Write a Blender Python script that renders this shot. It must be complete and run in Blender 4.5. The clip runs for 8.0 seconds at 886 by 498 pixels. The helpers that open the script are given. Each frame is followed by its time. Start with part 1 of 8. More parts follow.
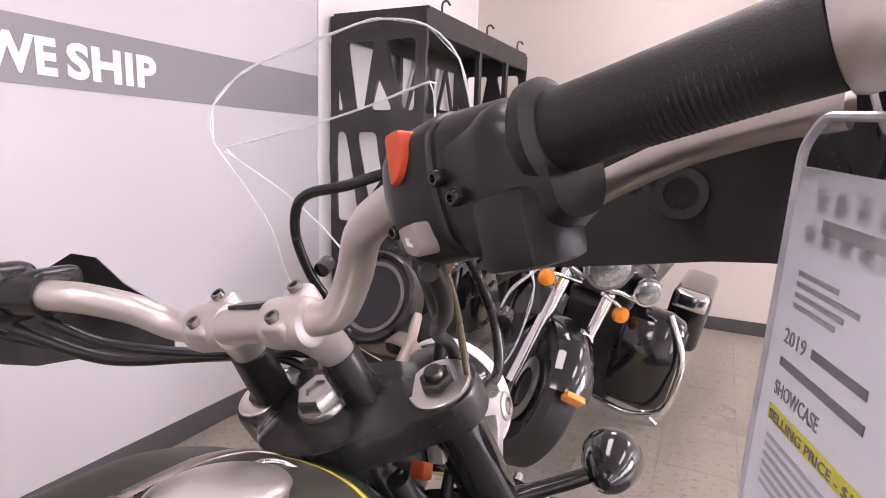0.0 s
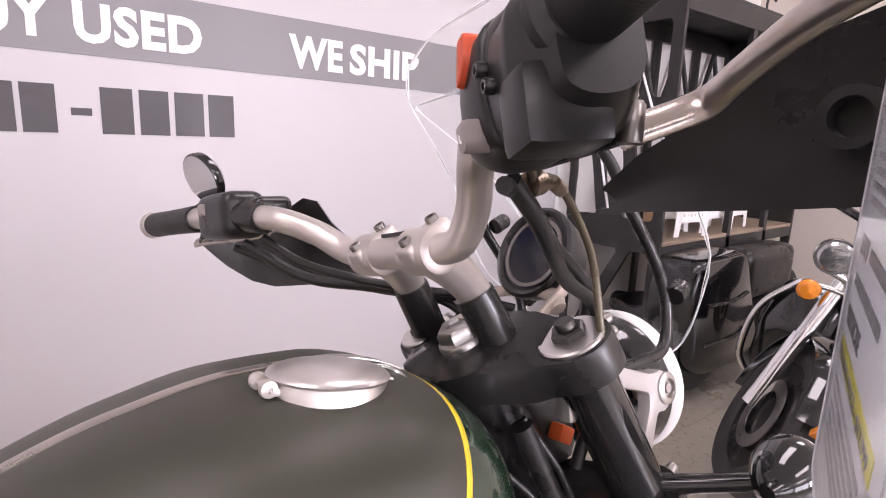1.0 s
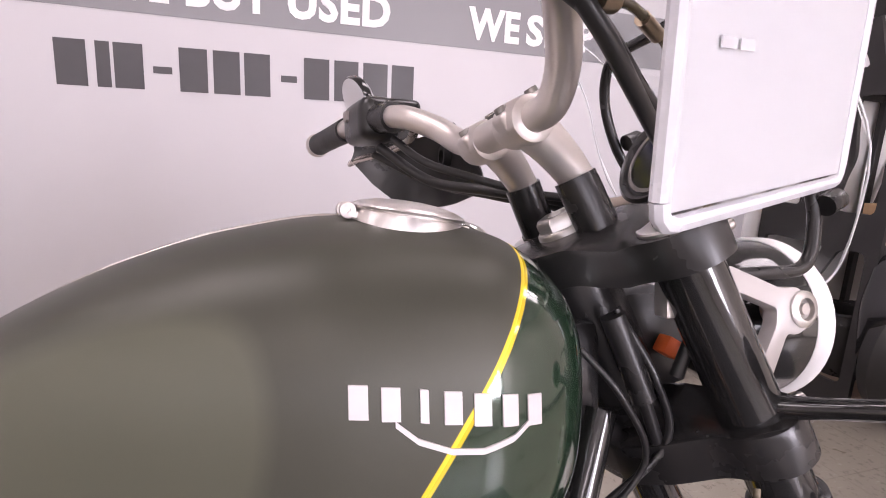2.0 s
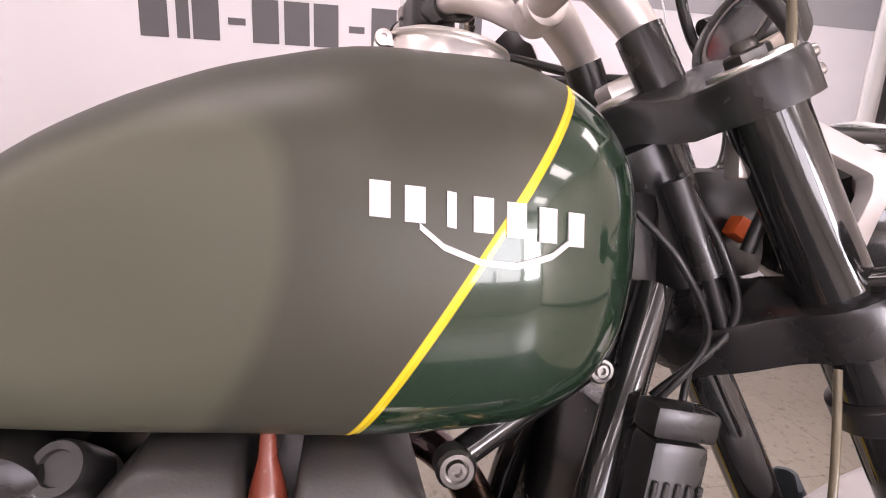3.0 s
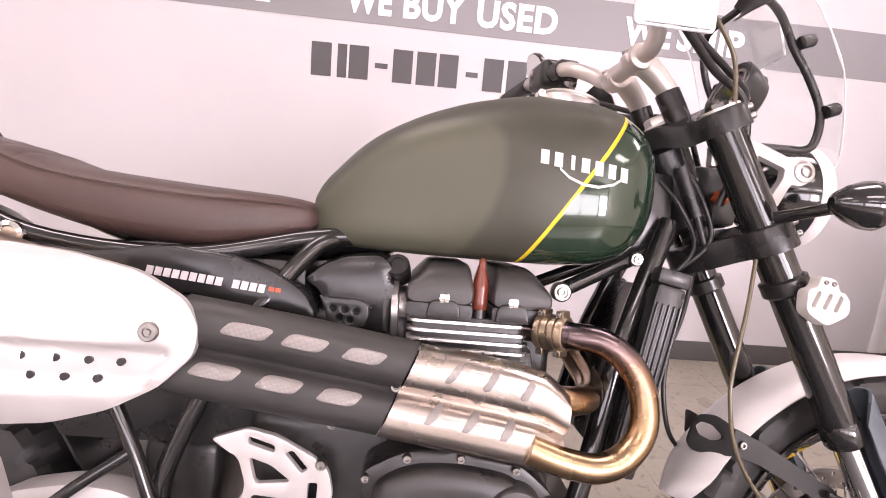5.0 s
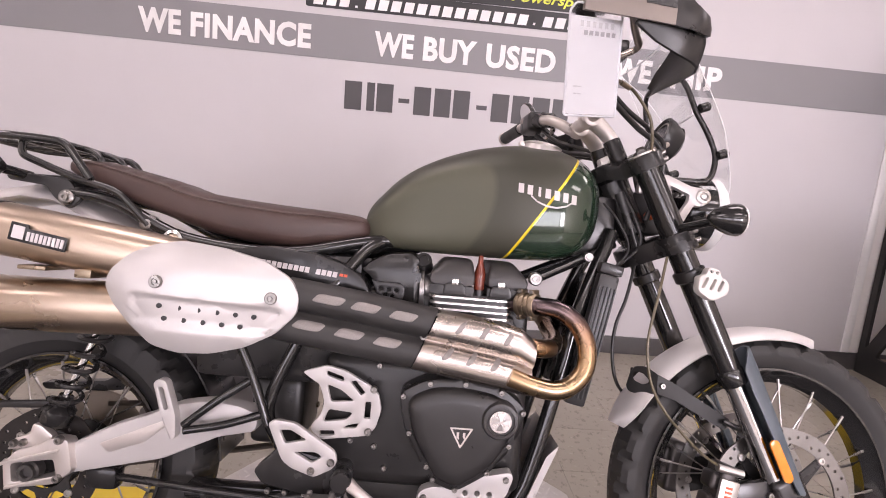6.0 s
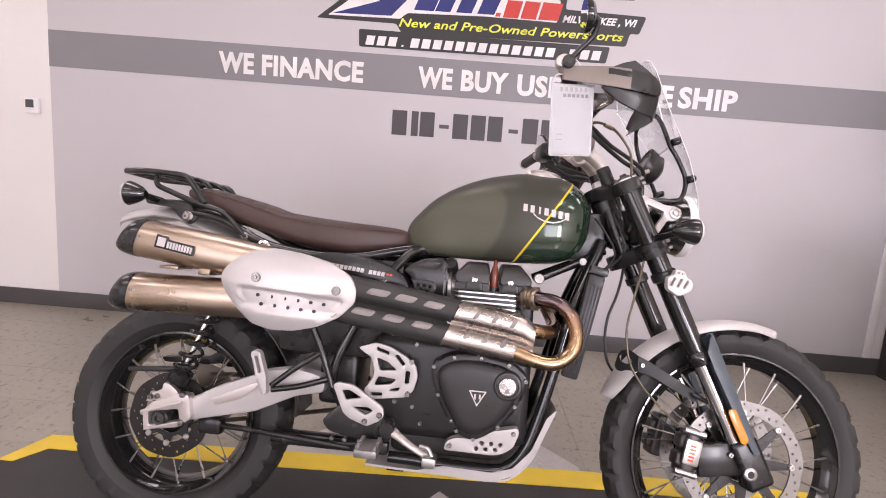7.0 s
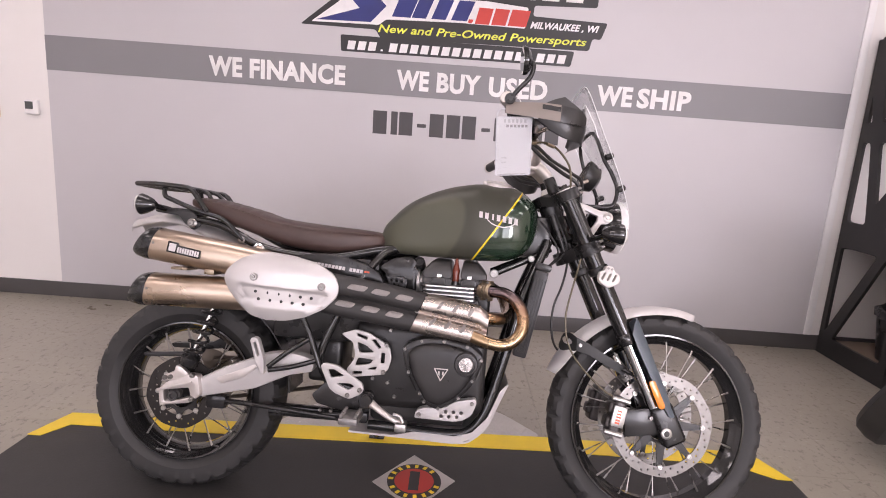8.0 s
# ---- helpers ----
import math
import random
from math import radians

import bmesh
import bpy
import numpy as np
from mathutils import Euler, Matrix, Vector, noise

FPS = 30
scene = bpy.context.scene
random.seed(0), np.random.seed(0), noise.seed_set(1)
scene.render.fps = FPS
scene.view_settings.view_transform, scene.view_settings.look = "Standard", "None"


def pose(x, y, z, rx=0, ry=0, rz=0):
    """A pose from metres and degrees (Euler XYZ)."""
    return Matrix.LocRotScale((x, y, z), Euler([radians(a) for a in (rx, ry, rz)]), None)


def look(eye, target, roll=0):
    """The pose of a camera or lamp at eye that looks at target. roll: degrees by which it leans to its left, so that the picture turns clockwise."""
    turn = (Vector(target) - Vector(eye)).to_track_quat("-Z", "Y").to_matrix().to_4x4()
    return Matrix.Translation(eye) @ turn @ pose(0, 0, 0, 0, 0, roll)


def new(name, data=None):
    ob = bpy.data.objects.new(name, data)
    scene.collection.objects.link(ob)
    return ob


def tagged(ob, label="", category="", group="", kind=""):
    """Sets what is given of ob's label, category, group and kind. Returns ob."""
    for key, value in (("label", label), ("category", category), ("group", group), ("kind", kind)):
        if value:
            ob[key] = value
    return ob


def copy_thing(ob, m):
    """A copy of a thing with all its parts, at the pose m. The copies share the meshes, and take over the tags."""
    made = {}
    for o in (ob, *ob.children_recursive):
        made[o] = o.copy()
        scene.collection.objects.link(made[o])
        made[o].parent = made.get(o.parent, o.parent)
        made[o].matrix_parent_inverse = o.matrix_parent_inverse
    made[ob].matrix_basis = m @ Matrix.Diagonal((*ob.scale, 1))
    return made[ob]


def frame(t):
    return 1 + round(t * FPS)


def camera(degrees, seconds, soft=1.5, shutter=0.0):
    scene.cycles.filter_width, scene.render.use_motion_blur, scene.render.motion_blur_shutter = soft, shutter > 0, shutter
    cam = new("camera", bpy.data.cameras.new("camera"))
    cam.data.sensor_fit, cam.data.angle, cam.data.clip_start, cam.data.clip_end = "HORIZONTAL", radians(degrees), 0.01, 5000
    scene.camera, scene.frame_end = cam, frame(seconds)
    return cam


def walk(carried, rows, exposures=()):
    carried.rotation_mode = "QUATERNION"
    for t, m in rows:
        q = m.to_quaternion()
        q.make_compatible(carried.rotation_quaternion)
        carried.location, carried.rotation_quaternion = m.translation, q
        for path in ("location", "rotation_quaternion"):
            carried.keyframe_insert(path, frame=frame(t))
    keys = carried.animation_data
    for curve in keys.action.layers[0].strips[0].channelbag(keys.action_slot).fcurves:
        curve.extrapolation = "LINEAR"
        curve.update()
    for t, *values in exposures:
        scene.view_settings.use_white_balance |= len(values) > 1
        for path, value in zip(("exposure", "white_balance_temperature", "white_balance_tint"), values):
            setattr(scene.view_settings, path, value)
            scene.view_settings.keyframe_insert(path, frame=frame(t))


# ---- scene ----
cam = camera(77.0, 8.0, soft=1.0)
PATH = [
    (0, (0.772, -0.173, 1.278), (2.535, 0.701, 0.915), 1.8),
    (0.5, (0.78, -0.199, 1.257), (2.383, 0.926, 0.85), 1.1),
    (1, (0.824, -0.257, 1.234), (2.026, 1.291, 0.837), 2.1),
    (1.5, (0.853, -0.309, 1.195), (1.73, 1.445, 0.802), 2.1),
    (1.7, (0.863, -0.321, 1.168), (1.624, 1.483, 0.759), 2.5),
    (2.8, (0.905, -0.319, 1.05), (1.368, 1.569, 0.579), 2.6),
    (3, (0.905, -0.325, 1.028), (1.308, 1.569, 0.527), 2.7),
    (3.5, (0.883, -0.357, 0.975), (1.234, 1.539, 0.445), 2.9),
    (4, (0.803, -0.489, 0.938), (1.059, 1.413, 0.376), 3.9),
    (4.5, (0.743, -0.628, 0.959), (0.968, 1.296, 0.462), 4.3),
    (4.7, (0.749, -0.681, 0.971), (0.948, 1.258, 0.522), 4.8),
    (5.8, (0.749, -1.084, 1.043), (0.832, 0.882, 0.687), 4.8),
    (6, (0.73, -1.16, 1.043), (0.825, 0.806, 0.691), 4.9),
    (6.4, (0.733, -1.298, 1.066), (0.784, 0.67, 0.717), 4.1),
    (6.5, (0.735, -1.314, 1.062), (0.771, 0.656, 0.722), 4.1),
    (7, (0.781, -1.499, 1.093), (0.704, 0.473, 0.769), 4.1),
    (7.5, (0.808, -1.627, 1.145), (0.729, 0.342, 0.804), 3.6),
    (8, (0.848, -1.75, 1.204), (0.817, 0.211, 0.813), 3.8),
]
walk(cam, [(t, look(eye, target, roll)) for t, eye, target, roll in PATH], exposures=[(0.0, -0.08, 6500, 30), (1.0, -0.09, 6500, 30), (1.5, -0.22, 6500, 30), (1.7, -0.20, 6500, 30), (3.0, 0.12, 6800, 31), (3.5, 0.20, 6900, 32), (4.0, 0.30, 6900, 32), (4.7, 0.32, 6900, 32), (6.0, -0.29, 6750, 30), (6.5, -0.34, 6650, 28), (8.0, -0.46, 6650, 28)])

# ---- world and light ----
wd = bpy.data.worlds.new("daylight")
scene.world = wd
wd.use_nodes = True
sky = wd.node_tree.nodes.new("ShaderNodeTexSky")
sky.sky_type, sky.sun_disc = "NISHITA", False
sky.sun_elevation, sky.sun_rotation = radians(48), radians(200)
wd.node_tree.nodes["Background"].inputs["Strength"].default_value = 0.12
wd.node_tree.links.new(sky.outputs[0], wd.node_tree.nodes["Background"].inputs["Color"])
sun = new("sun", bpy.data.lights.new("sun", "SUN"))
sun.data.energy, sun.data.angle, sun.data.color = 2.0, radians(0.6), (1.0, 0.95, 0.88)
sun.matrix_world = look((2, -6, 9), (1.2, -2.2, 0))

ROOM_X0, ROOM_X1, ROOM_Y0, ROOM_Y1, ROOM_H = -4.2, 5.24, -6.0, 1.785, 3.0
SILL, HEAD_Z = 0.95, 2.35
WINDOWS = [(-3.6, -1.5), (-1.2, 0.9), (1.2, 3.3), (3.5, 4.9)]
for a, b in WINDOWS:
    lamp = new("window_daylight", bpy.data.lights.new("window_daylight", "AREA"))
    lamp.data.shape, lamp.data.size, lamp.data.size_y = "RECTANGLE", b - a, HEAD_Z - SILL
    lamp.data.energy, lamp.data.color = (23.0 if a < 1 else 42.0 if a < 3 else 150.0) * (b - a), (0.93, 0.97, 1.0)
    lamp.matrix_world = look(((a + b) / 2, ROOM_Y0 - 0.04, (SILL + HEAD_Z) / 2), ((a + b) / 2, 0, 1.3))


# ---- materials ----
def nodes_of(name):
    m = bpy.data.materials.new(name)
    m.use_nodes = True
    nt = m.node_tree
    return m, nt, nt.nodes["Principled BSDF"]


def link(nt, a, b):
    nt.links.new(a, b)


def noise_node(nt, scale, detail=4.0, rough=0.55, vec=None, stretch=None):
    n = nt.nodes.new("ShaderNodeTexNoise")
    n.inputs["Scale"].default_value, n.inputs["Detail"].default_value, n.inputs["Roughness"].default_value = scale, detail, rough
    co = nt.nodes.new("ShaderNodeTexCoord")
    src = co.outputs["Object"]
    if stretch:
        mp = nt.nodes.new("ShaderNodeMapping")
        mp.inputs["Scale"].default_value = stretch
        link(nt, src, mp.inputs["Vector"])
        src = mp.outputs["Vector"]
    link(nt, src, n.inputs["Vector"])
    return n


def remap(nt, src, lo, hi, a, b):
    r = nt.nodes.new("ShaderNodeMapRange")
    for key, v in (("From Min", lo), ("From Max", hi), ("To Min", a), ("To Max", b)):
        r.inputs[key].default_value = v
    link(nt, src, r.inputs["Value"])
    return r.outputs["Result"]


def math_node(nt, op, a, b=None, c=None):
    n = nt.nodes.new("ShaderNodeMath")
    n.operation = op
    for i, v in enumerate((a, b, c)):
        if v is None:
            continue
        if isinstance(v, (int, float)):
            n.inputs[i].default_value = v
        else:
            link(nt, v, n.inputs[i])
    return n.outputs[0]


def mix_col(nt, fac, a, b):
    n = nt.nodes.new("ShaderNodeMix")
    n.data_type = "RGBA"
    if isinstance(fac, (int, float)):
        n.inputs["Factor"].default_value = fac
    else:
        link(nt, fac, n.inputs["Factor"])
    for key, v in (("A", a), ("B", b)):
        sock = [s for s in n.inputs if s.name == key and s.type == "RGBA"][0]
        if isinstance(v, tuple):
            sock.default_value = (*v, 1)
        else:
            link(nt, v, sock)
    return [s for s in n.outputs if s.type == "RGBA"][0]


def bump_to(nt, bsdf, height, strength, distance):
    bn = nt.nodes.new("ShaderNodeBump")
    bn.inputs["Strength"].default_value, bn.inputs["Distance"].default_value = strength, distance
    link(nt, height, bn.inputs["Height"])
    link(nt, bn.outputs["Normal"], bsdf.inputs["Normal"])


def surface(name, col, rough=0.5, metal=0.0, vary=0.12, scale=6.0, grain=180.0, bump=0.1, bump_d=0.0006,
            stretch=None, coat=0.0, rough_vary=0.08):
    """A surface with slow and fine variation in colour and gloss, and fine relief."""
    m, nt, b = nodes_of(name)
    big, fine = noise_node(nt, scale, 5.0, 0.6), noise_node(nt, grain, 3.0, 0.6, stretch=stretch)
    dark = tuple(c * (1 - vary) for c in col)
    lite = tuple(min(1.0, c * (1 + vary)) for c in col)
    c1 = mix_col(nt, remap(nt, big.outputs["Fac"], 0.3, 0.7, 0, 1), dark, lite)
    c2 = mix_col(nt, remap(nt, fine.outputs["Fac"], 0.35, 0.65, 0, vary), c1, dark)
    link(nt, c2, b.inputs["Base Color"])
    b.inputs["Metallic"].default_value = metal
    link(nt, remap(nt, big.outputs["Fac"], 0.3, 0.7, max(0.02, rough - rough_vary), min(1, rough + rough_vary)), b.inputs["Roughness"])
    b.inputs["Coat Weight"].default_value = coat
    b.inputs["Coat Roughness"].default_value = 0.06
    if bump:
        bump_to(nt, b, fine.outputs["Fac"], bump, bump_d)
    return m


def glass(name, tint=(1, 1, 1), rough=0.0, ior=1.45):
    m, nt, b = nodes_of(name)
    b.inputs["Base Color"].default_value = (*tint, 1)
    b.inputs["Roughness"].default_value = rough
    b.inputs["IOR"].default_value = ior
    b.inputs["Transmission Weight"].default_value = 1.0
    return m


def glow(name, col, strength):
    m, nt, b = nodes_of(name)
    b.inputs["Base Color"].default_value = (*col, 1)
    b.inputs["Emission Color"].default_value = (*col, 1)
    b.inputs["Emission Strength"].default_value = strength
    return m


BLACK_GLOSS = surface("black_gloss_paint", (0.014, 0.0135, 0.0135), 0.10, 0.0, 0.2, 8, 300, 0.03, coat=0.5)
BLACK_SATIN = surface("black_satin_metal", (0.019, 0.018, 0.018), 0.25, 0.0, 0.2, 9, 420, 0.06)
BLACK_PLASTIC = surface("black_plastic", (0.020, 0.019, 0.019), 0.32, 0.0, 0.2, 12, 600, 0.12)
RUBBER = surface("tyre_rubber", (0.026, 0.0248, 0.0244), 0.58, 0.0, 0.25, 10, 350, 0.3)
GRIP_RUBBER = surface("grip_rubber", (0.018, 0.0175, 0.0175), 0.50, 0.0, 0.2, 30, 900, 0.4)
ENGINE_BLACK = surface("engine_black_coat", (0.022, 0.0205, 0.0200), 0.34, 0.0, 0.2, 14, 500, 0.3)
ENGINE_GREY = surface("engine_grey_coat", (0.047, 0.044, 0.043), 0.38, 0.1, 0.15, 14, 500, 0.25)
SILVER = surface("silver_anodised_metal", (0.66, 0.61, 0.58), 0.36, 0.75, 0.06, 5, 700, 0.06)
FIN_EDGE = surface("machined_fin_edge", (0.74, 0.71, 0.69), 0.28, 0.9, 0.05, 20, 500, 0.03)
SILVER_PAINT = surface("silver_satin_paint", (0.53, 0.505, 0.495), 0.38, 0.25, 0.05, 5, 900, 0.08)
BRUSHED = surface("brushed_steel", (0.56, 0.50, 0.455), 0.27, 1.0, 0.05, 5, 240, 0.05, stretch=(0.05, 1, 1))
BRUSHED_CAP = surface("brushed_aluminium", (0.72, 0.69, 0.67), 0.3, 1.0, 0.06, 5, 300, 0.12, stretch=(0.05, 1, 1))
TITANIUM = surface("titanium_sleeve", (0.53, 0.425, 0.335), 0.30, 1.0, 0.08, 4, 300, 0.1, stretch=(1, 0.05, 0.05))
CHROME = surface("chrome", (0.8, 0.8, 0.8), 0.08, 1.0, 0.03, 4, 300, 0.0, rough_vary=0.02)
STEEL = surface("bright_steel", (0.52, 0.50, 0.48), 0.33, 1.0, 0.08, 12, 300, 0.05)
CARBON = surface("carbon_end_cap", (0.012, 0.012, 0.013), 0.26, 0.0, 0.4, 60, 500, 0.05, coat=0.5)
SPOKE = surface("stainless_spoke", (0.40, 0.385, 0.37), 0.30, 1.0, 0.08, 12, 300, 0.0)
BOLT = surface("zinc_bolt", (0.30, 0.285, 0.27), 0.32, 1.0, 0.1, 30, 300, 0.0)
ORANGE_LENS = surface("orange_lens", (0.85, 0.27, 0.02), 0.15, 0.0, 0.1, 60, 200, 0.3, coat=0.5)
SWITCH_BLACK = surface("switch_black_plastic", (0.0115, 0.011, 0.011), 0.34, 0.0, 0.2, 12, 700, 0.1)
RED_SWITCH = surface("red_switch", (0.72, 0.1, 0.035), 0.4, 0.0, 0.06, 20, 300, 0.05)
WHITE_PAINT = surface("white_paint", (0.8, 0.79, 0.78), 0.45, 0.0, 0.03, 5, 400, 0.05)


def mesh_material():
    """Pressed wire mesh behind the shield slots: a fine cross weave."""
    m, nt, b = nodes_of("grey_mesh")
    co = nt.nodes.new("ShaderNodeTexCoord")
    waves = []
    for axis in ("Z", "X"):
        wave = nt.nodes.new("ShaderNodeTexWave")
        wave.wave_type, wave.bands_direction = "BANDS", axis
        wave.inputs["Scale"].default_value, wave.inputs["Distortion"].default_value = 210.0, 0.3
        link(nt, co.outputs["Object"], wave.inputs["Vector"])
        waves.append(wave.outputs["Fac"])
    weave = math_node(nt, "MULTIPLY", waves[0], waves[1])
    fine = noise_node(nt, 30, 4)
    c = mix_col(nt, weave, (0.25, 0.23, 0.22), (0.35, 0.325, 0.31))
    link(nt, mix_col(nt, remap(nt, fine.outputs["Fac"], 0.3, 0.7, 0, 0.3), c, (0.27, 0.24, 0.22)), b.inputs["Base Color"])
    b.inputs["Metallic"].default_value, b.inputs["Roughness"].default_value = 0.4, 0.5
    bump_to(nt, b, weave, 0.3, 0.0006)
    return m


MESH_GREY = mesh_material()
BROWN_LEATHER = surface("brown_leather", (0.064, 0.037, 0.031), 0.46, 0.0, 0.15, 7, 520, 0.45, 0.0008)
RUST_CAP = surface("red_brown_plastic", (0.17, 0.036, 0.02), 0.22, 0.0, 0.1, 20, 300, 0.05)
CLEAR = glass("clear_acrylic", (0.97, 0.98, 0.98), 0.0, 1.3)
YELLOW = surface("yellow_paint", (0.82, 0.6, 0.03), 0.5, 0.0, 0.12, 4, 60, 0.15)


# ---- mesh helpers ----
def part(name, bm, material, parent=None, label="", flat=False, xf=None, sharp=38):
    """Links a bmesh as one mesh object, under a thing or a part."""
    if xf is not None:
        bmesh.ops.transform(bm, matrix=xf, verts=bm.verts)
    bmesh.ops.recalc_face_normals(bm, faces=bm.faces)
    me = bpy.data.meshes.new(name)
    bm.to_mesh(me)
    bm.free()
    if not flat:
        me.shade_smooth()
        me.set_sharp_from_angle(angle=radians(sharp))
    for mm in material if isinstance(material, (list, tuple)) else (material,):
        me.materials.append(mm)
    ob = new(name, me)
    if parent is not None:
        ob.parent = parent
    if label:
        ob["label"] = label
    return ob


def share(name, ob, m, parent):
    """Another piece on the same mesh."""
    o = new(name, ob.data)
    o.parent, o.matrix_basis = parent, m
    return o


def thing(name, label, category, group="", kind="", m=None):
    e = new(name)
    e.empty_display_size = 0.1
    if m is not None:
        e.matrix_world = m
    return tagged(e, label, category, group, kind)


def box(bm, x0, x1, y0, y1, z0, z1, bevel=0.0, seg=2, m=None):
    r = bmesh.ops.create_cube(bm, size=1.0)
    vs = r["verts"]
    for v in vs:
        v.co = Vector((x0 + (v.co.x + 0.5) * (x1 - x0), y0 + (v.co.y + 0.5) * (y1 - y0), z0 + (v.co.z + 0.5) * (z1 - z0)))
    if bevel:
        es = list({e for v in vs for e in v.link_edges})
        r = bmesh.ops.bevel(bm, geom=es, offset=bevel, segments=seg, affect="EDGES", profile=0.6)
        vs = list({v for f in r["faces"] for v in f.verts} | {v for v in vs if v.is_valid})
    if m is not None:
        bmesh.ops.transform(bm, matrix=m, verts=vs)
    return bm


def smooth_path(pts, n=6):
    """Catmull-Rom through the points."""
    p = [Vector(q) for q in pts]
    if len(p) < 3:
        return p
    p = [2 * p[0] - p[1]] + p + [2 * p[-1] - p[-2]]
    out = []
    for i in range(1, len(p) - 2):
        a, b, c, d = p[i - 1:i + 3]
        for k in range(n):
            t = k / n
            out.append(0.5 * ((2 * b) + (c - a) * t + (2 * a - 5 * b + 4 * c - d) * t * t + (3 * b - a - 3 * c + d) * t ** 3))
    return out + [p[-2]]


def skin(bm, rings, cap=True, closed=True):
    n = len(rings[0])
    vs = [[bm.verts.new(co) for co in r] for r in rings]
    for a, b in zip(vs, vs[1:]):
        for i in range(n if closed else n - 1):
            bm.faces.new((a[i], a[(i + 1) % n], b[(i + 1) % n], b[i]))
    if cap and closed:
        bm.faces.new(vs[0][::-1])
        bm.faces.new(vs[-1])
    return bm


def tube(bm, pts, r, seg=12, n=6, smooth=True, loop=False, flat=1.0):
    """A round bar along a path; r may be a list, one for each given point."""
    path = smooth_path(pts, n) if smooth else [Vector(q) for q in pts]
    if isinstance(r, (list, tuple)):
        k = np.linspace(0, len(r) - 1, len(path))
        radii = [float(v) for v in np.interp(k, range(len(r)), r)]
    else:
        radii = [r] * len(path)
    up, rings = None, []
    for i, c in enumerate(path):
        if loop:
            d = (path[(i + 1) % len(path)] - path[i - 1]).normalized()
        else:
            d = (path[min(i + 1, len(path) - 1)] - path[max(i - 1, 0)]).normalized()
        if up is None:
            up = d.orthogonal().normalized()
        up = (up - d * up.dot(d)).normalized()
        side = d.cross(up)
        rings.append([c + radii[i] * (math.cos(a) * up + flat * math.sin(a) * side) for a in np.arange(seg) * 2 * math.pi / seg])
    if loop:
        rings.append(rings[0])
        vs = skin(bm, rings, cap=False)
        bmesh.ops.remove_doubles(bm, verts=bm.verts, dist=1e-6)
        return bm
    return skin(bm, rings)


def axis_frame(c, d):
    q = Vector(d).normalized().to_track_quat("Z", "Y").to_matrix().to_4x4()
    return Matrix.Translation(c) @ q


def lathe(bm, prof, c=(0, 0, 0), d=(0, 0, 1), seg=24, closed=False):
    """A turned form: (radius, distance along the axis d from c)."""
    f = axis_frame(c, d)
    rings = [[f @ Vector((r * math.cos(a), r * math.sin(a), h)) for a in np.arange(seg) * 2 * math.pi / seg] for r, h in prof]
    if closed:
        skin(bm, rings + [rings[0]], cap=False)
        bmesh.ops.remove_doubles(bm, verts=bm.verts, dist=1e-6)
        return bm
    return skin(bm, rings)


def rounded(poly, r=0.006, n=3):
    """A polygon with its corners rounded."""
    out = []
    k = len(poly)
    for i in range(k):
        p, a, b = Vector(poly[i]), Vector(poly[i - 1]), Vector(poly[(i + 1) % k])
        da, db = (a - p), (b - p)
        ra = min(r, da.length * 0.45, db.length * 0.45)
        p0, p1 = p + da.normalized() * ra, p + db.normalized() * ra
        for j in range(n + 1):
            t = j / n
            out.append(tuple((1 - t) ** 2 * p0 + 2 * t * (1 - t) * p + t * t * p1))
    return out


def plate(bm, poly, holes=(), thick=0.004, bevel=0.0, y=0.0, m=None):
    """A flat piece in x and z with holes, its outer face at y, its back at y + thick."""
    b2 = bmesh.new()
    edges = []
    for loop in (poly, *holes):
        vs = [b2.verts.new((p[0], 0, p[1])) for p in loop]
        edges += [b2.edges.new((vs[i], vs[(i + 1) % len(vs)])) for i in range(len(vs))]
    bmesh.ops.triangle_fill(b2, use_beauty=True, use_dissolve=False, edges=edges)
    front = list(b2.faces)
    r = bmesh.ops.extrude_face_region(b2, geom=front)
    back = [g for g in r["geom"] if isinstance(g, bmesh.types.BMVert)]
    for v in back:
        v.co.y += thick
    if bevel:
        es = [e for e in b2.edges if len(e.link_faces) == 2 and all(abs(v.co.y) < 1e-7 for v in e.verts) and e.calc_face_angle(0) > 0.5]
        bmesh.ops.bevel(b2, geom=es, offset=bevel, segments=2, affect="EDGES", profile=0.6)
    for v in b2.verts:
        v.co.y += y
    if m is not None:
        bmesh.ops.transform(b2, matrix=m, verts=b2.verts)
    me = bpy.data.meshes.new("tmp")
    b2.to_mesh(me)
    b2.free()
    bm.from_mesh(me)
    bpy.data.meshes.remove(me)
    return bm


def flow(x, xs, ys):
    """A smooth curve through the points (xs, ys) that does not overshoot."""
    xs, ys = np.asarray(xs, float), np.asarray(ys, float)
    h, d = np.diff(xs), np.diff(ys) / np.diff(xs)
    m = np.concatenate([[d[0]], [0.0 if a * b <= 0 else 2 * a * b / (a + b) for a, b in zip(d, d[1:])], [d[-1]]])
    i = int(np.clip(np.searchsorted(xs, x) - 1, 0, len(h) - 1))
    t = float(np.clip((x - xs[i]) / h[i], 0, 1))
    return float((2 * t ** 3 - 3 * t * t + 1) * ys[i] + (t ** 3 - 2 * t * t + t) * h[i] * m[i] + (3 * t * t - 2 * t ** 3) * ys[i + 1] + (t ** 3 - t * t) * h[i] * m[i + 1])


def disc_poly(cx, cz, r, n=14):
    return [(cx + r * math.cos(a), cz + r * math.sin(a)) for a in np.arange(n) * 2 * math.pi / n]


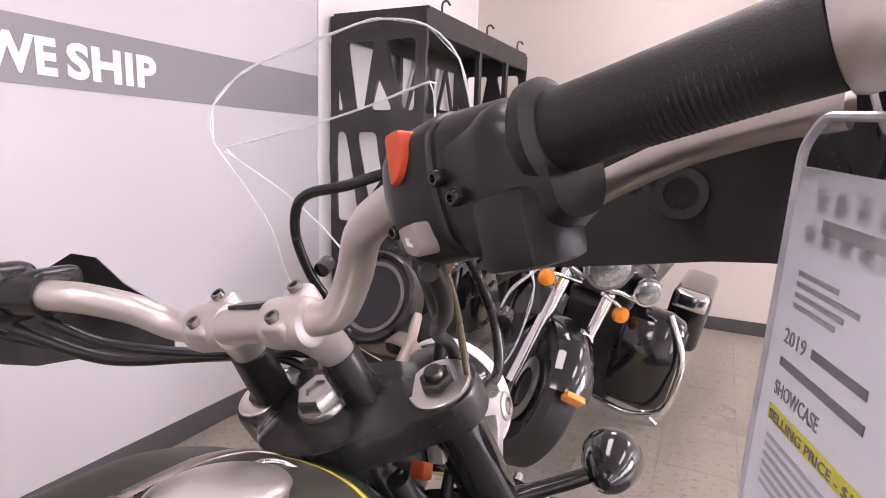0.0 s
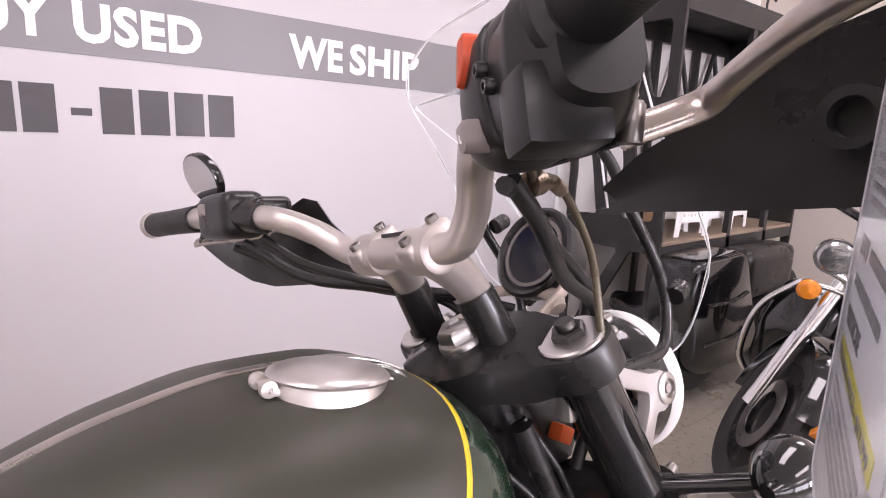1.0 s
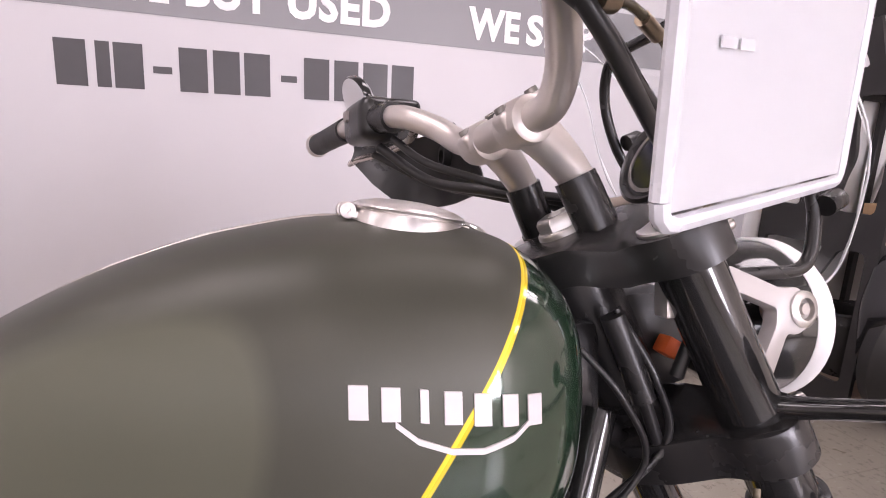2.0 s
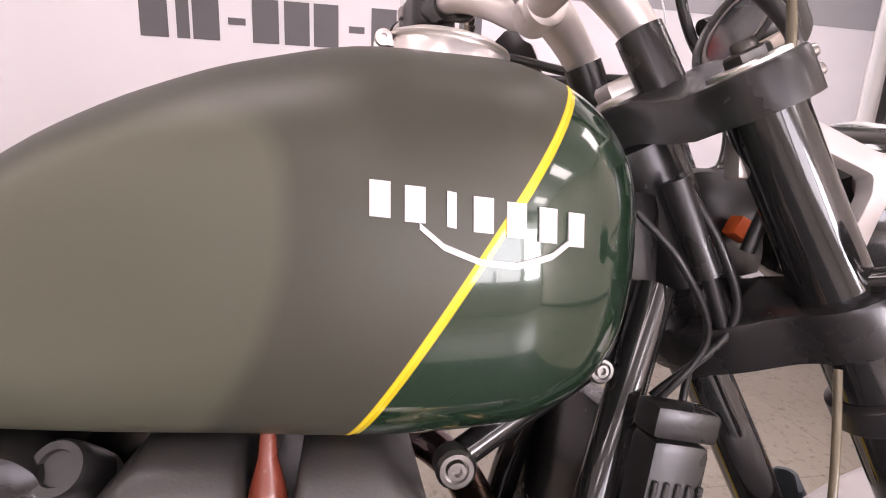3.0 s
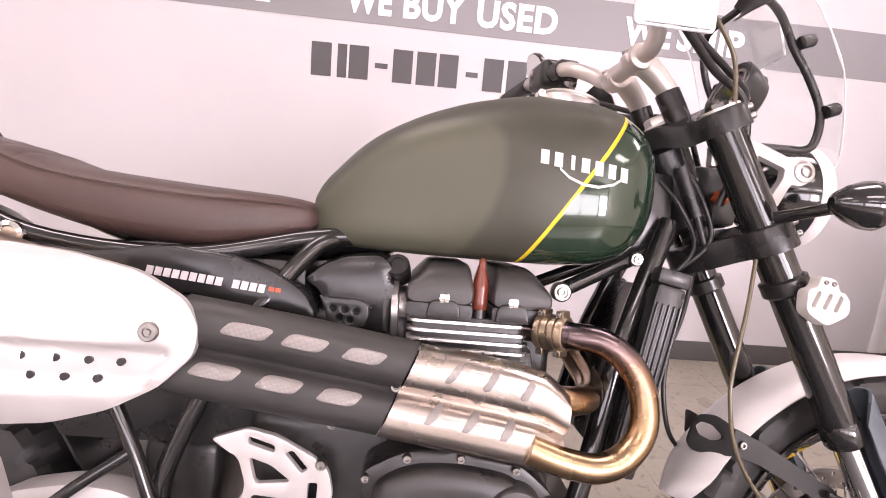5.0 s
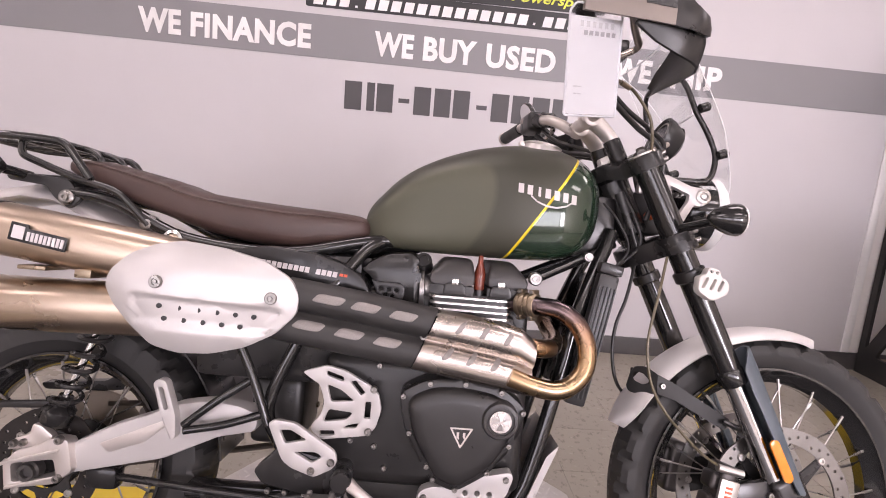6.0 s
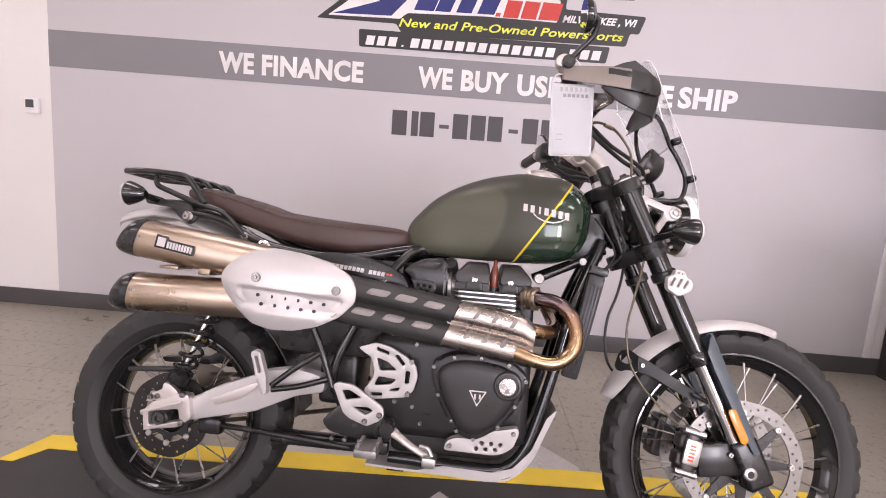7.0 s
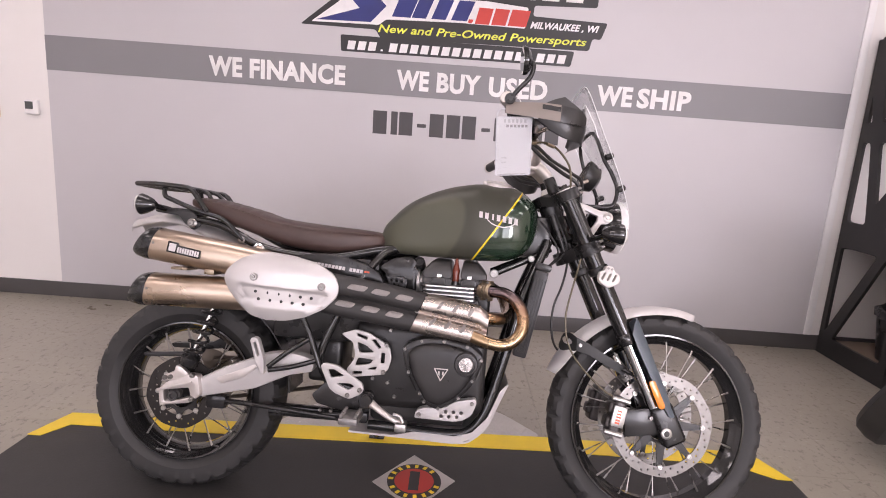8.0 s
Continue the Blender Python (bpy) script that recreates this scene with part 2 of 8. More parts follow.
def capsule_poly(ax, az, bx, bz, r, n=5):
    d = math.atan2(bz - az, bx - ax)
    out = []
    for k in range(n + 1):
        a = d + math.pi / 2 + math.pi * k / n
        out.append((ax + r * math.cos(a), az + r * math.sin(a)))
    for k in range(n + 1):
        a = d - math.pi / 2 + math.pi * k / n
        out.append((bx + r * math.cos(a), bz + r * math.sin(a)))
    return out


def bolt(c, d=(0, -1, 0), r=0.006, h=0.004, name="bolt", parent=None, material=None, xf=None):
    """A socket-head bolt: a rounded head with a recessed hexagon."""
    bm = bmesh.new()
    f = axis_frame(c, d)
    def ring(rad, z, k=12):
        return [f @ Vector((rad * math.cos(a), rad * math.sin(a), z)) for a in np.arange(k) * 2 * math.pi / k]
    skin(bm, [ring(r, -0.004), ring(r, h * 0.6), ring(r * 0.82, h), ring(r * 0.48, h), ring(r * 0.44, h * 0.25)])
    return part(name, bm, material or BOLT, parent, xf=xf)


def text_mesh(body, size, shear=0.0, bold=0.0, width=None, name="lettering", thick=0.002):
    """Letters as a mesh in x and z, facing -y, from the built-in font; scaled to a width."""
    cu = bpy.data.curves.new(name, "FONT")
    cu.body, cu.size, cu.shear, cu.offset, cu.extrude, cu.resolution_u = body, size, shear, bold, thick / 2, 3
    cu.space_character, cu.space_word = 1.0 + bold * 14, 1.0 + bold * 60
    ob = bpy.data.objects.new("tmp_text", cu)
    scene.collection.objects.link(ob)
    me = bpy.data.meshes.new_from_object(ob.evaluated_get(bpy.context.evaluated_depsgraph_get()))
    bpy.data.objects.remove(ob)
    bm = bmesh.new()
    bm.from_mesh(me)
    bpy.data.meshes.remove(me)
    xs, ys = [v.co.x for v in bm.verts], [v.co.y for v in bm.verts]
    x0, sx = min(xs), (width / (max(xs) - min(xs)) if width else 1.0)
    y0, sy = min(ys), (size / (max(ys) - min(ys)))
    for v in bm.verts:
        v.co = Vector(((v.co.x - x0) * sx, -v.co.z, (v.co.y - y0) * sy))
    return bm


# ---- the room ----
def wall_material(name, col, rough=0.55, bump=0.12):
    m, nt, b = nodes_of(name)
    big, mid, fine = noise_node(nt, 0.7, 4), noise_node(nt, 5, 4), noise_node(nt, 160, 3)
    c = mix_col(nt, remap(nt, big.outputs["Fac"], 0.35, 0.65, 0, 1), tuple(v * 0.95 for v in col), col)
    c = mix_col(nt, remap(nt, mid.outputs["Fac"], 0.4, 0.75, 0, 0.3), c, tuple(v * 0.95 for v in col))
    link(nt, c, b.inputs["Base Color"])
    link(nt, remap(nt, mid.outputs["Fac"], 0.3, 0.7, rough - 0.06, rough + 0.06), b.inputs["Roughness"])
    bump_to(nt, b, fine.outputs["Fac"], bump, 0.0008)
    return m


def floor_material():
    """Vinyl tile, beige grey with short dark and light streaks and some scuffing."""
    m, nt, b = nodes_of("vinyl_floor")
    flake, fleck2 = noise_node(nt, 40, 6, 0.7, stretch=(1, 0.7, 1)), noise_node(nt, 70, 4, 0.6, stretch=(0.45, 1, 1))
    big = noise_node(nt, 1.3, 5, 0.6)
    base = mix_col(nt, remap(nt, big.outputs["Fac"], 0.3, 0.7, 0, 1), (0.27, 0.243, 0.198), (0.35, 0.32, 0.268))
    c = mix_col(nt, remap(nt, flake.outputs["Fac"], 0.55, 0.63, 0, 0.7), base, (0.135, 0.117, 0.09))
    c = mix_col(nt, remap(nt, fleck2.outputs["Fac"], 0.62, 0.68, 0, 0.55), c, (0.43, 0.40, 0.35))
    where = nt.nodes.new("ShaderNodeNewGeometry")
    for n_ in (flake, fleck2, big):
        src = n_.inputs["Vector"].links[0].from_node
        if src.type == "MAPPING":
            link(nt, where.outputs["Position"], src.inputs["Vector"])
        else:
            link(nt, where.outputs["Position"], n_.inputs["Vector"])
    rnd = nt.nodes.new("ShaderNodeObjectInfo")
    c = mix_col(nt, remap(nt, rnd.outputs["Random"], 0, 1, 0.0, 0.16), c, (0.2, 0.18, 0.15))
    link(nt, c, b.inputs["Base Color"])
    link(nt, remap(nt, big.outputs["Fac"], 0.3, 0.7, 0.24, 0.42), b.inputs["Roughness"])
    bump_to(nt, b, flake.outputs["Fac"], 0.05, 0.0005)
    return m


VINYL_WALL = wall_material("grey_wall_vinyl", (0.55, 0.53, 0.545), 0.42)
BAND = wall_material("dark_grey_band", (0.235, 0.228, 0.24), 0.45)
WHITE_WALL = wall_material("white_wall", (0.80, 0.77, 0.745), 0.6)
BEIGE_WALL = wall_material("beige_wall", (0.66, 0.60, 0.54), 0.6)
BASE_GREY = surface("baseboard_rubber", (0.075, 0.07, 0.07), 0.5, 0, 0.12, 4, 200, 0.1)
CEIL = surface("ceiling_tile", (0.74, 0.73, 0.71), 0.8, 0, 0.04, 3, 90, 0.4, 0.002)
FLOOR = floor_material()


def slab(name, label, category, material, *dims, bevel=0.0):
    bm = bmesh.new()
    box(bm, *dims, bevel=bevel)
    return tagged(part(name, bm, material, flat=not bevel), label, category, kind="structure")


X0, X1, Y0, Y1, H = ROOM_X0, ROOM_X1, ROOM_Y0, ROOM_Y1, ROOM_H
floor = slab("floor", "beige grey vinyl tile floor with dark flecks", "floor", surface("floor_bed", (0.1, 0.09, 0.08), 0.8), X0 - 0.2, X1 + 0.2, Y0 - 0.2, Y1 + 0.2, -0.12, -0.004)
slab("ceiling", "off-white ceiling of mineral tiles", "ceiling", CEIL, X0 - 0.2, X1 + 0.2, Y0 - 0.2, Y1 + 0.2, H, H + 0.1)
wall_n = slab("wall_north", "white painted wall behind the motorcycle", "wall", WHITE_WALL, X0 - 0.2, X1 + 0.2, Y1, Y1 + 0.18, 0, H)
slab("wall_east", "beige painted wall with dark baseboard", "wall", BEIGE_WALL, X1, X1 + 0.18, Y0 - 0.2, Y1, 0, H)
slab("wall_west", "white painted wall", "wall", WHITE_WALL, X0 - 0.18, X0, Y0 - 0.2, Y1, 0, H)

# the window side, with its openings
bm = bmesh.new()
edges_x = [X0 - 0.2] + [v for w in WINDOWS for v in w] + [X1 + 0.2]
for i in range(0, len(edges_x), 2):
    box(bm, edges_x[i], edges_x[i + 1], Y0 - 0.18, Y0, 0, H)
for a, b in WINDOWS:
    box(bm, a, b, Y0 - 0.18, Y0, 0, SILL)
    box(bm, a, b, Y0 - 0.18, Y0, HEAD_Z, H)
tagged(part("wall_south", bm, WHITE_WALL, flat=True), "white wall with tall shop windows", "wall", kind="structure")
FRAME_DARK = surface("window_frame_bronze", (0.05, 0.045, 0.04), 0.4, 0.5)
PANE = glass("window_glass", (1, 1, 1), 0.0, 1.45)
for i, (a, b) in enumerate(WINDOWS):
    w = thing(f"window_{i + 1}", "tall shop window in a dark frame", "window", kind="structure")
    bm = bmesh.new()
    for x in (a, (a + b) / 2 - 0.025, b - 0.05):
        box(bm, x, x + 0.05, Y0 - 0.12, Y0 - 0.06, SILL, HEAD_Z)
    for z in (SILL, HEAD_Z - 0.05):
        box(bm, a + 0.05, b - 0.05, Y0 - 0.115, Y0 - 0.065, z, z + 0.05)
    part("window_frame", bm, FRAME_DARK, w, flat=True)
    for k in range(2):
        bm = bmesh.new()
        xa, xb = (a + 0.05, (a + b) / 2 - 0.025) if k == 0 else ((a + b) / 2 + 0.025, b - 0.05)
        box(bm, xa, xb, Y0 - 0.093, Y0 - 0.087, SILL + 0.05, HEAD_Z - 0.05)
        part("pane", bm, PANE, w, flat=True).visible_shadow = False
bm = bmesh.new()
box(bm, -60, 60, -90, Y0 - 0.3, -0.4, -0.15)
tagged(part("ground", bm, surface("car_park_asphalt", (0.06, 0.06, 0.058), 0.9), flat=True), "grey asphalt car park outside", "ground", kind="structure")

# ceiling lights
LAMP_GLOW = glow("lamp_diffuser", (1.0, 0.975, 0.95), 9.5)
LAMP_FRAME = surface("lamp_frame_white", (0.75, 0.74, 0.73), 0.5)
first = None
for ix, lx in enumerate((-2.5, -0.2, 2.1, 4.2)):
    for iy, ly in enumerate((-4.5, -2.1, 0.3)):
        if first is None:
            first = thing("ceiling_light", "recessed ceiling light with a white diffuser", "ceiling light", "ceiling lights")
            bm = bmesh.new()
            for q in ((-0.62, 0.62, -0.31, -0.28), (-0.62, 0.62, 0.28, 0.31), (-0.62, -0.59, -0.28, 0.28), (0.59, 0.62, -0.28, 0.28)):
                box(bm, *q, -0.03, 0.0)
            part("frame", bm, LAMP_FRAME, first, flat=True)
            bm = bmesh.new()
            box(bm, -0.59, 0.59, -0.28, 0.28, -0.02, -0.004)
            part("diffuser", bm, LAMP_GLOW, first, flat=True)
            first.matrix_world = pose(lx, ly, H)
        else:
            copy_thing(first, pose(lx, ly, H))

# the vinyl graphic on the back wall
VX0, VX1 = -1.73, 3.176
slab("wall_graphic", "light grey vinyl wall graphic with a dark band", "wall graphic", VINYL_WALL, VX0, VX1, Y1 - 0.004, Y1 - 0.0005, 0.1, 2.75)
def band_z(x):
    return 1.435 - 0.0092 * (x - 0.75)
bm = bmesh.new()
vs = [bm.verts.new((x, y, band_z(x) + dz)) for y in (Y1 - 0.007, Y1 - 0.0042) for x, dz in ((VX0, 0), (VX1, 0), (VX1, 0.206), (VX0, 0.206))]
for q in ((0, 1, 2, 3), (7, 6, 5, 4), (0, 4, 5, 1), (1, 5, 6, 2), (2, 6, 7, 3), (3, 7, 4, 0)):
    bm.faces.new([vs[i] for i in q])
tagged(part("wall_band", bm, BAND, flat=True), "dark grey stripe across the wall graphic", "stripe", kind="structure")
bm = bmesh.new()
box(bm, VX1 + 0.001, VX1 + 0.046, Y1 - 0.012, Y1 - 0.0005, 0.1, H, bevel=0.003)
tagged(part("trim", bm, WHITE_PAINT), "white corner trim beside the graphic", "trim", kind="structure")
slab("baseboard", "dark grey rubber baseboard", "baseboard", BASE_GREY, X0, X1, Y1 - 0.012, Y1 - 0.0003, 0, 0.1, bevel=0.003)
slab("baseboard_east", "dark grey rubber baseboard", "baseboard", BASE_GREY, X1 - 0.012, X1 - 0.0003, Y0, Y1 - 0.013, 0, 0.1, bevel=0.003)

LETTER = surface("white_letter_vinyl", (0.82, 0.80, 0.80), 0.45)
LETTER_DARK = surface("dark_letter_vinyl", (0.06, 0.055, 0.058), 0.45)
WORDS = (("WE", -0.717, -0.510), ("FINANCE", -0.463, 0.126), ("WE", 0.440, 0.638), ("BUY", 0.687, 0.955), ("USED", 1.005, 1.362), ("WE", 1.662, 1.878), ("SHIP", 1.908, 2.232))
for body, xa, xb in WORDS:
    bm = text_mesh(body, 0.118, bold=0.0048, width=xb - xa)
    part_ob = part("wall_lettering", bm, LETTER, flat=True, xf=pose(xa, Y1 - 0.0085, band_z(xa) + 0.0385 - 0.0022 * (xa + 0.7), 0, 0.55, 0))
    tagged(part_ob, f"white letters reading {body} on the grey stripe", "lettering", "wall lettering", "structure")


# the number below the stripe, as plain bars
num = [(0.306, 0.392), (0.418, 0.458), (0.468, 0.552), (0.580, 0.636), (0.658, 0.744), (0.762, 0.846), (0.860, 0.944), (0.980, 1.034), (1.058, 1.146), (1.164, 1.250), (1.268, 1.358), (1.374, 1.458)]
number = thing("wall_number", "dark bars standing for a number on the wall", "bars", kind="structure")
for i, (a, b) in enumerate(num):
    bm = bmesh.new()
    z0, z1 = (1.256, 1.278) if i in (3, 7) else (1.203, 1.343)
    box(bm, a, b, Y1 - 0.0065, Y1 - 0.0045, z0, z1)
    part("number_dash" if i in (3, 7) else "number_bar", bm, LETTER_DARK, number, flat=True)

# vinyl tiles
TILE = 0.3048
bm = bmesh.new()
g = 0.0006
vs = [bm.verts.new((x, y, 0.0)) for x, y in ((g, g), (TILE - g, g), (TILE - g, TILE - g), (g, TILE - g))]
lo = [bm.verts.new((v.co.x, v.co.y, -0.004)) for v in vs]
bm.faces.new(vs)
for i in range(4):
    bm.faces.new((vs[i], lo[i], lo[(i + 1) % 4], vs[(i + 1) % 4]))
tile = part("tile", bm, FLOOR, floor, flat=True)
tile.matrix_basis = pose(-2.4, 0.0, 0)
rest = bmesh.new()
for ix in range(int((X1 - X0) / TILE) + 1):
    for iy in range(int((Y1 - Y0) / TILE) + 1):
        tx, ty = X0 + ix * TILE, Y0 + iy * TILE + 0.16
        if ty + TILE > Y1 + 0.01:
            continue
        if -2.4 < tx < 4.9 and ty > -0.7:
            share("tile", tile, pose(tx, ty, 0), floor)
        else:
            q = [rest.verts.new((tx + a, ty + b, 0)) for a, b in ((g, g), (TILE - g, g), (TILE - g, TILE - g), (g, TILE - g))]
            rest.faces.new(q)
tagged(part("tile_field", rest, FLOOR, floor, flat=True), kind="stuff")
bpy.data.objects.remove(tile)


# ---- the motorcycle ----
# built upright, rear axle above x = 0, front towards +x, right side towards -y; then leaned on its stand
BIKE = pose(0, -0.02, 0, 0, 0, -1.8) @ pose(0, 0, 0, -10.5, 0, 0)
moto = thing("motorcycle", "dark green scrambler motorcycle with brown seat and high exhaust", "motorcycle", m=BIKE)
STEM, RAKE = Vector((1.14, 0, 1.07)), radians(25.8)
STEER_UP = Vector((-math.sin(RAKE), 0, math.cos(RAKE)))
# the wheels' plane lies a little nearer the stand's yellow edge than the tank's
PLANE = pose(0, 0, -0.0085) @ Matrix.Translation((0, 0, 1.07)) @ pose(0, 0, 0, -2.5, 0, 0) @ Matrix.Translation((0, 0, -1.07))
STEER = PLANE @ Matrix.Translation(STEM) @ Matrix.Rotation(radians(5.0), 4, STEER_UP) @ Matrix.Translation(-STEM)


def B(name, bm, material, label="", parent=None, steer=False, sharp=38, flat=False):
    return part(name, bm, material, parent or moto, label, xf=STEER if steer is True else steer or None, sharp=sharp, flat=flat)


def tank_material():
    """Matt khaki, lighter over a soft-edged knee area, a gloss green nose and a yellow line between them."""
    m, nt, b = nodes_of("tank_paint")
    co = nt.nodes.new("ShaderNodeTexCoord")
    sp = nt.nodes.new("ShaderNodeSeparateXYZ")
    link(nt, co.outputs["Object"], sp.inputs[0])
    x, z = sp.outputs["X"], sp.outputs["Z"]
    d = math_node(nt, "SUBTRACT", x, math_node(nt, "MULTIPLY_ADD", z, 0.655, 0.920 - 0.655 * 0.831))
    nose = remap(nt, d, -0.0008, 0.0008, 0, 1)
    line = remap(nt, math_node(nt, "ABSOLUTE", d), 0.0026, 0.0036, 1, 0)
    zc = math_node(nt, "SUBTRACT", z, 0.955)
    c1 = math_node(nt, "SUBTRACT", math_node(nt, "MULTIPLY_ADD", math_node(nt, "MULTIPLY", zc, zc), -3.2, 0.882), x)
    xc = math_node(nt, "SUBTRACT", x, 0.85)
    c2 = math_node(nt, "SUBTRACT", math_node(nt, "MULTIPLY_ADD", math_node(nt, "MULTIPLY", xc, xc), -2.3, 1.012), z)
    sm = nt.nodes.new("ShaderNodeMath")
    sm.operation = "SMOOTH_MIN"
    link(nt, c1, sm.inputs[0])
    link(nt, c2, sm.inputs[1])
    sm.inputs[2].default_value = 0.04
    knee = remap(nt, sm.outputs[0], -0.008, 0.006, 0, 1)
    big, flake = noise_node(nt, 6, 4), noise_node(nt, 2500, 2)
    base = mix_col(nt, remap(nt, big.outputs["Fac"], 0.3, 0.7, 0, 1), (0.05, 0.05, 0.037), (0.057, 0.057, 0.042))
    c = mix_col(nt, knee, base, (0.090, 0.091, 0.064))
    c = mix_col(nt, nose, c, (0.014, 0.038, 0.020))
    c = mix_col(nt, line, c, (0.85, 0.62, 0.02))
    c = mix_col(nt, remap(nt, flake.outputs["Fac"], 0.55, 0.8, 0, 0.25), c, (0.16, 0.16, 0.12))
    link(nt, c, b.inputs["Base Color"])
    link(nt, remap(nt, nose, 0, 1, 0.44, 0.12), b.inputs["Roughness"])
    link(nt, remap(nt, nose, 0, 1, 0.0, 1.0), b.inputs["Coat Weight"])
    b.inputs["Coat Roughness"].default_value = 0.045
    b.inputs["Metallic"].default_value = 0.25
    return m


# --- wheels ---
def wheel(name, cx, cz, tyre_r, tyre_w, rim_r, steer, disc_r, disc_y, spokes, label, front):
    w = new(name)
    w.parent = moto
    w["label"] = label
    c = Vector((cx, 0, cz))
    bm = bmesh.new()
    seg = 256
    h = tyre_w / 2
    prof = [(rim_r - 0.004, -h * 0.62), (rim_r + 0.012, -h * 0.8), (rim_r + 0.03, -h * 0.97), (tyre_r - 0.035, -h), (tyre_r - 0.02, -h * 0.93),
            (tyre_r - 0.009, -h * 0.72), (tyre_r - 0.002, -h * 0.38), (tyre_r, 0)]
    prof = prof + [(r, -y) for r, y in prof[-2::-1]]
    rings = []
    for k, (r, y) in enumerate(prof):
        ring = []
        for i in range(seg):
            a = 2 * math.pi * i / seg
            rr = r
            j = (i + (4 if y > 0 else 0) + (0, 0, 0, 0, 0, 1, 3, 0, 3, 1, 0, 0, 0, 0, 0)[k]) % 8
            if j < 2 and k in (4, 10):
                rr -= 0.0065
            if j < 2 and k in (5, 9):
                rr -= 0.0105
            if j < 2 and k in (6, 8):
                rr -= 0.0075
            if k == 7 and j == 7:
                rr -= 0.005
            ring.append(c + Vector((rr * math.cos(a), y, rr * math.sin(a))))
        rings.append(ring)
    skin(bm, rings, cap=False)
    B("tyre", bm, RUBBER, "black dual-purpose tyre with block tread", w, steer, sharp=24)
    bm = bmesh.new()
    lathe(bm, [(rim_r - 0.022, -h * 0.30), (rim_r - 0.012, -h * 0.5), (rim_r + 0.002, -h * 0.74), (rim_r + 0.005, -h * 0.80), (rim_r + 0.004, -h * 0.86), (rim_r - 0.001, -h * 0.86), (rim_r - 0.004, -h * 0.76), (rim_r - 0.016, -h * 0.56), (rim_r - 0.030, -h * 0.3),
               (rim_r - 0.030, h * 0.3), (rim_r - 0.016, h * 0.56), (rim_r - 0.004, h * 0.76), (rim_r - 0.001, h * 0.86), (rim_r + 0.004, h * 0.86), (rim_r + 0.005, h * 0.80), (rim_r + 0.002, h * 0.74), (rim_r - 0.012, h * 0.5), (rim_r - 0.022, h * 0.3)],
          c, (0, 1, 0), 72, closed=True)
    B("rim", bm, BLACK_GLOSS, "black spoked rim", w, steer)
    bm = bmesh.new()
    hr = 0.048 if front else 0.058
    lathe(bm, [(0.018, -0.075), (0.03, -0.07), (hr, -0.058), (hr, -0.046), (0.034, -0.036), (0.032, 0.036), (hr, 0.046), (hr, 0.058), (0.03, 0.07), (0.018, 0.075)], c, (0, 1, 0), 28)
    B("hub", bm, BLACK_SATIN, "", w, steer)
    for i in range(spokes):
        a = 2 * math.pi * (i + 0.5) / spokes
        side = 1 if i % 2 else -1
        lean = 0.42 * (1 if (i // 2) % 2 else -1)
        p0 = c + Vector((hr * math.cos(a + lean), side * 0.052, hr * math.sin(a + lean)))
        p1 = c + Vector(((rim_r - 0.024) * math.cos(a), side * h * 0.5, (rim_r - 0.024) * math.sin(a)))
        bm = bmesh.new()
        tube(bm, [p0, p1], 0.0019, 6, smooth=False)
        d = (p1 - p0).normalized()
        tube(bm, [p1 - d * 0.022, p1 + d * 0.004], 0.0032, 6, smooth=False)
        B("spoke", bm, SPOKE, "", w, steer)
    # brake disc with drilled holes
    for s in ((-1, 1) if front else (-1,)):
        bm = bmesh.new()
        holes = []
        for i in range(48 if front else 30):
            a = 2 * math.pi * i / (48 if front else 30)
            rr = disc_r - ((0.008, 0.016, 0.024)[i % 3] if front else (0.011, 0.020, 0.029)[i % 3])
            holes.append(disc_poly(cx + rr * math.cos(a), cz + rr * math.sin(a), 0.0036, 6))
        outer = [(cx + (disc_r + 0.0015 * math.sin(8 * a)) * math.cos(a), cz + (disc_r + 0.0015 * math.sin(8 * a)) * math.sin(a)) for a in np.arange(72) * 2 * math.pi / 72]
        plate(bm, outer, [disc_poly(cx, cz, disc_r - (0.033 if front else 0.040), 48)] + holes, 0.0045, y=s * disc_y - 0.002)
        B("brake_disc", bm, surface("steel_brake_disc", (0.20, 0.188, 0.178), 0.36, 0.95) if front else surface("dark_brake_disc", (0.034, 0.030, 0.028), 0.42, 0.7), "drilled steel brake disc", w, steer, sharp=30)
        bm = bmesh.new()
        arms = []
        n = 8
        for i in range(n * 2):
            a = 2 * math.pi * i / (n * 2)
            rr = disc_r - (0.026 if front else 0.034) if i % 2 == 0 else 0.060
            g = 0.05 if i % 2 == 0 else 0.14
            arms += [(cx + rr * math.cos(a - g), cz + rr * math.sin(a - g)), (cx + rr * math.cos(a + g), cz + rr * math.sin(a + g))]
        plate(bm, arms, [disc_poly(cx, cz, 0.050, 20)], 0.005, y=s * disc_y - 0.001)
        B("disc_carrier", bm, BLACK_SATIN, "", w, steer)
        for i in range(n):
            a = 2 * math.pi * 2 * i / (n * 2)
            rr = disc_r - (0.031 if front else 0.038)
            bolt((cx + rr * math.cos(a), s * (disc_y + 0.002), cz + rr * math.sin(a)), (0, s, 0), 0.0085, 0.004, "disc_button", w, STEEL, STEER if steer is True else steer or None)
    return w


FX, FZ = 1.550, 0.345
wheel("rear_wheel", 0.0, 0.321, 0.320, 0.142, 0.224, PLANE, 0.115, 0.085, 32, "black wire-spoked rear wheel", False)
wheel("front_wheel", FX, FZ, 0.354, 0.094, 0.280, True, 0.162, 0.068, 36, "black wire-spoked front wheel with drilled discs", True)

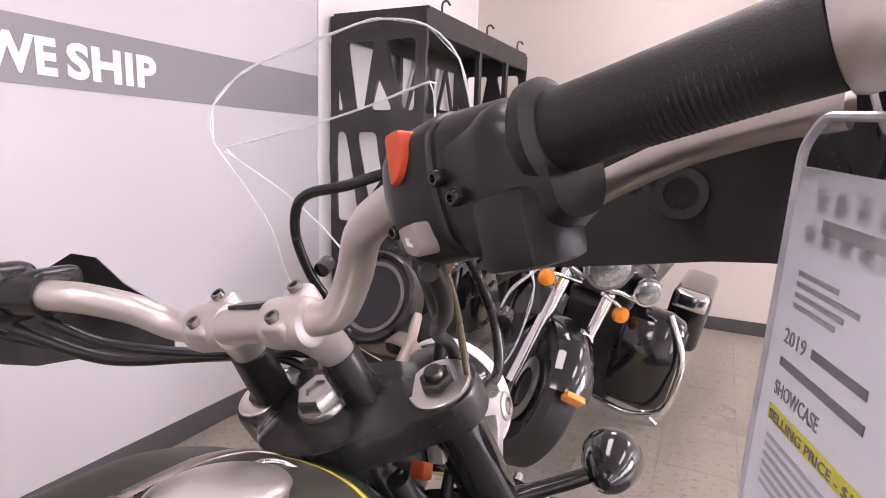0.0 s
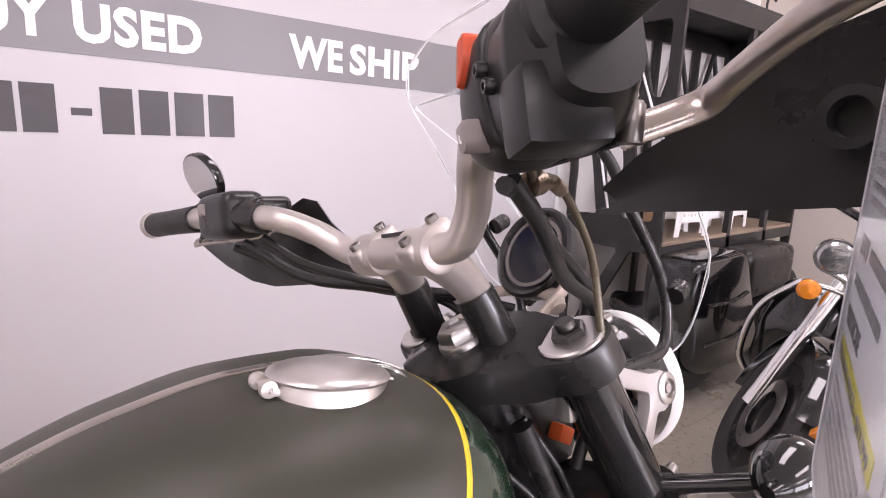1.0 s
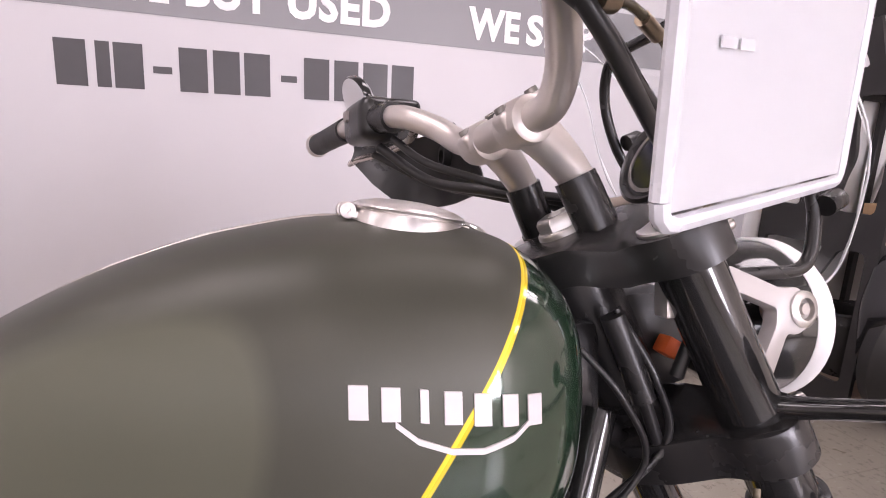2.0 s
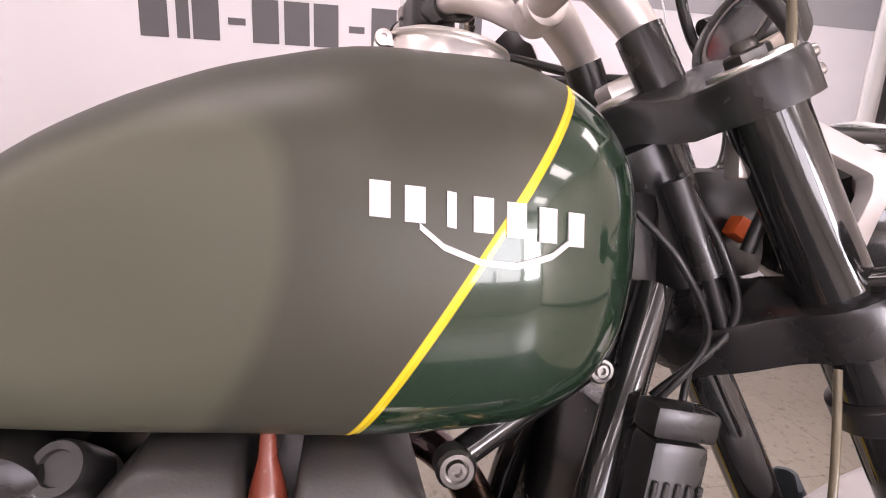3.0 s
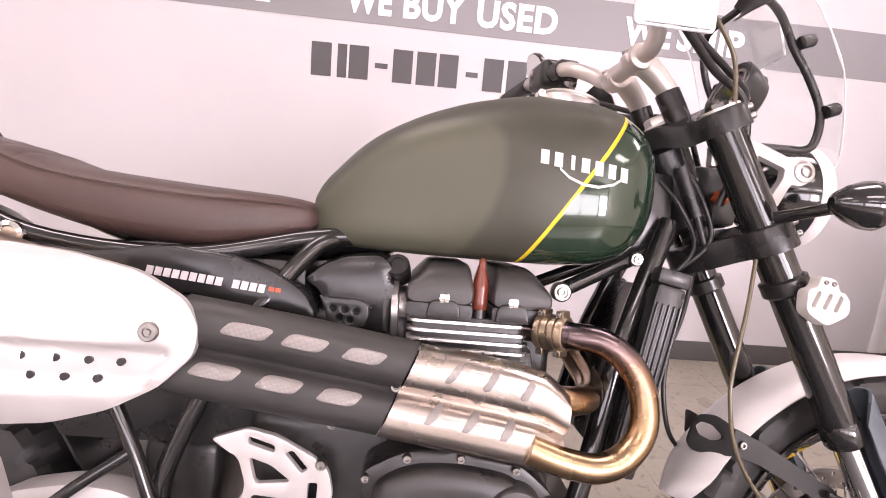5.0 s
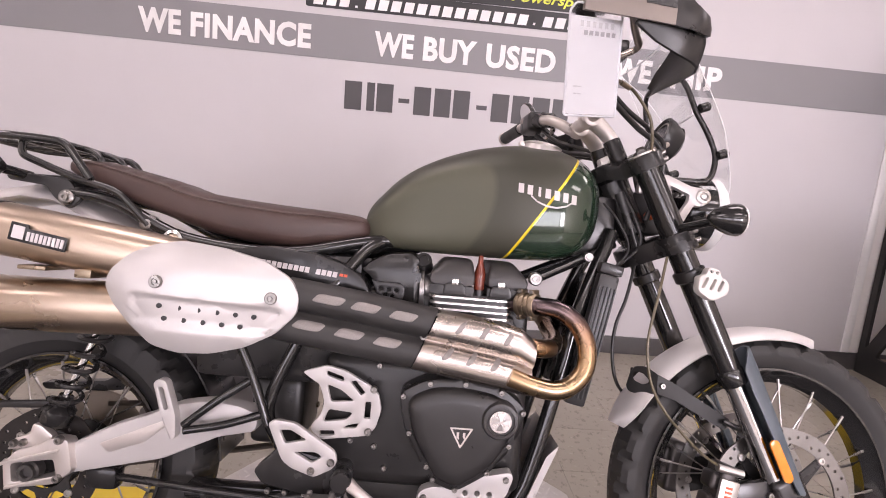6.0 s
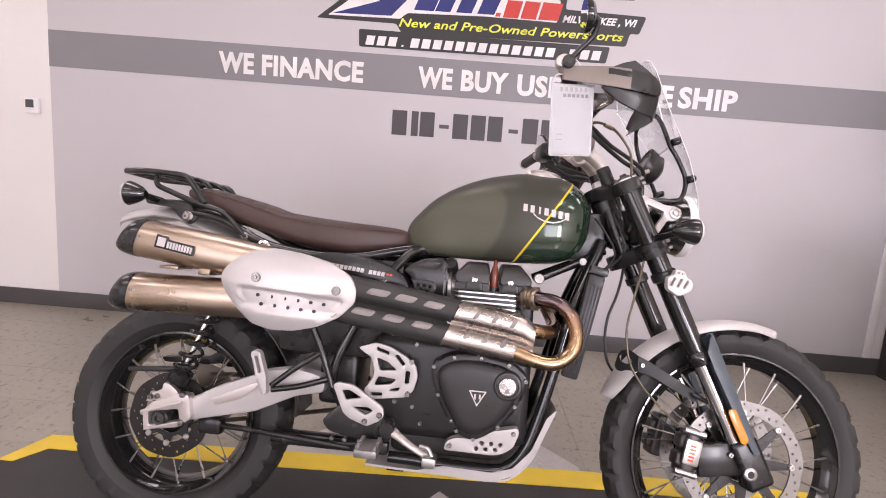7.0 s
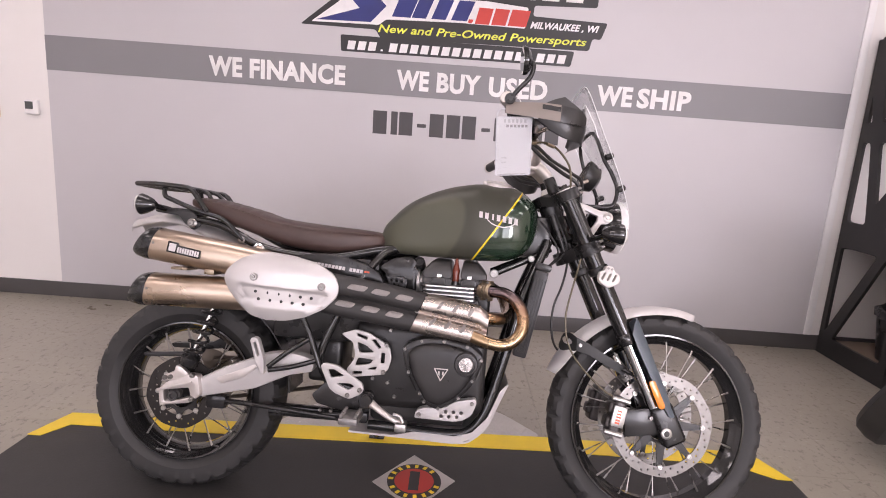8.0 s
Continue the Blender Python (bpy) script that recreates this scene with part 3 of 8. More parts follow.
# --- tank ---
TANK_PAINT = tank_material()
tx = np.array([0.606, 0.612, 0.625, 0.641, 0.669, 0.705, 0.742, 0.787, 0.856, 0.934, 1.010, 1.051, 1.082, 1.104, 1.118, 1.1250, 1.1275])
t_top = np.array([0.872, 0.899, 0.922, 0.940, 0.970, 0.999, 1.020, 1.040, 1.061, 1.072, 1.069, 1.059, 1.042, 1.020, 0.995, 0.978, 0.963])
t_bot = np.array([0.852, 0.840, 0.832, 0.827, 0.823, 0.821, 0.820, 0.819, 0.819, 0.819, 0.823, 0.834, 0.855, 0.885, 0.919, 0.940, 0.954])
t_wid = np.array([0.030, 0.052, 0.070, 0.086, 0.106, 0.122, 0.132, 0.141, 0.154, 0.170, 0.172, 0.162, 0.144, 0.116, 0.078, 0.048, 0.020])


def tank_point(x, a, lift=0.0):
    zt, zb, w = flow(x, tx, t_top), flow(x, tx, t_bot), flow(x, tx, t_wid)
    zm = zb + (zt - zb) * 0.42
    ca, sa = math.cos(a), math.sin(a)
    if sa >= 0:
        y, z = w * math.copysign(abs(ca) ** 0.68, ca), zm + (zt - zm) * sa ** 0.68
    else:
        y, z = w * math.copysign(abs(ca) ** 0.22, ca), zm - (zm - zb) * abs(sa) ** 0.78
        y *= 1 - 0.02 * abs(sa)
    dent = math.exp(-((x - 0.74) / 0.11) ** 2) * math.exp(-((z - 0.90) / 0.07) ** 2)
    y -= math.copysign(0.012 * dent, y) if abs(y) > 0.05 else 0
    return Vector((x, y, z))


xs = np.concatenate([np.linspace(0.606, 0.70, 14), np.linspace(0.712, 1.04, 26), np.linspace(1.048, 1.1275, 18)])
bm = bmesh.new()
skin(bm, [[tank_point(x, a) for a in np.arange(64) * 2 * math.pi / 64] for x in xs])
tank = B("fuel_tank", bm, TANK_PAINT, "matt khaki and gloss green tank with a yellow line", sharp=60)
# centre strap of the tank
bm = bmesh.new()
strap = [tank_point(x, math.pi / 2) for x in np.linspace(0.61, 1.105, 40)]
rings = []
for p in strap:
    rings.append([p + Vector((0, s * 0.0075, o)) for s, o in ((-1, -0.001), (-1, 0.001), (-0.8, 0.0016), (0.8, 0.0016), (1, 0.001), (1, -0.001))])
skin(bm, rings)
B("tank_strap", bm, BRUSHED, "brushed steel strap along the tank", tank)
# filler cap with latch and hinge, set to the right of the strap
CAP = Vector((0.9855, -0.0625, 1.0715))
cap_up = Vector((0.15, -0.05, 1)).normalized()
cap_x = Vector((0, 1, 0)).cross(cap_up).normalized()
cap_y = cap_up.cross(cap_x)
CAPM = Matrix.Translation(CAP) @ Matrix((cap_x, cap_y, cap_up)).transposed().to_4x4()
bm = bmesh.new()
lathe(bm, [(0.0400, -0.034), (0.0412, -0.030), (0.0418, -0.0026), (0.0408, -0.0012), (0.0430, -0.0002), (0.0437, 0.0012), (0.0426, 0.0030), (0.036, 0.0060), (0.024, 0.0088), (0.011, 0.0100), (0.001, 0.0102)], CAP, cap_up, 64)
cap = B("filler_cap", bm, BRUSHED_CAP, "brushed aluminium flip filler cap", tank)
bm = bmesh.new()
tube(bm, [CAPM @ Vector((-0.0465, -0.0105, -0.0035)), CAPM @ Vector((-0.0465, 0.0115, -0.0035))], 0.0028, 12, smooth=False)
for k in (-0.0105, 0.0115):
    lathe(bm, [(0.0022, -0.0042), (0.0056, -0.0036), (0.0062, -0.001), (0.0062, 0.001), (0.0056, 0.0036), (0.0022, 0.0042), (0.0022, 0.002), (0.0, 0.002)], CAPM @ Vector((-0.0465, k, -0.0035)), -cap_y, 18)
    box(bm, -0.0465, -0.030, k - 0.0034, k + 0.0034, -0.0085, -0.0035, 0.0015, 2, m=CAPM)
B("hinge", bm, SILVER, "silver hinge knuckles with a pin", cap)
bm = bmesh.new()
tube(bm, [CAPM @ Vector(p) for p in ((0.040, 0.018, -0.001), (0.052, 0.016, -0.001), (0.061, 0.006, -0.004), (0.0625, -0.006, -0.009), (0.058, -0.014, -0.016))], 0.0026, 10)
B("latch", bm, CHROME, "bright wire lifting loop", cap)
bm = bmesh.new()
box(bm, 0.0405, 0.0460, -0.014, -0.004, -0.0110, -0.0020, 0.0015, 2, m=CAPM)
lathe(bm, [(0.0016, -0.0035), (0.0042, -0.003), (0.0046, 0.0), (0.0042, 0.003), (0.0016, 0.0035), (0.0016, 0.001), (0.0, 0.001)], CAPM @ Vector((0.0470, -0.0140, -0.0085)), -cap_y, 16)
B("latch_tongue", bm, SILVER, "", cap)

# the maker's mark on the flank, as plain raised bars
MARK = surface("white_badge", (0.64, 0.60, 0.60), 0.4)
bm = bmesh.new()


def on_tank(x, z, lift):
    best = None
    for a in np.linspace(math.pi * 0.55, math.pi * 1.45, 160):
        p = tank_point(x, a)
        if best is None or abs(p.z - z) < best[0]:
            best = (abs(p.z - z), p)
    p = best[1].copy()
    p.z = z
    p.y -= lift
    return p


def tank_bar(bm, quad, lift=0.0013):
    """A small raised bar that follows the tank's side; quad of x, z."""
    n = 5
    (x0, z0), (x1, z1), (x2, z2), (x3, z3) = quad
    top, low = [], []
    for i in range(n + 1):
        t = i / n
        top.append((x0 + (x1 - x0) * t, z0 + (z1 - z0) * t))
        low.append((x3 + (x2 - x3) * t, z3 + (z2 - z3) * t))
    g = [[bm.verts.new(on_tank(x, z, l)) for x, z in row] for l in (lift, -0.002) for row in (top, low)]
    for i in range(n):
        bm.faces.new((g[0][i], g[0][i + 1], g[1][i + 1], g[1][i]))
        bm.faces.new((g[0][i], g[2][i], g[2][i + 1], g[0][i + 1]))
        bm.faces.new((g[1][i], g[1][i + 1], g[3][i + 1], g[3][i]))
    for i in (0, n):
        bm.faces.new((g[0][i], g[1][i], g[3][i], g[2][i]))


for i in range(7):
    xa = 0.926 + i * 0.0182 + (0.004 if i == 2 else 0)
    za, hgt = 0.975 - i * 0.0026, 0.019
    bm = bmesh.new()
    wb = 0.005 if i == 2 else 0.0108
    tank_bar(bm, ((xa, za), (xa + wb, za - 0.001), (xa + wb, za - hgt - 0.001), (xa, za - hgt)))
    B("badge_bar", bm, MARK, "", tank)
bm = bmesh.new()
sw = [(0.952, 0.951), (0.965, 0.940), (0.985, 0.932), (1.005, 0.930), (1.025, 0.935), (1.040, 0.945)]
for a, b in zip(sw, sw[1:]):
    tank_bar(bm, ((a[0], a[1] + 0.0018), (b[0], b[1] + 0.0018), (b[0], b[1] - 0.0018), (a[0], a[1] - 0.0018)))
B("badge_swoosh", bm, MARK, "", tank)

# --- seat ---
sx = np.array([-0.036, -0.022, 0.031, 0.099, 0.182, 0.258, 0.325, 0.394, 0.464, 0.534, 0.592, 0.615, 0.626])
s_top = np.array([0.948, 0.958, 0.961, 0.950, 0.933, 0.912, 0.905, 0.900, 0.896, 0.893, 0.888, 0.880, 0.866])
s_bot = np.array([0.940, 0.926, 0.903, 0.878, 0.852, 0.830, 0.815, 0.807, 0.8045, 0.815, 0.829, 0.838, 0.850])
s_wid = np.array([0.060, 0.085, 0.100, 0.110, 0.117, 0.122, 0.126, 0.128, 0.122, 0.108, 0.088, 0.076, 0.060])
bm = bmesh.new()
rings = []
for x in np.linspace(-0.036, 0.626, 150):
    zt, zb, w = flow(x, sx, s_top), flow(x, sx, s_bot), flow(x, sx, s_wid)
    rib = 0.0035 * (abs(math.sin((x + 0.015) / 0.038 * math.pi)) ** 0.5 - 1) if -0.015 < x < 0.213 else 0.0
    ring = []
    for a in np.arange(40) * 2 * math.pi / 40:
        ca, sa = math.cos(a), math.sin(a)
        y = w * math.copysign(abs(ca) ** 0.55, ca)
        zz = (zt + zb) / 2 + (zt - zb) / 2 * math.copysign(abs(sa) ** (0.62 if sa > 0 else 0.5), sa)
        if sa > 0.3:
            zz += rib * min(1, (sa - 0.3) * 3)
        ring.append((x, y, zz))
    rings.append(ring)
skin(bm, rings)
seat = B("seat", bm, BROWN_LEATHER, "dark brown leather saddle with ribbed pillion", sharp=60)
bm = bmesh.new()
for s in (-1, 1):
    tube(bm, [(x, s * flow(x, sx, s_wid) * 0.965, flow(x, sx, s_bot) + 0.80 * (flow(x, sx, s_top) - flow(x, sx, s_bot))) for x in np.linspace(-0.02, 0.61, 30)], 0.0012, 6, 2)
B("piping", bm, BROWN_LEATHER, "", seat)

# --- frame tubes ---
for name, pts, r, mt in (
        ("main_frame_tube", [(1.10, 0.0, 0.99), (0.98, 0, 0.93), (0.80, 0, 0.86), (0.62, 0, 0.82), (0.45, 0, 0.79)], 0.026, BLACK_GLOSS),
        ("seat_rail", [(0.80, -0.060, 0.838), (0.70, -0.075, 0.838), (0.62, -0.088, 0.831), (0.45, -0.115, 0.795), (0.25, -0.125, 0.808), (0.10, -0.118, 0.870), (0.0, -0.11, 0.885)], 0.013, BLACK_GLOSS),
        ("seat_rail", [(0.80, 0.060, 0.838), (0.70, 0.075, 0.838), (0.62, 0.088, 0.831), (0.45, 0.115, 0.795), (0.25, 0.125, 0.808), (0.10, 0.118, 0.870), (0.0, 0.11, 0.885)], 0.013, BLACK_GLOSS),
        ("side_tube", [(0.665, -0.075, 0.838), (0.625, -0.100, 0.815), (0.575, -0.13, 0.745), (0.525, -0.145, 0.66), (0.46, -0.155, 0.49), (0.49, -0.15, 0.40)], 0.013, BLACK_GLOSS),
        ("side_tube", [(0.665, 0.075, 0.838), (0.625, 0.100, 0.815), (0.575, 0.13, 0.745), (0.525, 0.145, 0.66), (0.46, 0.155, 0.49), (0.49, 0.15, 0.40)], 0.013, BLACK_GLOSS),
        ("strut_tube", [(0.400, -0.17, 0.600), (0.430, -0.172, 0.54), (0.466, -0.175, 0.452)], 0.0095, BLACK_GLOSS),
        ("head_brace", [(0.987, -0.082, 0.781), (1.04, -0.067, 0.807), (1.10, -0.052, 0.836), (1.17, -0.030, 0.874)], 0.0115, BLACK_GLOSS),
        ("head_brace", [(0.987, 0.082, 0.781), (1.04, 0.067, 0.807), (1.10, 0.052, 0.836), (1.17, 0.030, 0.874)], 0.0115, BLACK_GLOSS),
        ("down_tube", [(1.16, -0.05, 0.90), (1.09, -0.085, 0.72), (1.05, -0.10, 0.55), (1.012, -0.11, 0.40), (0.985, -0.115, 0.325), (0.945, -0.115, 0.275), (0.88, -0.11, 0.258), (0.62, -0.11, 0.265)], 0.0155, BLACK_GLOSS),
        ("down_tube", [(1.16, 0.05, 0.90), (1.09, 0.085, 0.72), (1.05, 0.10, 0.55), (1.012, 0.11, 0.40), (0.985, 0.115, 0.325), (0.945, 0.115, 0.275), (0.88, 0.11, 0.258), (0.62, 0.11, 0.265)], 0.0155, BLACK_GLOSS)):
    bm = bmesh.new()
    tube(bm, pts, r, 14)
    B(name, bm, mt)
bm = bmesh.new()
lathe(bm, [(0.030, -0.10), (0.038, -0.09), (0.038, 0.035), (0.030, 0.045)], (1.178, 0, 0.985), STEER_UP, 24)
box(bm, 1.02, 1.17, -0.045, 0.045, 0.84, 0.98, 0.02)
B("head_stock", bm, BLACK_SATIN)
for c, r in (((0.989, -0.093, 0.7815), 0.0080), ((1.1075, -0.063, 0.838), 0.0060), ((1.140, -0.050, 0.856), 0.0042)):
    bm = bmesh.new()
    lathe(bm, [(r * 1.8, -0.012), (r * 1.8, 0.003), (r * 1.5, 0.006), (r * 1.1, 0.006), (r * 1.1, 0.002), (r * 0.9, 0.002), (r * 0.8, 0.007), (r * 0.45, 0.007), (r * 0.4, 0.003)], c, (0, -1, 0), 20)
    B("frame_bolt", bm, BOLT)

# --- engine ---
engine = new("engine")
engine.parent = moto
engine["label"] = "black parallel twin engine with polished fins"
bm = bmesh.new()
box(bm, 0.56, 0.985, -0.135, 0.135, 0.33, 0.60, 0.03, 3)
box(bm, 0.62, 0.93, -0.12, 0.12, 0.28, 0.36, 0.03, 3)
box(bm, 0.765, 0.95, -0.13, 0.13, 0.58, 0.70, 0.02, 2)
B("crankcase", bm, ENGINE_BLACK, "", engine)
bm = bmesh.new()
box(bm, 0.600, 0.775, -0.105, 0.105, 0.58, 0.735, 0.018, 3)
B("throttle_body", bm, ENGINE_BLACK, "", engine)
bm = bmesh.new()
box(bm, 0.925, 0.985, -0.070, 0.070, 0.52, 0.715, 0.015, 3)
B("oil_cooler", bm, ENGINE_BLACK, "", engine)
# the head is narrower than the cases below it
HEAD = Matrix.Translation((0, 0, -0.0045)) @ Matrix.Diagonal((1, 0.885, 1, 1))
for i in range(6):
    z = 0.738 - i * 0.0128
    bm = bmesh.new()
    poly = rounded([(0.766, -0.158), (0.938, -0.158), (0.938, 0.158), (0.766, 0.158)], 0.02, 4)
    plate(bm, poly, (), 0.0042, 0.001, y=0)
    bmesh.ops.transform(bm, matrix=pose(0, 0, z, -90, 0, 0), verts=bm.verts)
    B("cooling_fin", bm, FIN_EDGE if i < 5 else ENGINE_BLACK, "", engine, HEAD)
bm = bmesh.new()
box(bm, 0.772, 0.932, -0.148, 0.148, 0.67, 0.745, 0.012)
B("cylinder_block", bm, ENGINE_BLACK, "", engine, HEAD)
# cam covers, two lobes a side
for xa, xb in ((0.762, 0.856), (0.882, 0.966)):
    lean = 0.016 if xa > 0.87 else -0.016
    bm = bmesh.new()
    rings = []
    for y, ins, zt in ((-0.158, 0.008, 0.779), (-0.157, 0.003, 0.788), (-0.152, 0.0, 0.799), (-0.143, 0.0, 0.809), (-0.130, 0.0, 0.815), (-0.10, 0.0, 0.818), (0.10, 0.0, 0.818), (0.130, 0.0, 0.815), (0.143, 0.0, 0.809), (0.152, 0.0, 0.799), (0.158, 0.008, 0.779)):
        ta, tb = (xa + 0.006, xb - 0.030) if lean > 0 else (xa + 0.030, xb - 0.006)
        poly = rounded([(xa + ins, 0.762), (xb - ins, 0.762), (xb - ins, min(0.784, zt - 0.006)), (tb, zt), (ta, zt), (xa + ins, min(0.784, zt - 0.006))], 0.010, 4)
        rings.append([(x, y, z) for x, z in poly])
    skin(bm, rings)
    B("cam_cover", bm, ENGINE_GREY, "grey painted cam cover", engine, HEAD)
    bm = bmesh.new()
    rings = []
    for y, ins in ((-0.157, 0.005), (-0.1555, 0.001), (0.1555, 0.001), (0.157, 0.005)):
        rings.append([(x, y, z) for x, z in rounded([(xa + ins, 0.741), (xb - ins, 0.741), (xb - ins, 0.7605), (xa + ins, 0.7605)], 0.004, 3)])
    skin(bm, rings)
    B("cover_base", bm, ENGINE_BLACK, "black casting below the cover's seam", engine, HEAD)
    xm = (xa + xb) / 2 + (0.006 if xa < 0.8 else -0.014)
    bm = bmesh.new()
    plate(bm, rounded([(xm - 0.024, 0.741), (xm + 0.024, 0.741), (xm + 0.021, 0.760), (xm + 0.015, 0.766), (xm - 0.015, 0.766), (xm - 0.021, 0.760)], 0.005, 3), (), 0.03, 0.004, y=-0.166)
    B("cover_boss", bm, ENGINE_BLACK, "", engine, HEAD)
    bm = bmesh.new()
    for dx in (-0.0036, 0.0036):
        box(bm, xm + dx - 0.0031, xm + dx + 0.0031, -0.166, -0.14, 0.763, 0.775, 0.0012)
    box(bm, xm - 0.0036, xm + 0.0036, -0.1645, -0.14, 0.7635, 0.7745, 0.0008)
    B("cover_bolt", bm, CHROME, "bright square-headed bolt", engine, HEAD)
bm = bmesh.new()
lathe(bm, [(0.0035, 0.075), (0.0048, 0.072), (0.0060, 0.058), (0.0110, 0.040), (0.0125, 0.034), (0.0118, 0.030), (0.0110, 0.012), (0.0112, 0.002), (0.0095, 0.0)], (0.867, -0.134, 0.753), (0, 0.10, 1), 22)
B("spark_plug_cap", bm, RUST_CAP, "red-brown spark plug cap", engine, HEAD)
bm = bmesh.new()
tube(bm, [(0.867, -0.134, 0.758), (0.867, -0.136, 0.725)], 0.0095, 16, smooth=False)
B("plug_boot", bm, BLACK_PLASTIC, "", engine, HEAD)
# clutch cover
cover_bolts = ((0.781, 0.566), (0.849, 0.570), (0.920, 0.559), (0.965, 0.5225), (0.942, 0.457), (0.9035, 0.402), (0.844, 0.3646), (0.800, 0.382), (0.7855, 0.406), (0.747, 0.468), (0.7305, 0.538))
cover = [(0.846 + (x - 0.846) * 1.09, 0.470 + (z - 0.470) * 1.085) for x, z in cover_bolts]
bm = bmesh.new()
plate(bm, rounded(cover, 0.02, 4), (), 0.075, 0.009, y=-0.203)
inner = [(0.846 + (x - 0.846) * 0.87, 0.470 + (z - 0.470) * 0.87) for x, z in cover]
rings = []
for y, k in ((-0.195, 1.0), (-0.214, 0.985), (-0.222, 0.95), (-0.226, 0.88), (-0.2275, 0.70), (-0.228, 0.4), (-0.228, 0.1)):
    rings.append([(0.846 + (x - 0.846) * k, y, 0.470 + (z - 0.470) * k) for x, z in rounded(inner, 0.035, 5)])
skin(bm, rings)
B("clutch_cover", bm, ENGINE_BLACK, "satin black clutch cover", engine)
for x, z in cover_bolts:
    bolt((x, -0.204, z), (0, -1, 0), 0.0058, 0.006, "cover_bolt", engine)
for x, z in ((0.609, 0.603), (0.675, 0.579), (0.627, 0.422), (0.676, 0.413), (0.70, 0.37), (0.60, 0.36)):
    bolt((x, -0.136, z), (0, -1, 0), 0.0062, 0.006, "case_bolt", engine)
bm = bmesh.new()
lathe(bm, [(0.036, -0.03), (0.036, 0.0), (0.033, 0.005), (0.027, 0.006), (0.026, 0.002), (0.0, 0.002)], (0.9195, -0.229, 0.511), (0, -1, 0), 36)
B("inspection_ring", bm, ENGINE_GREY, "", engine)
bm = bmesh.new()
lathe(bm, [(0.0215, -0.004), (0.0215, 0.004), (0.0208, 0.0055), (0.0205, 0.0055)], (0.9187, -0.231, 0.511), (0, -1, 0), 32)
cap_o = B("inspection_cap", bm, BRUSHED_CAP, "brushed round inspection cap", engine)
# radial sheen of the spun face, painted as alternate light and dark tilted sectors
for k in range(8):
    bm = bmesh.new()
    a0, a1 = k * math.pi / 4 + 0.35, (k + 1) * math.pi / 4 + 0.35
    up = 0.0075 if k % 2 else 0.0050
    rim = [(0.9187 + 0.0206 * math.cos(a), -0.2362, 0.511 + 0.0206 * math.sin(a)) for a in np.linspace(a0, a1, 6)]
    vs = [bm.verts.new(p) for p in rim] + [bm.verts.new((0.9187, -0.231 - up, 0.511))]
    bm.faces.new(vs[::-1])
    B("cap_sector", bm, surface("spun_aluminium", (0.5, 0.47, 0.45) if k % 2 else (0.66, 0.62, 0.6), 0.42, 1.0, 0.1, 5, 400, 0.1), "", cap_o, flat=True)
bm = bmesh.new()
tri = [(0.8235, 0.4925), (0.869, 0.4925), (0.8462, 0.4528)]
tri_in = [(0.8285, 0.4897), (0.864, 0.4897), (0.8462, 0.4585)]
plate(bm, rounded(tri, 0.003, 2), [rounded(tri_in, 0.002, 2)], 0.004, y=-0.2295)
for a, b in ((0.838, 0.8425), (0.850, 0.8545)):
    plate(bm, [(a, 0.4835), (b, 0.4835), (b, 0.4700), (a, 0.4740)], (), 0.003, y=-0.2292)
B("cover_badge", bm, SILVER, "", engine)

# throttle body and intake cover
bm = bmesh.new()
plate(bm, rounded([(0.614, 0.773), (0.640, 0.797), (0.672, 0.812), (0.722, 0.818), (0.742, 0.803), (0.744, 0.765), (0.742, 0.700), (0.655, 0.709), (0.640, 0.756)], 0.010, 4), (), 0.22, 0.014, y=-0.114)
intake = B("intake_cover", bm, surface("intake_black", (0.017, 0.016, 0.0155), 0.22, 0.0, 0.2, 9, 420, 0.08), "satin black throttle body cover")
bm = bmesh.new()
plate(bm, rounded([(0.640, 0.756), (0.652, 0.751), (0.697, 0.751), (0.710, 0.746), (0.713, 0.730), (0.706, 0.712), (0.657, 0.713), (0.650, 0.735)], 0.006, 3), [disc_poly(x, z, 0.0048, 10) for x, z in ((0.6618, 0.7366), (0.6788, 0.7355), (0.6945, 0.7343), (0.6717, 0.7242), (0.6863, 0.7217))], 0.008, 0.0025, y=-0.121)
B("intake_plate", bm, BLACK_PLASTIC, "", intake)
bm = bmesh.new()
lathe(bm, [(0.028, 0), (0.030, 0.004), (0.030, 0.030), (0.028, 0.034)], (0.738, -0.075, 0.742), (1, 0, 0), 24)
lathe(bm, [(0.050, 0), (0.0535, 0.001), (0.0535, 0.010), (0.050, 0.011)], (0.742, -0.066, 0.737), (1, 0, 0.04), 44)
B("intake_clamp", bm, surface("dull_clamp_steel", (0.38, 0.36, 0.35), 0.35, 0.9), "", intake)
bm = bmesh.new()
lathe(bm, [(0.016, -0.03), (0.0175, -0.004), (0.0175, 0.006), (0.016, 0.009), (0.011, 0.009), (0.010, 0.006), (0.0, 0.006)], (0.747, -0.100, 0.800), (-0.15, -0.85, 0.5), 24)
B("idle_knob", bm, BLACK_PLASTIC, "", intake)

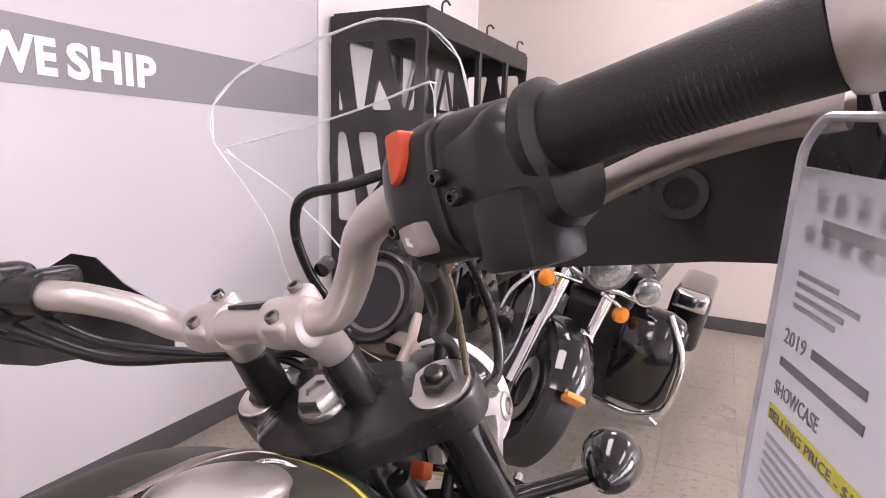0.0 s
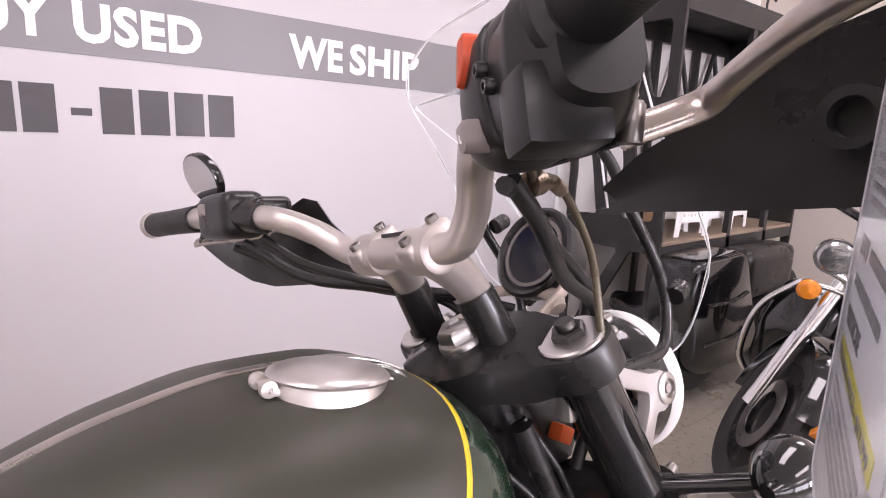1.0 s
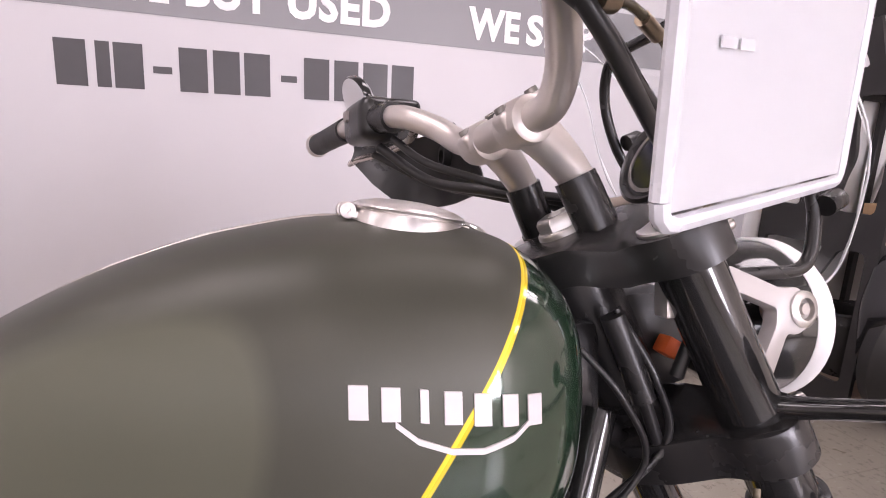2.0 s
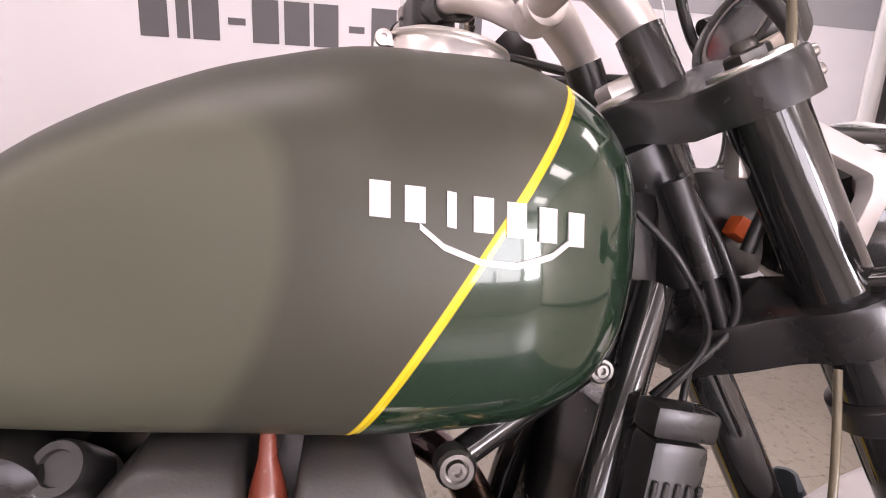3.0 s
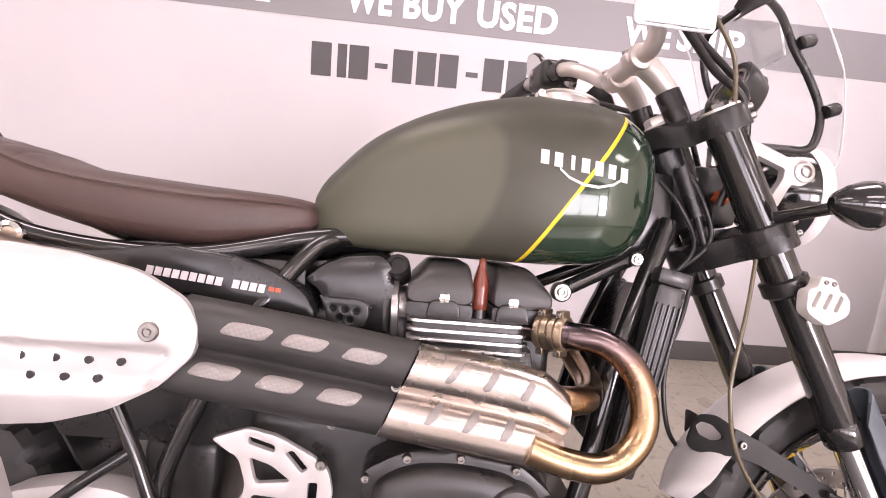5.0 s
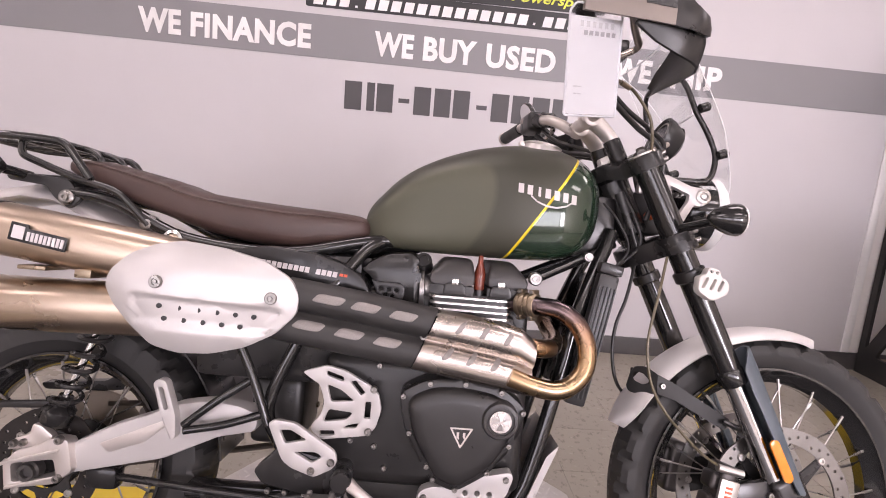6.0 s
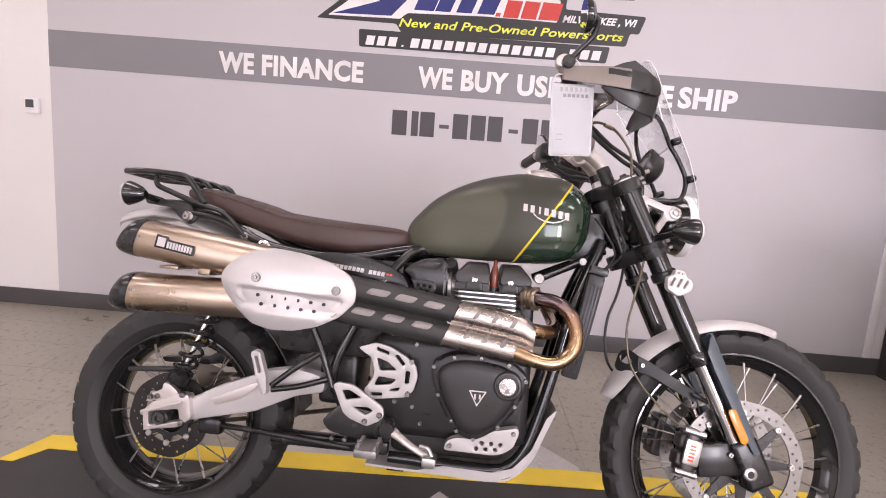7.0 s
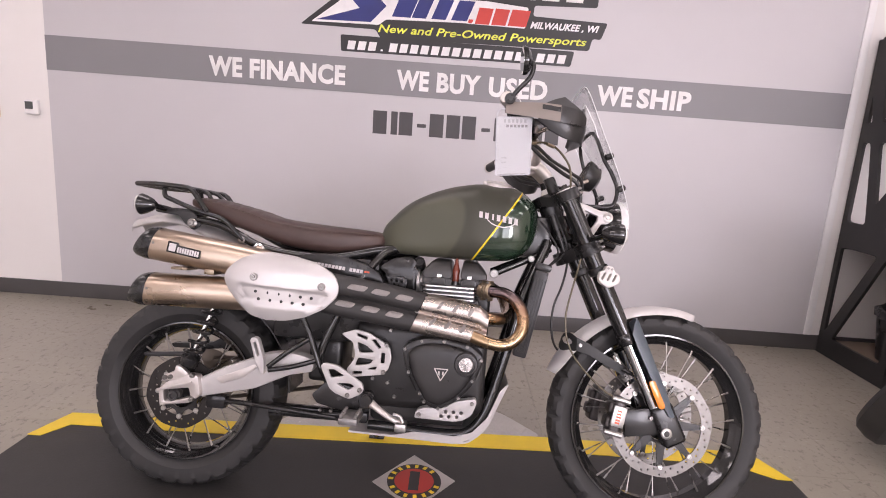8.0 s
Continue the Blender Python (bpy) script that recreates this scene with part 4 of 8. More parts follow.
# side panel below the seat
bm = bmesh.new()
plate(bm, rounded([(0.245, 0.800), (0.345, 0.792), (0.430, 0.808), (0.520, 0.800), (0.585, 0.782), (0.625, 0.758), (0.646, 0.722), (0.590, 0.722), (0.480, 0.742), (0.345, 0.752), (0.260, 0.770)], 0.015, 3), (), 0.26, 0.006, y=-0.142)
panel = B("side_panel", bm, BLACK_SATIN, "satin black side panel")
for i in range(14):
    if i == 9:
        continue
    xa = 0.4135 + i * 0.01145
    za = 0.7786 - (xa - 0.4135) * 0.0935
    bm = bmesh.new()
    plate(bm, [(xa + 0.0024, za), (xa + 0.0112, za - 0.001), (xa + 0.0090, za - 0.0122), (xa, za - 0.0112)], (), 0.002, y=-0.1435)
    B("decal_bar", bm, MARK, "", panel)
for xa in (0.577, 0.586):
    bm = bmesh.new()
    plate(bm, [(xa + 0.001, 0.7618 - (xa - 0.577) * 0.09), (xa + 0.008, 0.7611 - (xa - 0.577) * 0.09), (xa + 0.007, 0.7556 - (xa - 0.577) * 0.09), (xa, 0.7563 - (xa - 0.577) * 0.09)], (), 0.002, y=-0.1435)
    B("decal_bar", bm, RED_SWITCH, "", panel)

# --- exhaust ---

def heat_material():
    """Header pipe, straw and bronze heat tint, bluish near the port."""
    m, nt, b = nodes_of("heat_tinted_steel")
    co = nt.nodes.new("ShaderNodeTexCoord")
    sp = nt.nodes.new("ShaderNodeSeparateXYZ")
    link(nt, co.outputs["Object"], sp.inputs[0])
    n = noise_node(nt, 14, 4)
    z = math_node(nt, "ADD", sp.outputs["Z"], remap(nt, n.outputs["Fac"], 0, 1, -0.015, 0.015))
    ramp = nt.nodes.new("ShaderNodeValToRGB")
    e = ramp.color_ramp.elements
    e[0].position, e[0].color = 0.0, (0.44, 0.32, 0.20, 1)
    e[1].position, e[1].color = 1.0, (0.10, 0.085, 0.10, 1)
    for p, c in ((0.40, (0.40, 0.27, 0.155, 1)), (0.68, (0.32, 0.195, 0.125, 1)), (0.86, (0.17, 0.12, 0.115, 1))):
        q = e.new(p)
        q.color = c
    link(nt, remap(nt, z, 0.55, 0.75, 0, 1), ramp.inputs["Fac"])
    link(nt, ramp.outputs["Color"], b.inputs["Base Color"])
    b.inputs["Metallic"].default_value = 1.0
    link(nt, remap(nt, n.outputs["Fac"], 0.3, 0.7, 0.2, 0.34), b.inputs["Roughness"])
    return m


HEAT = heat_material()
GOLD = surface("zinc_gold_clamp", (0.36, 0.285, 0.205), 0.33, 0.9, 0.15, 30, 300, 0.1)
exhaust = new("exhaust")
exhaust.parent = moto
exhaust["label"] = "high-level twin exhaust with silver heat shields"
bm = bmesh.new()
tube(bm, [(0.93, -0.100, 0.728), (0.965, -0.150, 0.730), (0.990, -0.172, 0.730), (1.026, -0.180, 0.726), (1.060, -0.187, 0.703), (1.080, -0.195, 0.665), (1.079, -0.205, 0.620), (1.054, -0.215, 0.588), (1.018, -0.224, 0.576), (0.975, -0.228, 0.582), (0.93, -0.225, 0.596)], 0.0185, 22, 8)
B("header_pipe", bm, HEAT, "heat-tinted bronze header pipe", exhaust)
bm = bmesh.new()
tube(bm, [(0.93, 0.100, 0.728), (0.985, 0.095, 0.726), (1.026, 0.06, 0.700), (1.040, -0.02, 0.668), (1.038, -0.100, 0.653), (1.016, -0.165, 0.647), (0.980, -0.196, 0.650), (0.945, -0.200, 0.655)], 0.0185, 20, 8)
B("header_pipe", bm, HEAT, "heat-tinted bronze header pipe", exhaust)
bm = bmesh.new()
AX = Vector((0.75, -0.6, 0.02)).normalized()
c = Vector((0.953, -0.139, 0.7295))
prof = [(0.021, -0.004), (0.0242, -0.003), (0.0250, 0.0)]
for k in range(3):
    prof += [(0.0250, 0.0055 + k * 0.0105), (0.0228, 0.0065 + k * 0.0105), (0.0228, 0.0090 + k * 0.0105), (0.0250, 0.0100 + k * 0.0105)]
prof += [(0.0240, 0.038), (0.0215, 0.0395), (0.0190, 0.038)]
lathe(bm, prof, c, AX, 36)
clamp = B("header_clamp", bm, GOLD, "brass-coloured grooved header clamp", exhaust)
for sz in (1, -1):
    for k in (0.004, 0.030):
        bm = bmesh.new()
        q = c + AX * k + Vector((0, 0, sz * 0.0262))
        box(bm, -0.0055, 0.0055, -0.012, 0.012, -0.005, 0.005, 0.0018, 2, m=Matrix.Translation(q) @ Matrix.Rotation(math.atan2(-0.6, 0.75), 4, "Z"))
        B("clamp_lug", bm, GOLD, "", clamp)
        bolt(tuple(q + Vector((-0.0072, -0.0090, 0))), (-0.62, -0.78, 0), 0.0042, 0.005, "clamp_screw", clamp)


def shield_surface(top, low, y_of, humps):
    """A folded sheet over two pipes: u along it, v from its upper edge to its lower."""
    def f(u, v, lift=0.0):
        xt, zt = np.interp(u, top[0], top[1]), np.interp(u, top[0], top[2])
        xl, zl = np.interp(u, low[0], low[1]), np.interp(u, low[0], low[2])
        y = y_of(u) - humps(v) - lift
        return Vector((float(xt + (xl - xt) * v), float(y), float(zt + (zl - zt) * v)))
    return f


def two_humps(v):
    return 0.034 * max((1 - min(1.0, abs(v - c) / 0.264) ** 2.8) ** 0.6 for c in (0.26, 0.76))


def sheet(bm, f, nu, nv, thick=0.002):
    g = [[bm.verts.new(f(i / nu, j / nv)) for j in range(nv + 1)] for i in range(nu + 1)]
    fs = []
    for i in range(nu):
        for j in range(nv):
            fs.append(bm.faces.new((g[i][j], g[i + 1][j], g[i + 1][j + 1], g[i][j + 1])))
    r = bmesh.ops.extrude_face_region(bm, geom=fs)
    for v in r["geom"]:
        if isinstance(v, bmesh.types.BMVert):
            v.co.y += thick
    return bm


def slot(bm, f, u0, u1, v0, v1, r_u, lift=0.0012, slant=0.0, n=18):
    """A rounded window lying on a folded sheet."""
    cu, cv = (u0 + u1) / 2, (v0 + v1) / 2
    hu, hv = (u1 - u0) / 2, (v1 - v0) / 2
    edge = []
    for k in range(n * 2):
        a = 2 * math.pi * k / (n * 2)
        x, y = math.copysign(abs(math.cos(a)) ** r_u, math.cos(a)), math.copysign(abs(math.sin(a)) ** r_u, math.sin(a))
        edge.append((x, y))
    rings = []
    for s in (1.0, 0.8, 0.55, 0.3, 0.05):
        rings.append([f(cu + hu * s * x + slant * hv * s * y, cv + hv * s * y, lift if s < 1 else -0.001) for x, y in edge])
    skin(bm, rings, cap=False)
    bm.faces.new([v for v in bm.verts][-n * 2:])
    return bm


hs = shield_surface(([0, 0.28, 0.63, 0.86, 1.0], [0.788, 0.841, 0.907, 0.950, 0.978], [0.7108, 0.706, 0.697, 0.686, 0.664]),
                    ([0, 1.0], [0.740, 0.970], [0.5926, 0.5587]), lambda u: -0.194 - 0.005 * u, two_humps)
bm = bmesh.new()
sheet(bm, hs, 28, 40)
shield1 = B("front_heat_shield", bm, BRUSHED, "brushed steel heat shield with slanted slots", exhaust, sharp=70)
for v0, v1, us in ((0.10, 0.31, (0.262, 0.495, 0.730)), (0.525, 0.740, (0.240, 0.455, 0.670))):
    for u in us:
        bm = bmesh.new()
        slot(bm, hs, u - 0.030, u + 0.030, v0, v1, 0.62, slant=-0.22)
        B("shield_slot", bm, MESH_GREY, "", shield1)
bk = shield_surface(([0, 0.5, 1.0], [0.492, 0.640, 0.786], [0.750, 0.733, 0.7118]), ([0, 1.0], [0.4494, 0.7385], [0.6282, 0.5923]),
                    lambda u: -0.180 - 0.009 * u, two_humps)
bm = bmesh.new()
sheet(bm, bk, 24, 40)
shield2 = B("rear_heat_shield", bm, surface("matt_black_shield", (0.036, 0.034, 0.033), 0.5, 0.1, 0.15, 12, 500, 0.15), "satin black heat shield with mesh windows", exhaust, sharp=70)
for v, us in ((0.216, (0.308, 0.553, 0.805)), (0.66, (0.254, 0.528, 0.784))):
    for k, u in enumerate(us):
        bm = bmesh.new()
        hu = (0.104, 0.094, 0.088)[k]
        slot(bm, bk, u - hu, u + hu, v - 0.078, v + 0.078, 0.45, slant=-0.22)
        B("mesh_window", bm, MESH_GREY, "grey wire mesh window", shield2)
bolt((0.760, -0.205, 0.6565), (0, -1, 0), 0.0075, 0.006, "shield_bolt", shield2)
# inner pipes behind the shields
bm = bmesh.new()
tube(bm, [(0.95, -0.195, 0.660), (0.75, -0.185, 0.680), (0.50, -0.17, 0.712), (0.35, -0.19, 0.75)], 0.019, 14)
tube(bm, [(0.95, -0.205, 0.594), (0.75, -0.185, 0.620), (0.50, -0.17, 0.650), (0.35, -0.19, 0.665)], 0.019, 14)
B("link_pipe", bm, BLACK_SATIN, "", exhaust)


def silencer(x0, z0, x1, z1, y0, y1, rz, ry, name):
    """A tapered oval can with a slanted carbon cap at its rear end."""
    a, b = Vector((x0, y0, z0)), Vector((x1, y1, z1))
    d = (b - a).normalized()
    up = Vector((0, 0, 1))
    up = (up - d * up.dot(d)).normalized()
    side = d.cross(up)

    def ring(s, k, tilt=0.0, n=40):
        out = []
        for i in range(n):
            t = 2 * math.pi * i / n
            ca, sa = math.cos(t), math.sin(t)
            u, w = rz * k * math.copysign(abs(ca) ** 0.8, ca), ry * k * math.copysign(abs(sa) ** 0.8, sa)
            out.append(a + d * (s + tilt * u) + up * u + side * w)
        return out
    length = (b - a).length
    bm = bmesh.new()
    skin(bm, [ring(0.0, 0.985, 0.15), ring(0.002, 1.0, 0.15), ring(length * 0.5, 1.0), ring(length * 0.8, 0.96), ring(length, 0.72)])
    can = B(name, bm, TITANIUM, "brushed titanium silencer with black carbon end cap", exhaust)
    bm = bmesh.new()
    skin(bm, [ring(0.004, 1.02, 0.15), ring(-0.012, 1.01, 0.18), ring(-0.032, 0.92, 0.30), ring(-0.043, 0.76, 0.38), ring(-0.044, 0.64, 0.38), ring(-0.030, 0.58, 0.34), ring(-0.01, 0.46, 0.2)])
    B("end_cap", bm, CARBON, "black carbon end cap", can)
    bolt(tuple(a + d * 0.012 - side * ry * (1 if side.y > 0 else -1) * 1.0 + up * 0.006), (0, -1, 0), 0.004, 0.002, "rivet", can)
    return can


up_can = silencer(-0.046, 0.802, 0.36, 0.750, -0.238, -0.215, 0.0495, 0.050, "upper_silencer")
lo_can = silencer(-0.056, 0.664, 0.36, 0.668, -0.240, -0.215, 0.0495, 0.050, "lower_silencer")
bm = bmesh.new()
m = Matrix.Translation((0.014, -0.2895, 0.7985)) @ pose(0, 0, 0, 0, 9.5, 3)
plate(bm, rounded([(0, 0), (0.100, 0), (0.100, 0.026), (0.032, 0.026), (0.030, 0.033), (0, 0.033)], 0.002, 2), (), 0.003, 0.0006, m=m @ Matrix.Translation((0, 0, -0.016)))
decal = B("maker_plate", bm, BLACK_SATIN, "small black maker's plate with white bars", up_can)
for i in range(10):
    bm = bmesh.new()
    xa = 0.006 if i == 0 else 0.024 + i * 0.0074
    wd_, h0, h1 = (0.020, 0.005, 0.028) if i == 0 else (0.0052, 0.005, 0.021)
    plate(bm, [(xa, h0), (xa + wd_, h0), (xa + wd_, h1), (xa, h1)], (), 0.0012, y=-0.0014, m=m @ Matrix.Translation((0, 0, -0.016)))
    B("maker_bar", bm, MARK, "", up_can)
bm = bmesh.new()
box(bm, 0.02, 0.07, -0.272, -0.20, 0.730, 0.738, 0.002)
B("silencer_bracket", bm, GOLD, "", exhaust)
bm = bmesh.new()
box(bm, 0.12, 0.15, -0.268, -0.20, 0.722, 0.738, 0.002)
B("silencer_bracket", bm, GOLD, "", exhaust)

# domed silver side shield over the silencers
outl = [(0.1988, 0.720), (0.2050, 0.745), (0.2330, 0.776), (0.2734, 0.796), (0.3155, 0.805), (0.3818, 0.797), (0.4508, 0.779), (0.4994, 0.748), (0.5165, 0.715), (0.5137, 0.680), (0.4780, 0.641), (0.4285, 0.615), (0.3736, 0.602), (0.3191, 0.602), (0.2757, 0.616), (0.2419, 0.650), (0.2125, 0.688)]
outl = rounded(outl, 0.012, 3)
cx, cz = 0.350, 0.705


def dome_y(x, z, k):
    rim_y, face_y = -0.308 + (x - 0.2) * 0.283, -0.343 + (x - 0.2) * 0.36
    crease = 0.0
    zr = 0.7105 - (x - 0.25) * 0.085
    if k < 0.93 and zr - 0.062 < z < zr and 0.250 < x < 0.482:
        crease = 0.008 * min(1, (zr - z) / 0.006) * min(1, (z - zr + 0.062) / 0.02)
    return face_y + (rim_y - face_y) * k ** 3.2 + crease


bm = bmesh.new()
rings = []
for k in (1.0, 0.985, 0.94, 0.90, 0.86, 0.82, 0.78, 0.74, 0.70, 0.66, 0.62, 0.58, 0.54, 0.5, 0.45, 0.4, 0.35, 0.3, 0.25, 0.2, 0.15, 0.1, 0.04):
    rings.append([(cx + (x - cx) * k, dome_y(cx + (x - cx) * k, cz + (z - cz) * k, k), cz + (z - cz) * k) for x, z in outl])
rings.insert(0, [(x, dome_y(x, z, 1.0) + 0.012, z) for x, z in outl])
rings.insert(0, [(cx + (x - cx) * 0.985, dome_y(x, z, 1.0) + 0.012, cz + (z - cz) * 0.985) for x, z in outl])
skin(bm, rings, cap=False)
bm.faces.new([v for v in bm.verts][-len(outl):])
dome = B("side_shield", bm, SILVER_PAINT, "satin silver side shield with small round holes", exhaust, sharp=50)
for x, z in ((0.2875, 0.7305), (0.4705, 0.7100)):
    bm = bmesh.new()
    lathe(bm, [(0.0115, -0.003), (0.0115, 0.0015), (0.010, 0.003), (0.006, 0.003), (0.0055, 0.001), (0.004, 0.001), (0.0035, 0.004), (0.0015, 0.004)], (x, dome_y(x, z, 0.4) - 0.001, z), (0, -1, 0), 24)
    B("shield_screw", bm, BOLT, "", dome)
for r, (n, xa) in enumerate(((6, 0.2922), (5, 0.3010))):
    for i in range(n):
        x = xa + i * 0.0301
        z = 0.688 - r * 0.021 - (x - 0.2922) * 0.098
        bm = bmesh.new()
        lathe(bm, [(0.0046, -0.004), (0.0046, 0.0008), (0.0, 0.0010)], (x, dome_y(x, z, 0.5) - 0.0014, z), (0, -1, 0), 12)
        B("vent_hole", bm, BLACK_PLASTIC, "", dome)

# --- rear end ---
bm = bmesh.new()
prof = [(0.063, 0.373), (0.145, 0.418), (0.229, 0.451), (0.275, 0.474), (0.342, 0.486), (0.401, 0.481), (0.440, 0.466), (0.440, 0.430), (0.363, 0.413), (0.256, 0.361), (0.068, 0.317)]
plate(bm, rounded(prof, 0.014, 3), (), 0.042, 0.009, y=-0.158)
swing = B("swingarm", bm, SILVER_PAINT, "satin silver aluminium swingarm")
bm = bmesh.new()
plate(bm, rounded(prof, 0.014, 3), (), 0.042, 0.009, y=0.116)
box(bm, 0.33, 0.43, -0.117, 0.117, 0.425, 0.47, 0.012)
B("far_arm", bm, SILVER_PAINT, "", swing)
bm = bmesh.new()
plate(bm, rounded([(0.130, 0.385), (0.160, 0.398), (0.255, 0.440), (0.262, 0.432), (0.220, 0.395), (0.150, 0.368)], 0.006, 3), (), 0.004, 0.001, y=-0.1605)
B("arm_rib", bm, SILVER, "", swing)
bm = bmesh.new()
plate(bm, rounded([(-0.046, 0.338), (-0.02, 0.366), (0.020, 0.378), (0.046, 0.394), (0.078, 0.392), (0.090, 0.330), (0.055, 0.303), (-0.040, 0.288)], 0.008, 3),
      [rounded([(-0.030, 0.338), (0.052, 0.352), (0.060, 0.318), (-0.026, 0.302)], 0.006, 2)], 0.030, 0.003, y=-0.176)
B("axle_block", bm, SILVER, "cast silver axle adjuster block", swing)
bm = bmesh.new()
plate(bm, rounded([(-0.047, 0.360), (-0.034, 0.384), (-0.004, 0.396), (0.000, 0.416), (0.016, 0.414), (0.042, 0.394), (0.034, 0.380), (-0.012, 0.368)], 0.005, 3), (), 0.016, 0.003, y=-0.166)
B("caliper_bracket", bm, SILVER, "cast silver brake bracket", swing)
for x, z in ((-0.031, 0.376), (-0.013, 0.379)):
    bolt((x, -0.167, z), (0, -1, 0), 0.0075, 0.009, "bracket_bolt", swing)
bm = bmesh.new()
for z0, z1, zz in ((0.337, 0.371, 0.0035), (0.2914, 0.319, 0.0035)):
    a = -0.049 if z0 > 0.3 else -0.036
    plate(bm, rounded([(a, z0 - zz), (0.062, z1 - zz), (0.062, z1 + zz), (a, z0 + zz)], 0.002, 2), (), 0.034, 0.0012, y=-0.181)
B("adjuster_rail", bm, SILVER, "bright adjuster rail", swing)
bm = bmesh.new()
lathe(bm, [(0.020, -0.02), (0.020, 0.0), (0.0165, 0.004), (0.0165, 0.012), (0.010, 0.012), (0.009, 0.004), (0.0, 0.004)], (0.0, -0.165, 0.321), (0, -1, 0), 24)
B("axle_nut", bm, ENGINE_GREY, "", swing)
for x, z in ((0.062, 0.392), (0.0645, 0.317)):
    bolt((x, -0.177, z), (0, -1, 0), 0.0085, 0.008, "adjuster_bolt", swing)
bm = bmesh.new()
box(bm, 0.405, 0.515, -0.095, 0.095, 0.385, 0.530, 0.020, 3)
B("swingarm_pivot", bm, ENGINE_BLACK, "black pivot casting behind the engine", swing)
# shock absorbers
for s in (-1, 1):
    bm = bmesh.new()
    a, b = Vector((0.030, s * 0.150, 0.415)), Vector((0.110, s * 0.135, 0.640))
    d = (b - a).normalized()
    lathe(bm, [(0.026, 0.0), (0.030, 0.006), (0.030, 0.028), (0.020, 0.036), (0.014, 0.04), (0.014, 0.06)], a, d, 20)
    sh = B("shock_absorber", bm, BLACK_SATIN, "black shock absorber with chrome rod")
    bm = bmesh.new()
    tube(bm, [a, b], 0.0075, 12, smooth=False)
    B("shock_rod", bm, CHROME, "", sh)
    bm = bmesh.new()
    up = d.orthogonal().normalized()
    sd = d.cross(up)
    turns = 6.0
    tube(bm, [a + d * (0.03 + 0.20 * k / 80) + 0.027 * (math.cos(2 * math.pi * turns * k / 80) * up + math.sin(2 * math.pi * turns * k / 80) * sd) for k in range(81)], 0.0052, 8, 1)
    B("spring", bm, BLACK_SATIN, "", sh)
    bm = bmesh.new()
    lathe(bm, [(0.016, 0.0), (0.030, 0.004), (0.030, 0.02), (0.014, 0.03)], a + d * 0.215, d, 18)
    B("spring_seat", bm, BLACK_SATIN, "", sh)
# chain guard, hugger, brake parts
bm = bmesh.new()
plate(bm, rounded([(-0.13, 0.440), (0.02, 0.455), (0.10, 0.505), (0.34, 0.525), (0.36, 0.500), (0.16, 0.455), (0.03, 0.432), (-0.12, 0.425)], 0.008, 3), (), 0.03, 0.003, y=0.04)
plate(bm, rounded([(-0.13, 0.440), (0.00, 0.452), (0.02, 0.438), (-0.125, 0.428)], 0.006, 3), (), 0.012, 0.003, y=-0.13)
B("chain_guard", bm, BLACK_PLASTIC, "black plastic chain guard")
bm = bmesh.new()
arc = [(math.cos(a), math.sin(a)) for a in np.linspace(radians(2), radians(78), 24)]
skin(bm, [[(0.345 * c, y, 0.321 + 0.345 * s) for c, s in arc] + [(0.341 * c, y, 0.321 + 0.341 * s) for c, s in arc[::-1]] for y in (-0.075, -0.05, 0.05, 0.075)])
B("hugger", bm, BLACK_PLASTIC, "black plastic inner mudguard")
bm = bmesh.new()
box(bm, 0.085, 0.150, -0.125, -0.085, 0.275, 0.318, 0.01)
tube(bm, [(0.14, -0.11, 0.300), (0.26, -0.14, 0.305), (0.38, -0.15, 0.30), (0.52, -0.15, 0.29)], 0.008, 10)
B("rear_caliper", bm, BLACK_SATIN, "", None)
bm = bmesh.new()
for off in (0.0, 0.010):
    tube(bm, [(0.02, 0.065 + off, 0.245), (0.30, 0.065 + off, 0.300), (0.52, 0.065 + off, 0.345)], 0.0065, 6, 2)
    tube(bm, [(0.02, 0.065 + off, 0.395), (0.52, 0.065 + off, 0.430)], 0.0065, 6, smooth=False)
lathe(bm, [(0.10, 0), (0.104, 0.002), (0.104, 0.006), (0.10, 0.008)], (0, 0.066, 0.321), (0, 1, 0), 42)
B("drive_chain", bm, surface("steel_chain", (0.2, 0.17, 0.14), 0.45, 0.9), "bare steel drive chain")
# pillion bracket and peg
bm = bmesh.new()
tube(bm, [(0.304, -0.185, 0.442), (0.36, -0.182, 0.49), (0.428, -0.172, 0.540)], 0.008, 10)
tube(bm, [(0.306, -0.185, 0.432), (0.38, -0.182, 0.448), (0.455, -0.172, 0.472)], 0.008, 10)
tube(bm, [(0.428, -0.172, 0.540), (0.455, -0.172, 0.472)], 0.008, 10, smooth=False)
brk = B("pillion_bracket", bm, BLACK_GLOSS, "black tubular pillion bracket")
bm = bmesh.new()
plate(bm, rounded([(0.250, 0.528), (0.262, 0.537), (0.276, 0.533), (0.299, 0.468), (0.302, 0.425), (0.292, 0.420), (0.270, 0.470)], 0.008, 3), [rounded([(0.262, 0.520), (0.270, 0.520), (0.283, 0.480), (0.276, 0.478)], 0.003, 2)], 0.022, 0.004, y=-0.212)
B("pillion_peg", bm, SILVER_PAINT, "folded silver pillion footpeg", brk)
